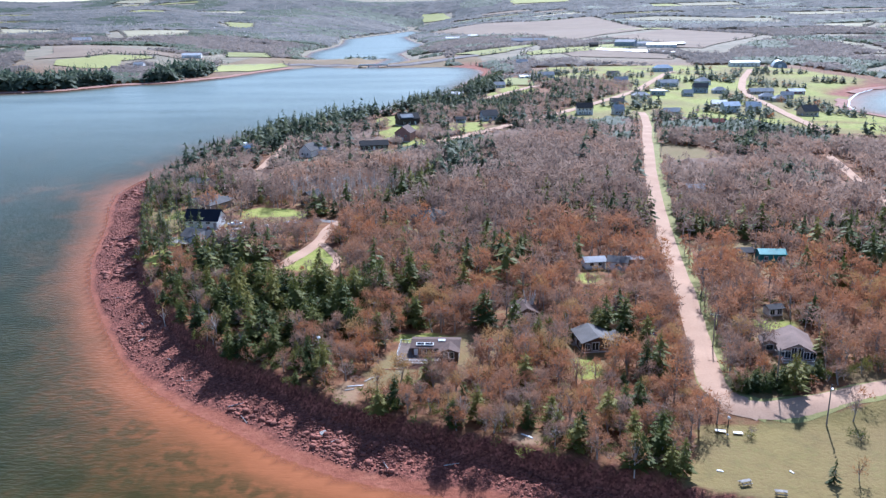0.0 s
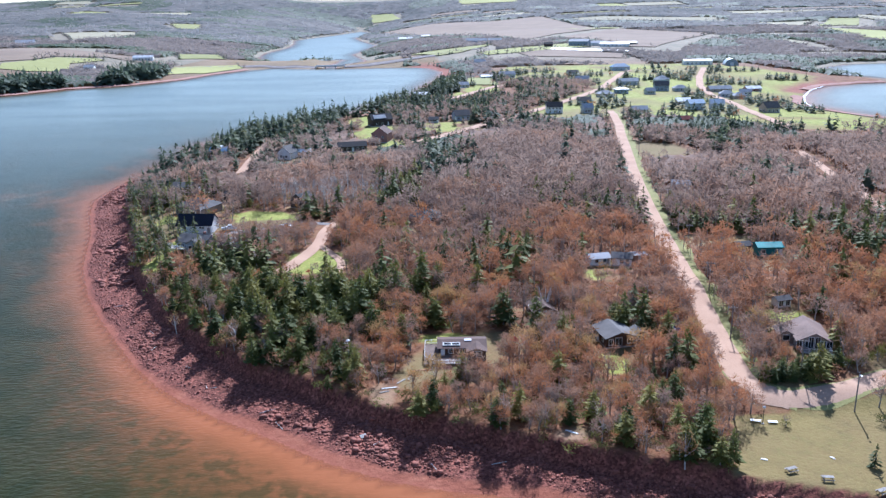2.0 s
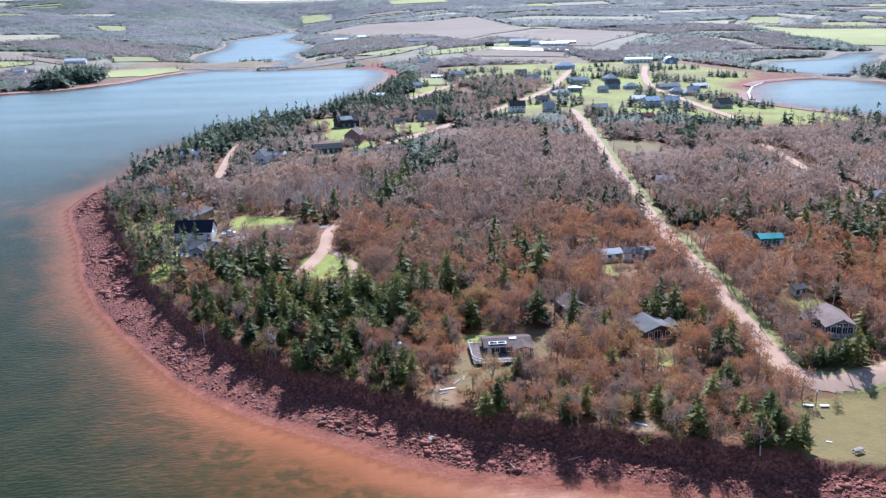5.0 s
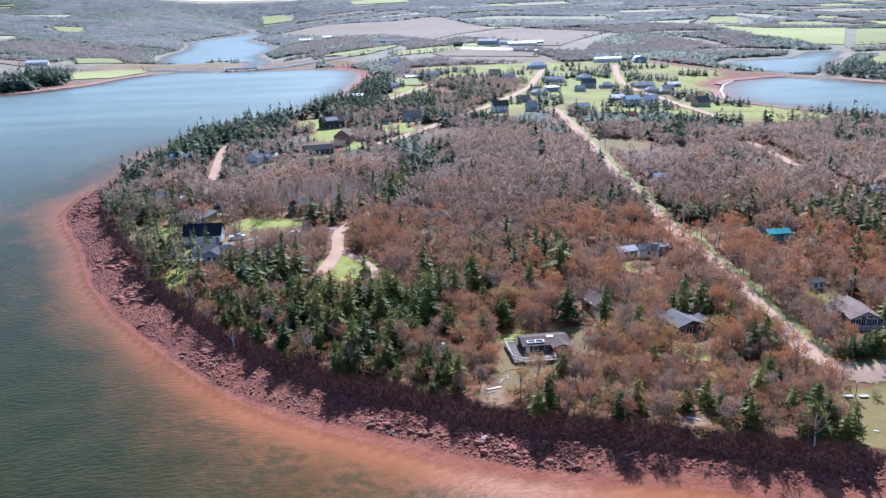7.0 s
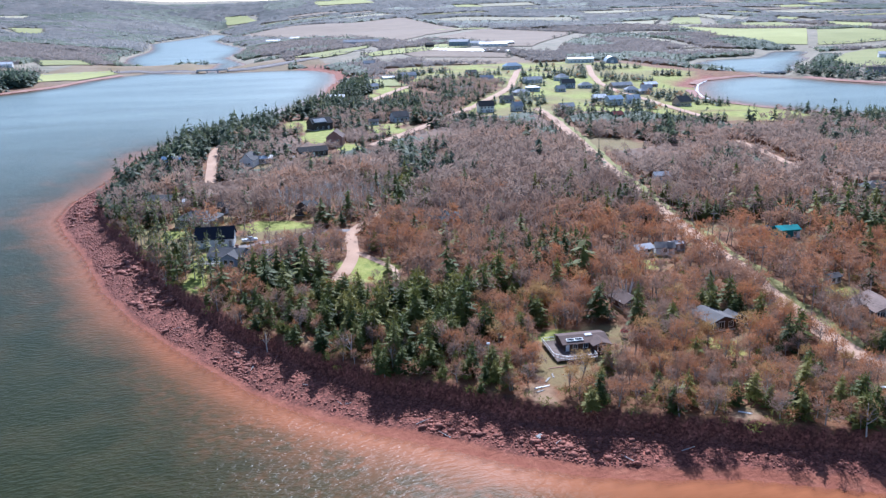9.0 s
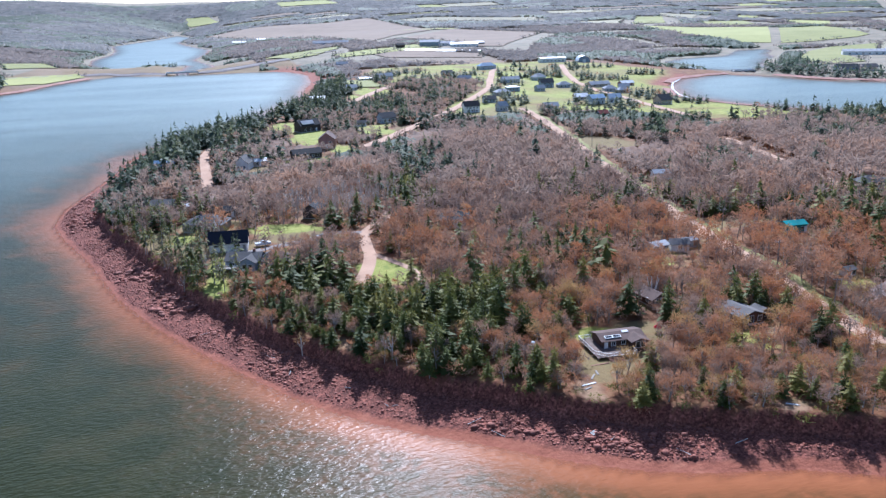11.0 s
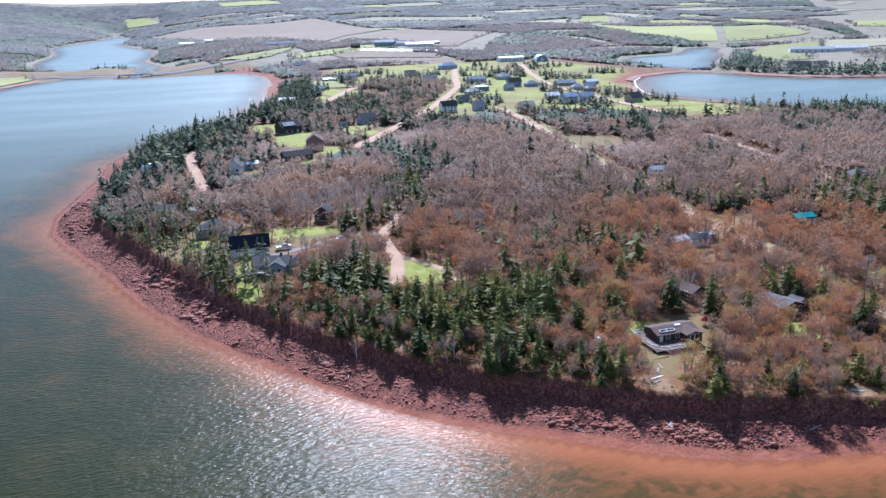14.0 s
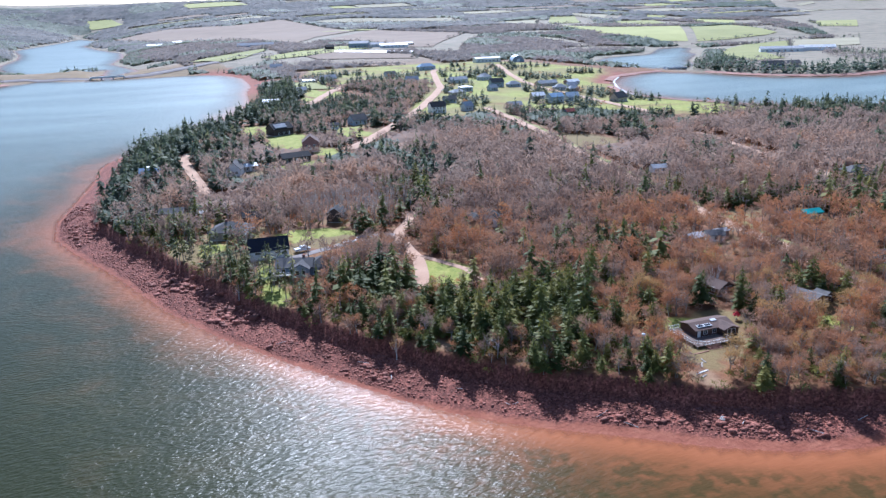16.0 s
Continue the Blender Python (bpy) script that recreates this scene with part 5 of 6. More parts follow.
# -- the village --
VILLAGE_HOUSES = [  # x, y, turn, width, depth, wall height, rise, walls, roof, kind, label
    (196, 930, 5, 14, 9, 3.4, 2.6, BLUEGREY, R_DARK, "gable", "small dark-roofed house on the green slope"),
    (183, 828, -8, 15, 10, 3.6, 3.2, BLUEGREY, R_GREY, "gable", "grey gabled village house on a lawn"),
    (134, 732, 4, 12, 8, 2.8, 2.0, TEAL, R_GREY, "gable", "low teal cottage beside the gravel road"),
    (272, 1005, 4, 25, 12, 5.0, 3.6, BLUEGREY, R_BLUE, "hip", "wide slate-blue house at the head of the road"),
    (222, 798, 0, 21, 10, 3.8, 2.6, BLUEGREY, R_GREY, "gable", "long grey village house with gabled roof"),
    (190, 711, -4, 13, 9, 4.0, 1.0, DARK, R_WHITE, "hip", "dark village house with flat white roof"),
    (168, 681, 10, 15, 9, 2.9, 2.4, BEIGE, R_PALE, "hip", "pale low village bungalow with hipped roof"),
    (137, 628, -6, 11, 8, 3.2, 2.4, DARK, R_DARK, "gable", "small dark village cottage among bare trees"),
    (126, 572, 12, 8, 7, 4.0, 2.8, BLUEGREY, R_PALE, "gable", "blue-grey gabled house behind bare trees"),
    (262, 818, 20, 15, 11, 3.8, 3.6, BLUEGREY, R_GREY, "hip", "grey village house with hipped roof"),
    (234, 735, -6, 14, 10, 5.2, 3.4, DARK, R_DARK, "gable", "large dark house with white trim"),
    (213, 702, 8, 9, 7, 3.2, 2.4, BLUEGREY, R_GREY, "gable", "small grey-blue village house"),
    (250, 730, -4, 14, 9, 3.0, 2.6, BLUEGREY, R_GREY, "hip", "grey-blue bungalow with hipped roof"),
    (212, 618, -8, 12, 9, 3.0, 2.2, BEIGE, R_WHITE, "gable", "beige cottage with white metal roof"),
    (210, 587, 3, 13, 10, 5.0, 2.4, BLUEGREY, R_BLUE, "gable", "large house with bright blue roof"),
    (228, 591, -12, 11, 9, 4.0, 3.0, BLUEGREY, R_WHITE, "gable", "pale blue house with white roof"),
    (286, 729, 4, 24, 9, 3.0, 2.4, BEIGE, R_GREY, "gable", "long grey-roofed house beside the paved road"),
    (274, 684, -10, 13, 9, 3.2, 2.6, BLUEGREY, R_GREY, "hip", "grey hip-roofed bungalow by the road"),
    (322, 740, 5, 16, 9, 3.0, 2.0, RED, R_WHITE, "gable", "dull red house with bright white roof"),
    (280, 671, 0, 12, 8, 3.0, 2.6, BEIGE, R_GREY, "hip", "beige bungalow with grey hipped roof"),
    (259, 571, 14, 13, 10, 4.0, 3.8, BEIGE, R_DARK, "gable", "shingled beach house with dark gables"),
    (162, 566, -6, 12, 8, 2.8, 2.2, BEIGE, R_GREY, "gable", "low grey-roofed house among spruces"),
    (300, 705, -15, 11, 8, 3.0, 2.4, WHITE, R_GREY, "gable", "white bungalow with grey roof by the bay"),
    (119, 920, 4, 20, 10, 4.0, 3.0, BLUEGREY, R_GREY, "gable", "grey-blue house beside the green field"),
    (98, 921, 2, 18, 8, 2.6, 1.6, WHITE, R_WHITE, "gable", "low white barn beside the green field"),
    (118, 1180, -5, 18, 11, 5.0, 3.2, WHITE, R_GREY, "gable", "white farmhouse among spruces"),
    (34, 548, 15, 12, 9, 3.8, 3.0, BLUEGREY, R_DARK, "gable", "dark blue house behind spruces"),
    (15, 540, -5, 7, 5, 2.4, 1.4, BLUEGREY, R_DARK, "gable", "small dark shed on a lawn"),
    (59, 805, 5, 12, 8, 3.2, 2.4, WHITE, R_PALE, "gable", "pale-roofed house among coastal spruces"),
    (15, 732, -10, 15, 8, 2.8, 1.6, WHITE, R_WHITE, "gable", "low white-roofed house near the north shore"),
    (176, 512, 5, 8, 6, 2.6, 1.8, WHITE, R_RED, "gable", "small white cottage with pinkish roof")]
for x, y, turn, w, d, h, rise, wall, roof, kind, label in VILLAGE_HOUSES:
    if shore(np.array([x]), np.array([y]))[0] < 8:
        continue
    # paler walls and roofs here: haze and sky light are put into the colours
    roof, wall = {R_GREY: R_SLATE, R_DARK: R_GREY}.get(roof, roof), {BLUEGREY: HAZED_GREY, DARK: BLUEGREY}.get(wall, wall)
    w, d, h, rise = w * 0.88, d * 0.88, h * 0.95, rise
    ups = row("s", w * 0.9, 3, 0.9, 1.3, 1.3) + (row("s", w * 0.8, 2, 3.2, 1.2, 1.1) if h > 3.9 else []) + row("w", d * 0.8, 2, 0.9, 1.2, 1.2)
    house(label, x, y, turn, w, d, h, rise, wall, roof, ups, [("s", w * 0.42)], None, kind, 0.5, group="village houses")

# -- farm buildings on the mainland --
house("long blue-grey farm barn with metal walls", 318, 1420, -28, 34, 18, 8, 3.5, BLUEGREY, R_PALE, row("s", 28, 5, 2, 2, 1.5), (), name="barn", category="barn")
house("long white farm shed with white roof", 372, 1392, -20, 48, 15, 4.5, 2.6, WHITE, R_WHITE, row("s", 40, 6, 1.5, 2, 1.2), (), name="barn", category="barn")
house("white farm shed with pale roof", 352, 1425, -20, 26, 14, 4.5, 3.0, WHITE, R_PALE, row("s", 22, 3, 1.5, 2, 1.2), (), name="barn", category="barn")
house("pale open farm store with white roof", 402, 1420, 20, 34, 12, 4, 2, BEIGE, R_WHITE, (), (), name="barn", category="barn")
house("grey farmhouse in the pasture", 158, 1592, -10, 40, 14, 6, 4, BLUEGREY, R_PALE, row("s", 34, 6, 2, 2, 1.6), (), name="farmhouse", category="farmhouse")
house("pale farm building in the pasture", 196, 1612, -8, 26, 12, 5, 3.5, BEIGE, R_PALE, row("s", 20, 4, 2, 2, 1.6), (), name="farmhouse", category="farmhouse")
house("small dark barn beside a hedgerow", 262, 1412, 0, 14, 10, 5, 3, DARK, R_DARK, (), (), name="barn", category="barn")
house("white distant farm building", 34, 2120, 0, 36, 16, 7, 3, WHITE, R_WHITE, row("s", 30, 4, 2, 3, 2), (), name="barn", category="barn")
house("white distant farm shed", 84, 2100, 5, 22, 14, 7, 3, WHITE, R_WHITE, (), (), name="barn", category="barn")
house("long white hall with pale roof", 404, 1096, -4, 38, 12, 5.5, 1.6, WHITE, R_WHITE, row("s", 34, 6, 1.5, 2, 1.4), [("s", 10)], name="hall", category="hall")
house("pale greenhouse-like farm building by the east bay", 812, 948, -35, 60, 16, 5, 3, WHITE, R_PALE, row("s", 50, 6, 1.5, 2.4, 1.6), (), name="barn", category="barn")
house("white farm shed by the east bay", 862, 930, -35, 50, 14, 5, 3, WHITE, R_WHITE, (), (), name="barn", category="barn")
house("blue-grey shore house across the bay", 590, 742, -20, 22, 12, 5, 4, BLUEGREY, R_GREY, row("s", 18, 4, 1.5, 2, 1.5), (), group="village houses")
house("low grey house across the bay", 618, 742, -10, 20, 11, 4, 3, BEIGE, R_GREY, row("s", 16, 3, 1.2, 2, 1.4), (), group="village houses")
house("long white roofed barn behind the far shore", -700, 1640, 18, 34, 16, 6, 5, WHITE, R_PALE, row("s", 28, 4, 2, 2, 1.5), (), name="barn", category="barn")
house("white house on the far shore among pasture", -395, 1330, 5, 30, 12, 5, 3, WHITE, R_WHITE, row("s", 24, 5, 1.5, 2, 1.5), ())
house("small white house in trees on the far shore", -430, 1190, 0, 14, 10, 4.5, 3, WHITE, R_PALE, row("s", 12, 3, 1.5, 1.6, 1.4), ())

# quonset hut: a half-round metal shell with pale end walls
qx, qy = 443, 1078
qz = float(height(np.array([qx]), np.array([qy]))[0])
hut = tagged(new("quonset_hut"), "half-round metal quonset hut with pale end wall", "hut")
hut.matrix_basis = pose(qx, qy, qz, 0, 0, -12)
arc = [math.pi * i / 14 for i in range(15)]
sv = [(9 * math.cos(a), y, 9 * math.sin(a)) for y in (-9, 9) for a in arc]
part("shell", [(sv, [(i, i + 1, i + 16, i + 15) for i in range(14)])], METAL, hut)
ev = [(8.6 * math.cos(a), -8.7, 8.6 * math.sin(a)) for a in arc]
part("end_wall", [(ev, [tuple(range(15))])], BLUEGREY, hut)
part("door", [box(-2.2, 2.2, -8.85, -8.72, 0, 4.2)], TRIM, hut)

# a long strip of field under white plastic beside the barns
PLASTIC = plain_mat("white_plastic", (0.70, 0.71, 0.71), (0.85, 0.86, 0.86), 3.0, 0.45, 0.2)
ribbon("covered_field_strip", [(262, 1368), (300, 1340), (370, 1288)], 26, PLASTIC, 1.9, "long strip of field covered with white plastic", "field cover", 1.0)

# bridge on the causeway and the little east bridge
for bx, by, long_, turn, label in ((-100, 1259, 44, 0, "low concrete road bridge with white parapets on the causeway"), (537, 846, 26, -10, "small white-railed bridge at the bay inlet")):
    br = tagged(new("bridge"), label, "bridge")
    br.matrix_basis = pose(bx, by, 3.4 if by > 1000 else 2.2, 0, 0, turn)
    part("deck", [box(-long_ / 2, long_ / 2, -5, 5, -0.8, 0)], CONCRETE, br)
    for s in (-5, 4.6):
        part("parapet", [box(-long_ / 2, long_ / 2, s, s + 0.4, 0, 1.2)], TRIM, br)
    for k in (-0.5, -0.17, 0.17, 0.5):
        part("pier", [box(k * long_ - 0.8, k * long_ + 0.8, -4.6, 4.6, -7, -0.8)], CONCRETE, br)
RIPRAP = plain_mat("dark_riprap", (0.06, 0.05, 0.05), (0.17, 0.14, 0.13), 3.0, 0.9, 0.6, 0.4)
ribbon("causeway", HIGHWAY[1:4] + [(-122, 1262)], 20, RIPRAP, 0.45, "dark rock causeway bank below the highway", "causeway", 3.0)
ribbon("causeway", [(-78, 1261)] + HIGHWAY[5:7], 20, RIPRAP, 0.45, "dark rock causeway bank below the highway", "causeway", 3.0)
ribbon("road", HIGHWAY[:4] + [(-122, 1262)], 9, ASPHALT, 0.7, "grey paved highway on the causeway", "road")
ribbon("road", [(-78, 1261)] + HIGHWAY[5:], 9, ASPHALT, 0.7, "grey paved highway on the causeway", "road")


# ---- woods and hedgerows beyond the village ----
def lump(seed, count, wide, high, length, width, level):
    g2 = np.random.default_rng(seed)
    c = np.stack([g2.normal(0, wide * 0.3, 7), g2.normal(0, wide * 0.3, 7), high * g2.uniform(0.35, 0.75, 7)], 1)
    return sprays(g2, c, wide * 0.3, count, length, width, 0.5, level)


def in_fields(x, y):
    res = np.zeros(np.shape(x), bool)
    for f in FIELD_POLYS:
        res |= inside(x, y, f)
    return res


LUMPS = [lump(s, 22, 8.0, 9.0, 2.2, 0.8, 1.0) for s in range(6)]
DARKS = [conifer(s + 60, 9, 4.4, 4, 5, 0.25, 2.3)[1] for s in range(4)]


def mainland_wood(x, y):
    """Where the mainland is wooded: off the fields, their near margins, the shores and the open flats."""
    d = shore(x, y)
    ok = (np.abs(x - 130) < 120 + 0.78 * y) & (d > 9) & ((y > 880) | (x > 520)) & ~inside(x, y, VILLAGE) & (line_dist(x, y, HIGHWAY) > 12)
    ok &= ~in_fields(x, y) & ~in_fields(x, y + 35) & ~in_fields(x, y + 70) & ~in_fields(x, y + 100) & (vnoise(x, y, 120) > 0.22)
    ok &= ~((x > -330) & (x < 10) & (y < 1420)) & ~(np.hypot(x - 340, y - 1390) < 70) & ~((y < 1120) & (x > 120) & (x < 480)) & (np.hypot(x - 70, y - 1000) > 45)
    return ok, d


def canopy(name, x0, x1, y0, y1, step, low, high, mask, dark, seed, label, twigs, needles=None):
    """The closed roof of a far wood: a sheet of crowns of uneven height, let down to the ground at its edges."""
    g2 = np.random.default_rng(seed)
    X, Y, q = sheet(np.arange(x0, x1, step), np.arange(y0, y1, step))
    X, Y = X + g2.uniform(-0.4, 0.4, X.size) * step, Y + g2.uniform(-0.4, 0.4, Y.size) * step
    on = mask(X, Y)
    Z = height(X, Y) + np.where(on, g2.uniform(low, high, X.size), -1.0)
    q = q[on[q].sum(1) >= 3]
    deep = (dark(X, Y) > 0.5)[q[:, 0]]
    tint = np.clip(0.05 + 0.55 * vnoise(X, Y, 230) + 0.4 * vnoise(X, Y, 70) + g2.normal(0, 0.14, X.size), 0.01, 1)
    for faces, mat, text in ((q[~deep], twigs, label), (q[deep], needles or HAZED_NEEDLES, "dark closed spruce wood")):
        used = np.unique(faces)
        back = np.zeros(X.size, int)
        back[used] = np.arange(len(used))
        f = back[faces]
        f = np.concatenate([f[:, [0, 1, 2]], f[:, [0, 2, 3]]])
        tagged(new(name, array_mesh(name, np.stack([X, Y, Z], 1)[used], f, mat, {"tint": tint[used]})), text, "woods", kind="stuff")


def dark_patch(x, y):
    return smooth((vnoise(x, y, 95) - 0.56) * 6) + 0.55 * smooth((60 - shore(x, y)) / 30)


def island_wood(x, y):
    d = shore(x, y)
    return (np.hypot(x + 55, y - 10) > 340) & (d > 16) & ~open_ground(x, y, 4.5) & ~inside(x, y, VILLAGE) & (y < 560) & ((y < 480) | (x < 260))


# sheet added below the far crowns so their dark gaps come out paler
canopy("understorey", -150, 400, 290, 562, 2.6, 0.6, 2.9, island_wood, lambda x, y: conifer_share(x, y, shore(x, y)), 47, "brown twig sheet filling gaps under leafless island woods", HALF_HAZED_TWIGS, HALF_HAZED_NEEDLES)
fx, fy = jitter_grid(-1150, 1700, 640, 2000, 9.5, 31)
ok, fd = mainland_wood(fx, fy)
fx, fy, fd = fx[ok], fy[ok], fd[ok]
g = np.random.default_rng(41)
pine = g.random(len(fx)) < np.clip(dark_patch(fx, fy), 0, 0.95)
scatter("mainland_woods", LUMPS, fx[~pine], fy[~pine], g.uniform(0.5, 0.85, (~pine).sum()), 0.3 + 0.7 * g.random((~pine).sum()), HAZED_TWIGS, "grey-brown leafless woods on the mainland", category="woods")
scatter("mainland_spruces", DARKS, fx[pine], fy[pine], g.uniform(0.45, 0.8, pine.sum()), g.random(pine.sum()), HAZED_NEEDLES, "dark spruce groves on the mainland", category="woods")
canopy("mainland_canopy", -1250, 1750, 880, 2010, 6.5, 1.0, 5.5, lambda x, y: mainland_wood(x, y)[0], dark_patch, 45, "grey-brown canopy of leafless mainland woods", HAZED_TWIGS)
sx, sy = jitter_grid(-640, -290, 860, 1150, 4.4, 35)
sd = shore(sx, sy)
ex, ey = jitter_grid(545, 1300, 560, 900, 8.0, 36)
sx, sy, sd = np.concatenate([sx, ex]), np.concatenate([sy, ey]), np.concatenate([sd, shore(ex, ey)])
ok = (sd > 8) & (sd < np.where(sx > 0, 48, 75)) & ~in_fields(sx, sy) & ((sx < -310) | (sx > 545)) & (vnoise(sx, sy, 40) > 0.25) & (np.hypot(sx - 600, sy - 738) > 26)
scatter("shore_spruces", DARKS, sx[ok], sy[ok], g.uniform(0.8, 1.3, ok.sum()) * np.where(sx[ok] < 0, 1.6, 1), g.random(ok.sum()) * 0.6, HAZED_NEEDLES, "dark spruces along the far shore", category="woods")


hx, hy = [], []
for f in FIELD_POLYS:
    for (ax, ay), (bx, by) in zip(f, f[1:] + f[:1]):
        run = math.hypot(bx - ax, by - ay)
        if g.random() < 0.5:
            k = np.arange(0, run, 7.0) / run
            k = k[vnoise(ax + k * (bx - ax), ay + k * (by - ay), 60) > 0.36]
            hx.append(ax + k * (bx - ax) + g.normal(0, 2.0, len(k)))
            hy.append(ay + k * (by - ay) + g.normal(0, 2.0, len(k)))
hx, hy = np.concatenate(hx), np.concatenate(hy)
ok = (shore(hx, hy) > 8) & ~inside(hx, hy, VILLAGE)
hx, hy = hx[ok], hy[ok]
hp_ = g.random(len(hx)) < 0.45
scatter("hedgerow_trees", LUMPS, hx[~hp_], hy[~hp_], g.uniform(0.4, 0.9, (~hp_).sum()), 0.3 * g.random((~hp_).sum()), HAZED_TWIGS, "bare hedgerow trees along field edges", category="woods")
scatter("hedgerow_spruces", DARKS, hx[hp_], hy[hp_], g.uniform(0.4, 0.8, hp_.sum()), 0.5 * g.random(hp_.sum()), HAZED_NEEDLES, "dark hedgerow spruces along field edges", category="woods")


def hill_wood(x, y):
    ok = (np.abs(x - 250) < 150 + 0.80 * y) & (shore(x, y) > 6)
    for k in (0, 40, 80):
        ok &= ~in_fields(x, y + k)
    for f in FAR_FIELDS:
        ok &= ~((np.abs(x - f[0]) < f[2]) & (np.abs(y + 35 - f[1]) < f[3] + 35))
    return ok


canopy("hill_canopy", -3000, 3900, 2000, 4500, 15, 2.5, 8.5, hill_wood, lambda x, y: smooth((0.6 * vnoise(x, y, 260) + 0.4 * vnoise(x, y, 90) - 0.56) * 8), 46, "hazy leafless woods on distant hills", HAZED_HILL_TWIGS)

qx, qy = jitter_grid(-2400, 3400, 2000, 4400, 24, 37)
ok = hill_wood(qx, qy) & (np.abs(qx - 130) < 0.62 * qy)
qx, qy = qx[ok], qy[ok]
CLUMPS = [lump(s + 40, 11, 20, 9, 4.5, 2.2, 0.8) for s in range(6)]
scatter("hill_woods", CLUMPS, qx, qy, g.uniform(0.5, 1.0, len(qx)), np.clip(0.1 + 0.7 * vnoise(qx, qy, 160) + g.normal(0, 0.12, len(qx)), 0.01, 1), HAZED_HILL_TWIGS, "leafless woods on distant hills", category="woods")

# trees between the village houses
vx, vy = jitter_grid(90, 450, 480, 1110, 9, 51)
house_at = np.array([(h[0], h[1]) for h in VILLAGE_HOUSES] + [(102.5, 573), (404, 1096), (443, 1078)])
clear_of = np.min(np.hypot(vx[:, None] - house_at[None, :, 0], vy[:, None] - house_at[None, :, 1]), 1) > 12
ok = inside(vx, vy, VILLAGE) & clear_of & ~open_ground(vx, vy, 3) & (shore(vx, vy) > 14) & (vnoise(vx, vy, 38) > 0.72)
vx, vy = vx[ok], vy[ok]
GROVES = [(255, 848), (266, 836), (262, 852), (306, 920), (290, 868), (296, 847), (302, 801), (317, 808), (349, 792), (396, 847), (404, 846), (420, 852), (171, 701),
          (189, 738), (245, 889), (250, 862), (193, 591), (160, 640), (150, 600), (165, 660), (230, 640), (300, 760), (130, 585)]
gx_ = np.concatenate([vx] + [g.normal(cx, 5, 4) for cx, cy in GROVES])
gy_ = np.concatenate([vy] + [g.normal(cy, 5, 4) for cx, cy in GROVES])
ok = (np.hypot(gx_[:, None] - house_at[:, 0], gy_[:, None] - house_at[:, 1]).min(1) > 8) & ~open_ground(gx_, gy_, 2) & (shore(gx_, gy_) > 12)
vx, vy = gx_[ok], gy_[ok]
vp = g.random(len(vx)) < 0.88
scatter("village_spruces", pieces_of(FAR_SPRUCE, 1), vx[vp], vy[vp], g.uniform(0.9, 1.5, vp.sum()), g.random(vp.sum()), HAZED_NEEDLES, "dark spruces between village houses", flat=0.72)
scatter("village_maples", pieces_of(FAR_LEAF, 1), vx[~vp], vy[~vp], g.uniform(0.7, 1.1, (~vp).sum()), g.random((~vp).sum()), TWIGS, "bare trees between village houses")


# ---- rocks on the beach ----
def rock(seed, flat):
    g2 = np.random.default_rng(seed)
    v = np.array(box(-0.5, 0.5, -0.5, 0.5, -0.5, 0.5)[0], float)
    v *= g2.uniform(0.55, 1.0, (8, 3))
    v[:, 2] *= flat
    v[4:, :2] *= g2.uniform(0.6, 0.95)
    t = [(0, 2, 3), (0, 3, 1), (4, 5, 7), (4, 7, 6), (0, 1, 5), (0, 5, 4), (2, 6, 7), (2, 7, 3), (0, 4, 6), (0, 6, 2), (1, 3, 7), (1, 7, 5)]
    return v, np.array(t)


ROCKS = [rock(s, f) for s, f in zip(range(8), (0.5, 0.6, 0.4, 0.7, 0.35, 0.5, 0.8, 0.45))]
rx_, ry_ = jitter_grid(-150, 60, 95, 420, 0.56, 61)
rd = shore(rx_, ry_)
limit = beach_width(rx_, ry_)
edge = 1.4 - 0.7 * smooth((-rx_ - 60) / 30) + 1.3 * smooth((170 - ry_) / 30) + 1.6 * (vnoise(rx_, ry_, 7) - 0.5)
chance = smooth((rd - edge) / 0.5) * (1 - smooth((rd - limit - 0.2) / 1.0)) * (0.55 + 0.45 * smooth((vnoise(rx_, ry_, 9) - 0.36) * 3.2))
chance *= 1 - 0.35 * smooth((rx_ + 8) / 12)
ok = g.random(len(rx_)) < chance
rx_, ry_, rd = rx_[ok], ry_[ok], rd[ok]
chance_size = smooth((rd - edge[ok] - 0.2) / 1.4)
size = 0.21 + 0.75 * chance_size * g.random(len(rx_)) ** 4 + 0.25 * smooth((vnoise(rx_, ry_, 12) - 0.5) * 4)
size = size + 0.75 * np.exp(-((rx_ + 23) / 6) ** 2 - ((ry_ - 142) / 3.2) ** 2) * g.random(len(rx_)) ** 2      # slabs fallen below the cottage
size = size + 0.6 * smooth((ry_ - 222) / 15) * smooth((300 - ry_) / 20) * smooth((rd - 6.5) / 2) * g.random(len(rx_)) ** 3
big = np.argsort(-size)[:300]
small = np.ones(len(rx_), bool)
small[big] = False
scatter("beach_stones", ROCKS, rx_[small], ry_[small], size[small], g.random(small.sum()), ROCK, "scattered red sandstone rubble on the beach", category="stones")
zz = height(rx_[big], ry_[big])
slabs = []
for v, t in ROCKS:
    m_ = array_mesh("boulder", v, t, ROCK)
    slabs.append(m_)
for j, i in enumerate(big):
    b = tagged(new("boulder", slabs[j % len(slabs)]), "angular red sandstone boulder fallen from the bank", "boulder", "boulders on the beach")
    s = size[i] * g.uniform(1.0, 1.7) * (1.35 if ry_[i] > 215 else 1.0)
    b.matrix_basis = pose(rx_[i], ry_[i], zz[j] + 0.08, g.uniform(-14, 14), g.uniform(-14, 14), g.uniform(0, 360)) @ Matrix.Diagonal((s, s * 0.85, s * 0.8, 1))


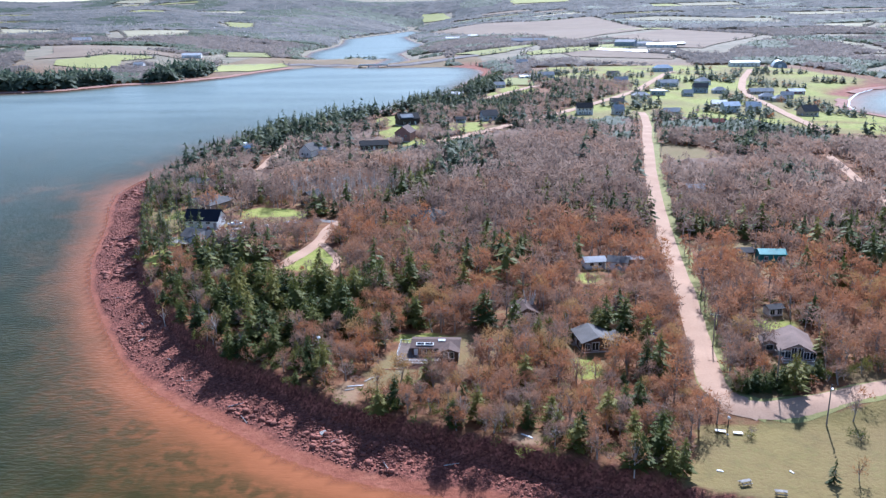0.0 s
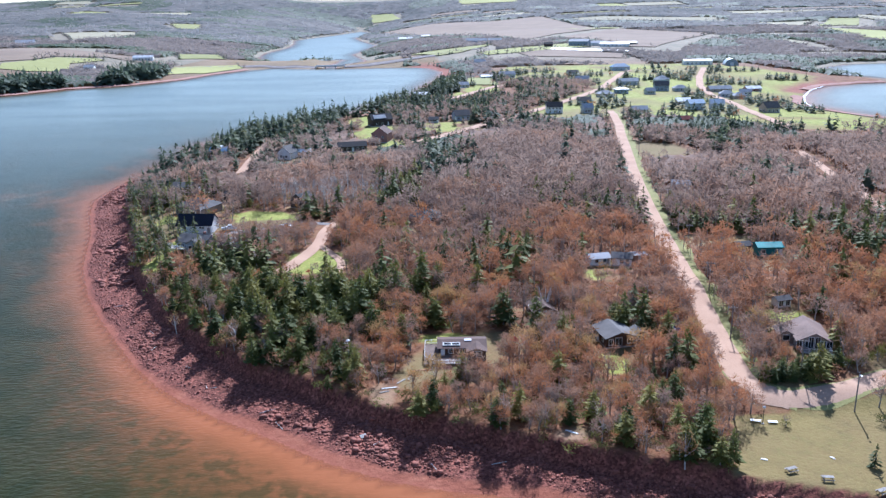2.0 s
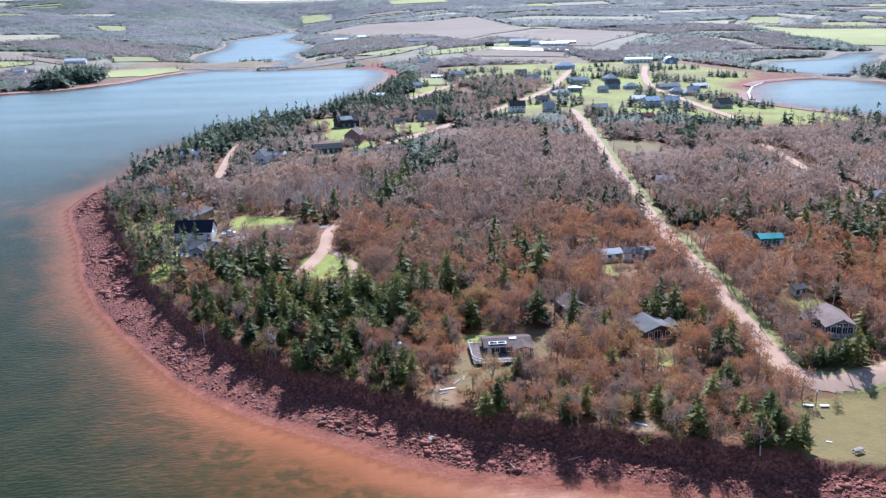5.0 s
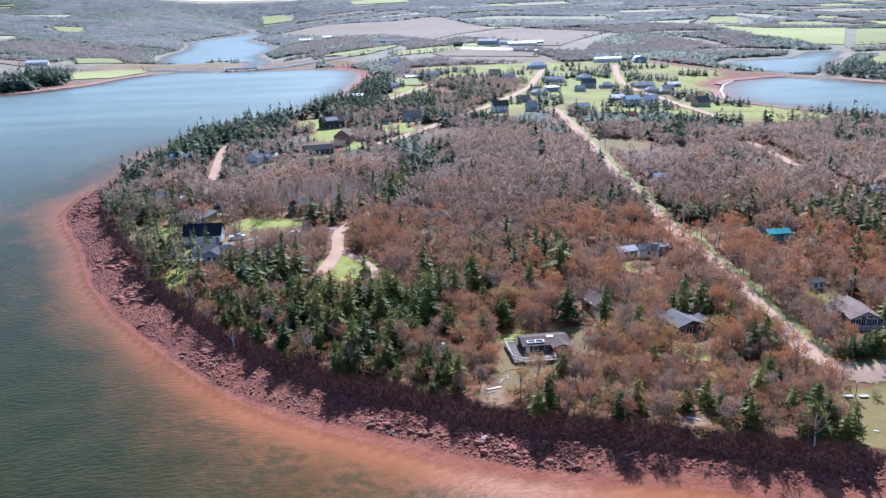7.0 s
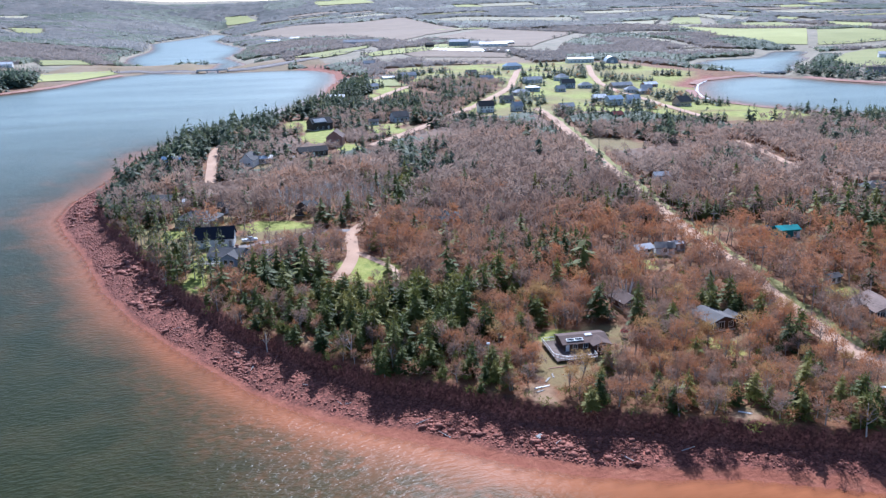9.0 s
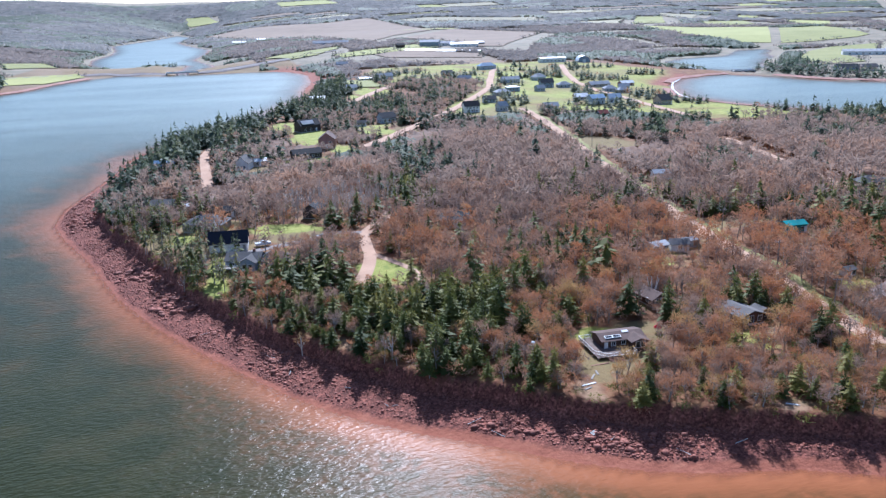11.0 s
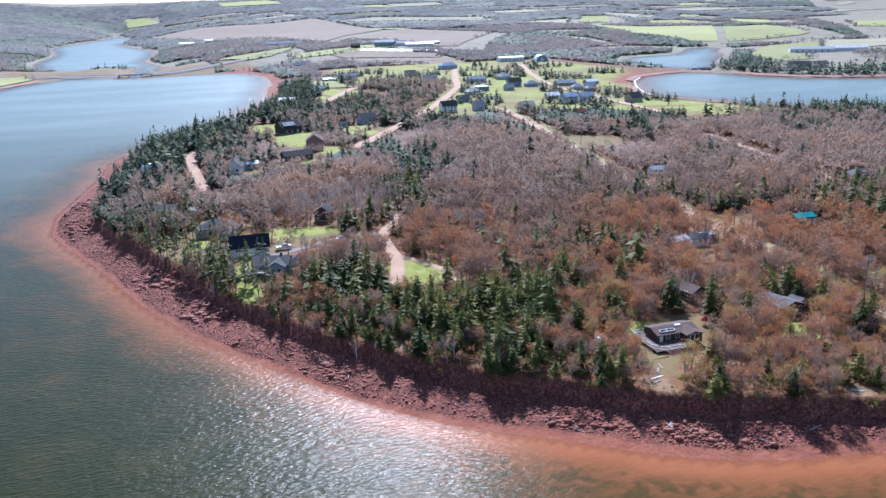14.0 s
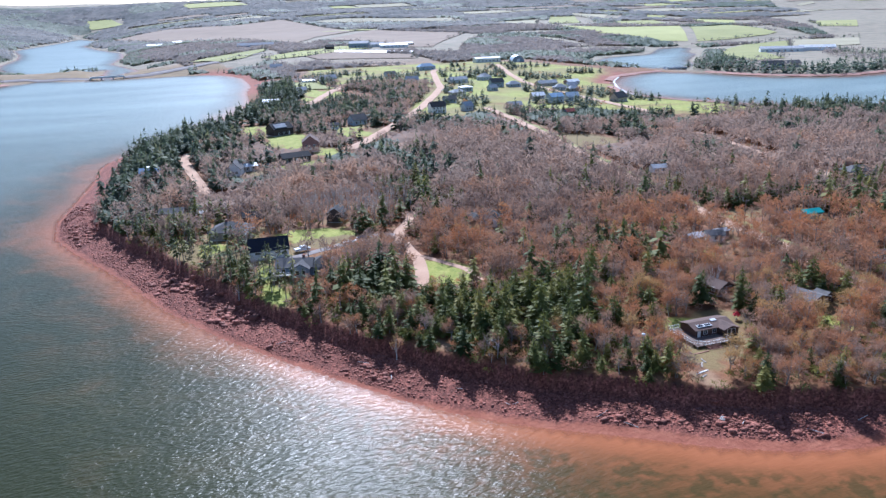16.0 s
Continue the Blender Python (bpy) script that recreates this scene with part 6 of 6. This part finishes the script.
pick = random.Random(12)

# ---- poles and wires ----
WOODPOLE = plain_mat("pole_wood", (0.13, 0.11, 0.10), (0.30, 0.27, 0.24), 0.3, 0.9, 0.4)
WIRE = plain_mat("wire_black", (0.02, 0.02, 0.02), (0.04, 0.04, 0.04), 0.5, 0.6)


def at_ground(x, y):
    return float(height(np.array([x]), np.array([y]))[0])


def utility_pole(x, y, tall=8.6, turn=0, lamp=False):
    base = tagged(new("utility_pole"), "weathered wooden utility pole with crossarm and insulators", "utility pole", "poles along the road")
    base.matrix_basis = pose(x, y, at_ground(x, y), 0, 0, turn)
    part("shaft", [frustum((0, 0, -0.5), (0, 0, tall), 0.16, 0.11, 8)], WOODPOLE, base)
    part("crossarm", [box(-1.1, 1.1, -0.06, 0.06, tall - 0.7, tall - 0.55)], WOODPOLE, base)
    for u in (-1.0, -0.35, 0.35, 1.0):
        part("insulator", [frustum((u, 0, tall - 0.55), (u, 0, tall - 0.35), 0.05, 0.04, 6)], TRIM, base)
    if lamp:
        part("lamp_arm", [frustum((0, 0, tall - 0.5), (-1.5, -0.3, tall - 0.1), 0.04, 0.03, 5)], METAL, base)
        part("lamp_head", [box(-1.95, -1.4, -0.45, -0.15, tall - 0.18, tall - 0.02)], METAL, base)
    return base


POLES = [(74, 137.5), (69.5, 150.5), (63.5, 172), (70, 202), (78, 240), (88.5, 290), (100, 345), (111, 400), (124, 462), (138, 522)]
for k, (x, y) in enumerate(POLES):
    utility_pole(x, y, 8.4, -20 if k else 60, k == 0)


def wire(a, b, sag):
    curve = bpy.data.curves.new("wire", "CURVE")
    curve.dimensions, curve.bevel_depth, curve.bevel_resolution = "3D", 0.018, 0
    sp = curve.splines.new("POLY")
    sp.points.add(11)
    for i, p in enumerate(sp.points):
        t = i / 11
        q = Vector(a).lerp(Vector(b), t)
        p.co = (q.x, q.y, q.z - 4 * sag * t * (1 - t), 1)
    curve.materials.append(WIRE)
    return tagged(new("power_line", curve), "thin black power line sagging between poles", "power line", "power lines")


for (ax, ay), (bx, by) in zip(POLES[:-1], POLES[1:]):
    for u in (-1.0, 1.0):
        wire((ax + u, ay, at_ground(ax, ay) + 8.1), (bx + u, by, at_ground(bx, by) + 8.1), 0.7)
for x, y in ((176, 283), (197, 318), (160, 255)):
    utility_pole(x, y, 9.5, 30)
wire((160, 255, at_ground(160, 255) + 9), (176, 283, at_ground(176, 283) + 9), 0.6)
wire((176, 283, at_ground(176, 283) + 9), (197, 318, at_ground(197, 318) + 9), 0.6)

# ---- the park ----
lp = tagged(new("lamp_post"), "slim dark lamp post with white globe on the park lawn", "lamp post")
lp.matrix_basis = pose(54.2, 134.5, at_ground(54.2, 134.5))
part("post", [frustum((0, 0, -0.3), (0, 0, 3.2), 0.08, 0.06, 8)], WIRE, lp)
gv, gf = [], []
for i in range(7):
    for j in range(10):
        a, b = math.pi * i / 6, 2 * math.pi * j / 10
        gv.append((0.30 * math.sin(a) * math.cos(b), 0.30 * math.sin(a) * math.sin(b), 3.45 + 0.30 * math.cos(a)))
for i in range(6):
    for j in range(10):
        gf.append((i * 10 + j, (i + 1) * 10 + j, (i + 1) * 10 + (j + 1) % 10, i * 10 + (j + 1) % 10))
part("globe", [(gv, gf)], TRIM, lp, "white glass globe")
part("base_plate", [box(-0.22, 0.22, -0.22, 0.22, -0.1, 0.12)], CONCRETE, lp)
for x, y, w, turn, label in ((53.2, 135.4, 1.9, -18, "low white notice board lying on the park lawn"), (56.2, 134.6, 1.7, -12, "small white sign slab on the park lawn")):
    sg = tagged(new("park_sign"), label, "sign")
    sg.matrix_basis = pose(x, y, at_ground(x, y) + 0.02, 0, 0, turn)
    part("board", [box(-w / 2, w / 2, -0.38, 0.38, 0.25, 0.33)], TRIM, sg)
    for u in (-w / 2 + 0.2, w / 2 - 0.2):
        part("foot", [box(u - 0.06, u + 0.06, -0.3, 0.3, -0.2, 0.25)], GREYWOOD, sg)


def picnic_table(x, y, turn):
    base = tagged(new("picnic_table"), "dark weathered wooden picnic table on dry grass", "picnic table", "picnic tables in the park")
    base.matrix_basis = pose(x, y, at_ground(x, y) + 0.02, 0, 0, turn)
    for k in range(5):
        part("top_board", [box(-0.95, 0.95, -0.36 + k * 0.15, -0.23 + k * 0.15, 0.72, 0.76)], GREYWOOD, base)
    for s in (-0.72, 0.52):
        part("bench", [box(-0.95, 0.95, s, s + 0.2, 0.43, 0.47)], GREYWOOD, base)
    for u in (-0.7, 0.7):
        part("brace", [box(u - 0.04, u + 0.04, -0.7, 0.7, 0.36, 0.43)], WOODPOLE, base)
        for s in (-1, 1):
            part("leg", [frustum((u, s * 0.65, 0), (u, s * 0.25, 0.72), 0.05, 0.05, 4)], WOODPOLE, base)


picnic_table(51.2, 117.2, 15)
picnic_table(55.8, 114.0, -10)
picnic_table(62.5, 109.5, 20)
pv = broadleaf(88, 6.0, 2.6, 14, 300, 0.7, 0.06)
tr = tree_thing("maple_tree", pv, BARK, TWIGS, "small bare maple standing alone on the lawn", "tree")
tr.matrix_basis = pose(79.5, 138.5, at_ground(79.5, 138.5))
copy_thing(tr, pose(58.5, 134.0, at_ground(58.5, 134.0), 0, 0, 70) @ Matrix.Scale(0.33, 4))
copy_thing(tr, pose(70.5, 118.0, at_ground(70.5, 118.0), 0, 0, 140) @ Matrix.Scale(0.75, 4))
sp = tree_thing("spruce_tree", conifer(89, 4.6, 1.1, 12, 9, 0.35), BARK, NEEDLES, "thin young spruce on the park lawn", "tree")
sp.matrix_basis = pose(66.0, 117.5, at_ground(66.0, 117.5))
ju = tree_thing("juniper_bush", broadleaf(90, 1.9, 2.0, 10, 260, 0.5, 0.07), BARK, NEEDLES, "low spreading dark juniper bush on the lawn", "bush")
ju.matrix_basis = pose(77.5, 132.0, at_ground(77.5, 132.0))
copy_thing(ju, pose(57.8, 133.0, at_ground(57.8, 133.0), 0, 0, 40) @ Matrix.Scale(0.6, 4))


for k in range(24):
    x = 61 + (k % 12) * 1.7 + pick.uniform(-0.6, 0.6)
    y = 148.2 + max(0, k % 12 - 3) * 0.62 + 2.0 * (k // 12) + pick.uniform(-0.5, 0.5)
    copy_thing(kinds[k % len(kinds)], pose(x, y, at_ground(x, y), 0, 0, k * 47) @ Matrix.Scale(pick.uniform(0.5, 0.8), 4))
for k in range(7):
    x, y = 82 + k * 2.3 + pick.uniform(-0.8, 0.8), 153.5 + k * 0.75 + pick.uniform(-0.8, 1.2)
    copy_thing(ju, pose(x, y, at_ground(x, y), 0, 0, k * 47) @ Matrix.Diagonal((0.8, 0.8, pick.uniform(1.0, 1.7), 1)))


# ---- vehicles ----
def paint(name, colour):
    m, n, l, p = node_mat(name)
    l.new(ramp(n, l, noise_tex(n, l, 0.6), [(0.3, tuple(c * 0.85 for c in colour)), (0.7, colour)]), p.inputs["Base Color"])
    p.inputs["Roughness"].default_value, p.inputs["Coat Weight"].default_value = 0.35, 0.6
    return m


def vehicle(label, x, y, turn, colour, pickup=True):
    base = tagged(new("pickup_truck" if pickup else "car"), label, "pickup truck" if pickup else "car")
    base.matrix_basis = pose(x, y, at_ground(x, y) + 0.25, 0, 0, turn)
    side = [(-2.6, 0.5), (-2.55, 1.05), (-0.7, 1.1), (-0.35, 1.75), (0.95, 1.75), (1.5, 1.15), (2.45, 1.0), (2.6, 0.55), (2.5, 0.35), (-2.5, 0.35)] if pickup else \
           [(-2.2, 0.45), (-2.15, 0.95), (-1.5, 1.45), (0.6, 1.45), (1.2, 0.98), (2.05, 0.85), (2.2, 0.5), (2.1, 0.3), (-2.1, 0.3)]
    n = len(side)
    v = [(a, s * 0.92 * (0.86 if b > 1.3 else 1), b) for s in (-1, 1) for a, b in side]
    f = [tuple(range(n))[::-1], tuple(range(n, 2 * n))] + [(i, (i + 1) % n, (i + 1) % n + n, i + n) for i in range(n)]
    part("body", [(v, [t[::-1] for t in f])], colour, base)
    part("side_window", [box(-0.25, 0.85, -0.87, 0.87, 1.2, 1.62)], GLASS, base)
    part("windscreen", [([(0.98, -0.74, 1.68), (0.98, 0.74, 1.68), (1.45, 0.80, 1.22), (1.45, -0.80, 1.22), (1.02, -0.74, 1.72), (1.02, 0.74, 1.72), (1.49, 0.8, 1.26), (1.49, -0.8, 1.26)], [(4, 7, 6, 5), (0, 1, 2, 3), (0, 4, 5, 1), (2, 6, 7, 3)])] if pickup else [box(0.55, 0.62, -0.7, 0.7, 1.0, 1.35)], GLASS, base)
    for u in (-1.6, 1.65):
        for s in (-0.92, 0.92):
            w = part("wheel", [frustum((u, s - 0.11, 0.32), (u, s + 0.11, 0.32), 0.36, 0.36, 14)], RUBBER, base)
            part("rim", [frustum((u, s - 0.13, 0.32), (u, s + 0.13, 0.32), 0.2, 0.2, 10)], METAL, w)
    for s in (-0.65, 0.65):
        part("headlight", [box(2.5, 2.63, s - 0.16, s + 0.16, 0.68, 0.86)] if pickup else [box(2.1, 2.23, s - 0.16, s + 0.16, 0.6, 0.76)], TRIM, base)
    return base


vehicle("white pickup truck parked on the paved drive", -71.6, 278.0, 8, paint("white_paint", (0.75, 0.76, 0.77)))
vehicle("black pickup truck parked beside the grey-roofed house", 46.8, 172.5, 60, paint("black_paint", (0.015, 0.016, 0.02)))
vehicle("silver car parked behind the bungalow", -85.5, 320.0, -20, paint("silver_paint", (0.5, 0.52, 0.55)), False)
vehicle("blue car parked beside the gravel road house", 51.5, 176.5, 95, paint("blue_paint", (0.03, 0.10, 0.45)), False)
vehicle("white car parked under bare trees beside the drive", -52.3, 279.0, 15, paint("chalk_paint", (0.72, 0.73, 0.74)), False)
vehicle("white car parked in the village", 205, 735, 20, paint("ivory_paint", (0.75, 0.74, 0.70)), False)
vehicle("white car parked on the road shoulder", 176, 708, 60, SIDING["white_boards"], False)

# ---- loose things on the bank and beach ----
CANVAS = plain_mat("red_canvas", (0.50, 0.02, 0.03), (0.70, 0.04, 0.05), 0.4, 0.7, 0.2)
um = tagged(new("garden_umbrella"), "bright red folded garden umbrella standing on the lawn", "umbrella")
um.matrix_basis = pose(12.6, 173.0, at_ground(12.6, 173.0))
part("pole", [frustum((0, 0, -0.1), (0, 0, 2.3), 0.03, 0.03, 6)], METAL, um)
cone = [(0, 0, 2.25)] + [((0.95 + 0.08 * (i % 2)) * math.cos(i * math.pi / 8), (0.95 + 0.08 * (i % 2)) * math.sin(i * math.pi / 8), 1.35 - 0.35 * (i % 2)) for i in range(16)]
part("canopy", [(cone, [(0, i + 1, (i + 1) % 16 + 1) for i in range(16)])], CANVAS, um)
part("foot", [frustum((0, 0, 0), (0, 0, 0.12), 0.3, 0.3, 10)], CONCRETE, um)
ca = tagged(new("canoe"), "red canoe lying among pines on the point", "canoe")
ca.matrix_basis = pose(-112.5, 356.0, at_ground(-112.5, 356.0) + 0.1, 0, 0, 30)
hull = []
for i in range(9):
    u = i / 4 - 1
    w = 0.5 * (1 - u * u) ** 0.6 + 0.02
    hull += [(u * 2.4, -w, 0.45 + 0.25 * u * u), (u * 2.4, -w * 0.7, 0.08 + 0.2 * u ** 4), (u * 2.4, w * 0.7, 0.08 + 0.2 * u ** 4), (u * 2.4, w, 0.45 + 0.25 * u * u)]
part("hull", [(hull, [(i * 4 + j, i * 4 + 4 + j, i * 4 + 5 + j, i * 4 + 1 + j) for i in range(8) for j in range(3)])], CANVAS, ca)
part("thwart", [box(-0.1, 0.1, -0.45, 0.45, 0.42, 0.46)], GREYWOOD, ca)
for x, y, long_, turn, mat, label in ((-16.5, 151.5, 3.4, 8, TRIM, "white painted plank lying on bare earth"), (-14.0, 154.5, 2.6, 50, GREYWOOD, "grey plank lying on bare earth"),
                                      (-12.2, 156.2, 2.2, 78, GREYWOOD, "grey plank lying on bare earth"), (-17.5, 149.8, 2.0, 20, GREYWOOD, "short grey plank near the bank edge"),
                                      (-9.5, 160.0, 4.5, 2, REDWOOD, "reddish timber beam below the deck"), (16.5, 130.5, 2.6, -40, TRIM, "pale plank lying on bare slope"),
                                      (48.5, 121.5, 1.1, -25, TRIM, "small white board lying on the park lawn"), (60.5, 121.0, 0.9, -60, TRIM, "small white board lying on the park lawn"),
                                      (10.5, 190.5, 5.0, -4, GREYWOOD, "grey timber stack among bare trees")):
    pl = part("plank", [box(-long_ / 2, long_ / 2, -0.11, 0.11, 0.0, 0.10), box(-long_ / 2 + 0.1, long_ / 2 - 0.3, 0.14, 0.27, 0.0, 0.08)], mat, None)
    pl.matrix_basis = pose(x, y, at_ground(x, y) + 0.03, 0, 0, turn)
    tagged(pl, label, "plank")
pallet = tagged(new("pallet"), "bleached grey wooden pallet washed up on the rocks", "pallet")
pallet.matrix_basis = pose(-21.6, 139.3, at_ground(-21.6, 139.3) + 0.3, 6, -8, 25) @ Matrix.Diagonal((0.65, 0.65, 0.8, 1))
for k in range(6):
    part("slat", [box(-0.95, 0.95, -0.75 + k * 0.27, -0.57 + k * 0.27, 0.12, 0.17)], PALE_BARK, pallet)
for u in (-0.8, 0, 0.75):
    part("runner", [box(u, u + 0.1, -0.75, 0.78, 0.0, 0.12)], GREYWOOD, pallet)
pick = random.Random(12)
DRIFT = plain_mat("driftwood", (0.42, 0.39, 0.35), (0.66, 0.63, 0.58), 0.3, 0.9, 0.4)
for k in range(11):
    cx, cy = SEA[8 + k % 18]
    nx, ny = SEA[9 + k % 18]
    t, inn = pick.random(), pick.uniform(3, 10)
    x, y = cx + (nx - cx) * t, cy + (ny - cy) * t
    dx, dy = nx - cx, ny - cy
    ln = math.hypot(dx, dy)
    x, y = x + dy / ln * inn, y - dx / ln * inn
    long_ = pick.uniform(1.2, 3.6)
    lg = part("driftwood_log", [frustum((-long_ / 2, 0, 0.15), (long_ / 2, 0.1, 0.2), 0.08, 0.05, 6)], DRIFT, None)
    lg.matrix_basis = pose(x, y, at_ground(x, y) + 0.1, 0, pick.uniform(-8, 8), pick.uniform(0, 180))
    tagged(lg, "bleached driftwood log lying on the red beach", "log", "driftwood on the beach")
# a white-stemmed birch behind the cabin, and a yard lamp among the trees
stems = merge([frustum((0.25 * math.cos(k), 0.25 * math.sin(k), -0.3), (1.7 * math.cos(k * 1.3), 1.7 * math.sin(k * 1.3), 5.2 + 0.5 * (k % 3)), 0.17, 0.06, 6) for k in range(6)])
_, tops = broadleaf(97, 7.6, 2.0, 10, 120, 0.6, 0.045)
WHITE_BARK = plain_mat("white_bark", (0.55, 0.53, 0.49), (0.82, 0.80, 0.76), 0.2, 0.8, 0.3)
wb = tree_thing("birch_tree", (stems, tops), WHITE_BARK, TWIGS, "white-stemmed birch behind the small brown cabin", "tree")
wb.matrix_basis = pose(23.5, 193.5, at_ground(23.5, 193.5))
yl = tagged(new("yard_lamp"), "slim yard lamp with white dome above bare trees", "lamp")
yl.matrix_basis = pose(-25, 161, at_ground(-25, 161))
part("pole", [frustum((0, 0, -0.3), (0, 0, 6.9), 0.07, 0.05, 8)], METAL, yl)
part("dome", [frustum((0, 0, 6.85), (0, 0, 7.05), 0.42, 0.36, 12), frustum((0, 0, 7.05), (0, 0, 7.22), 0.36, 0.05, 12)], TRIM, yl, "white lamp dome")
part("bracket", [frustum((0, 0, 6.3), (-0.9, -0.3, 6.5), 0.04, 0.03, 6)], TRIM, yl)
# pale birches on the bank
bm_ = broadleaf(95, 7.0, 2.0, 12, 160, 0.7, 0.05)
bi = tree_thing("birch_tree", bm_, PALE_BARK, TWIGS, "pale-barked birch with several bare stems", "tree")
bi.matrix_basis = pose(-52, 178, at_ground(-52, 178))
for x, y in ((-44, 170), (-53, 180), (-70, 195), (5, 135), (22, 132), (28, 125), (33, 118), (83, 158), (88, 160), (12, 133), (-97, 252), (-90, 262), (-86, 248)):
    copy_thing(bi, pose(x, y, at_ground(x, y), 0, 0, x * 37 % 360) @ Matrix.Scale(pick.uniform(0.8, 1.15), 4))

# tall thin pines between the houses and the bank
def pine(seed):
    g2 = np.random.default_rng(seed)
    wood, needles = conifer(seed, 8.8, 1.7, 9, 8, 0.5)
    needles[0][:, 2] = needles[0][:, 2] * 0.72 + 2.6
    return frustum((0, 0, -0.4), (0.1, 0.1, 8.6), 0.15, 0.04, 5), needles


PINES = [tree_thing("pine_tree", pine(s), BARK, NEEDLES, "tall thin pine with sparse olive green boughs", "tree") for s in (201, 202, 203)]
for p_, (x, y) in zip(PINES, ((-97, 262), (-101, 288), (-93, 246))):
    p_.matrix_basis = pose(x, y, at_ground(x, y))
made = 0
while made < 90:
    x, y = pick.uniform(-122, -66), pick.uniform(232, 345)
    dd = float(shore(np.array([x]), np.array([y]))[0])
    if 15 < dd < 36 and min(math.hypot(x - a, y - b) / r for a, b, r in PLOTS) > 0.9:
        s = pick.uniform(0.75, 1.15)
        copy_thing(PINES[made % 3], pose(x, y, at_ground(x, y), 0, 0, pick.uniform(0, 360)) @ Matrix.Scale(s, 4))
        made += 1
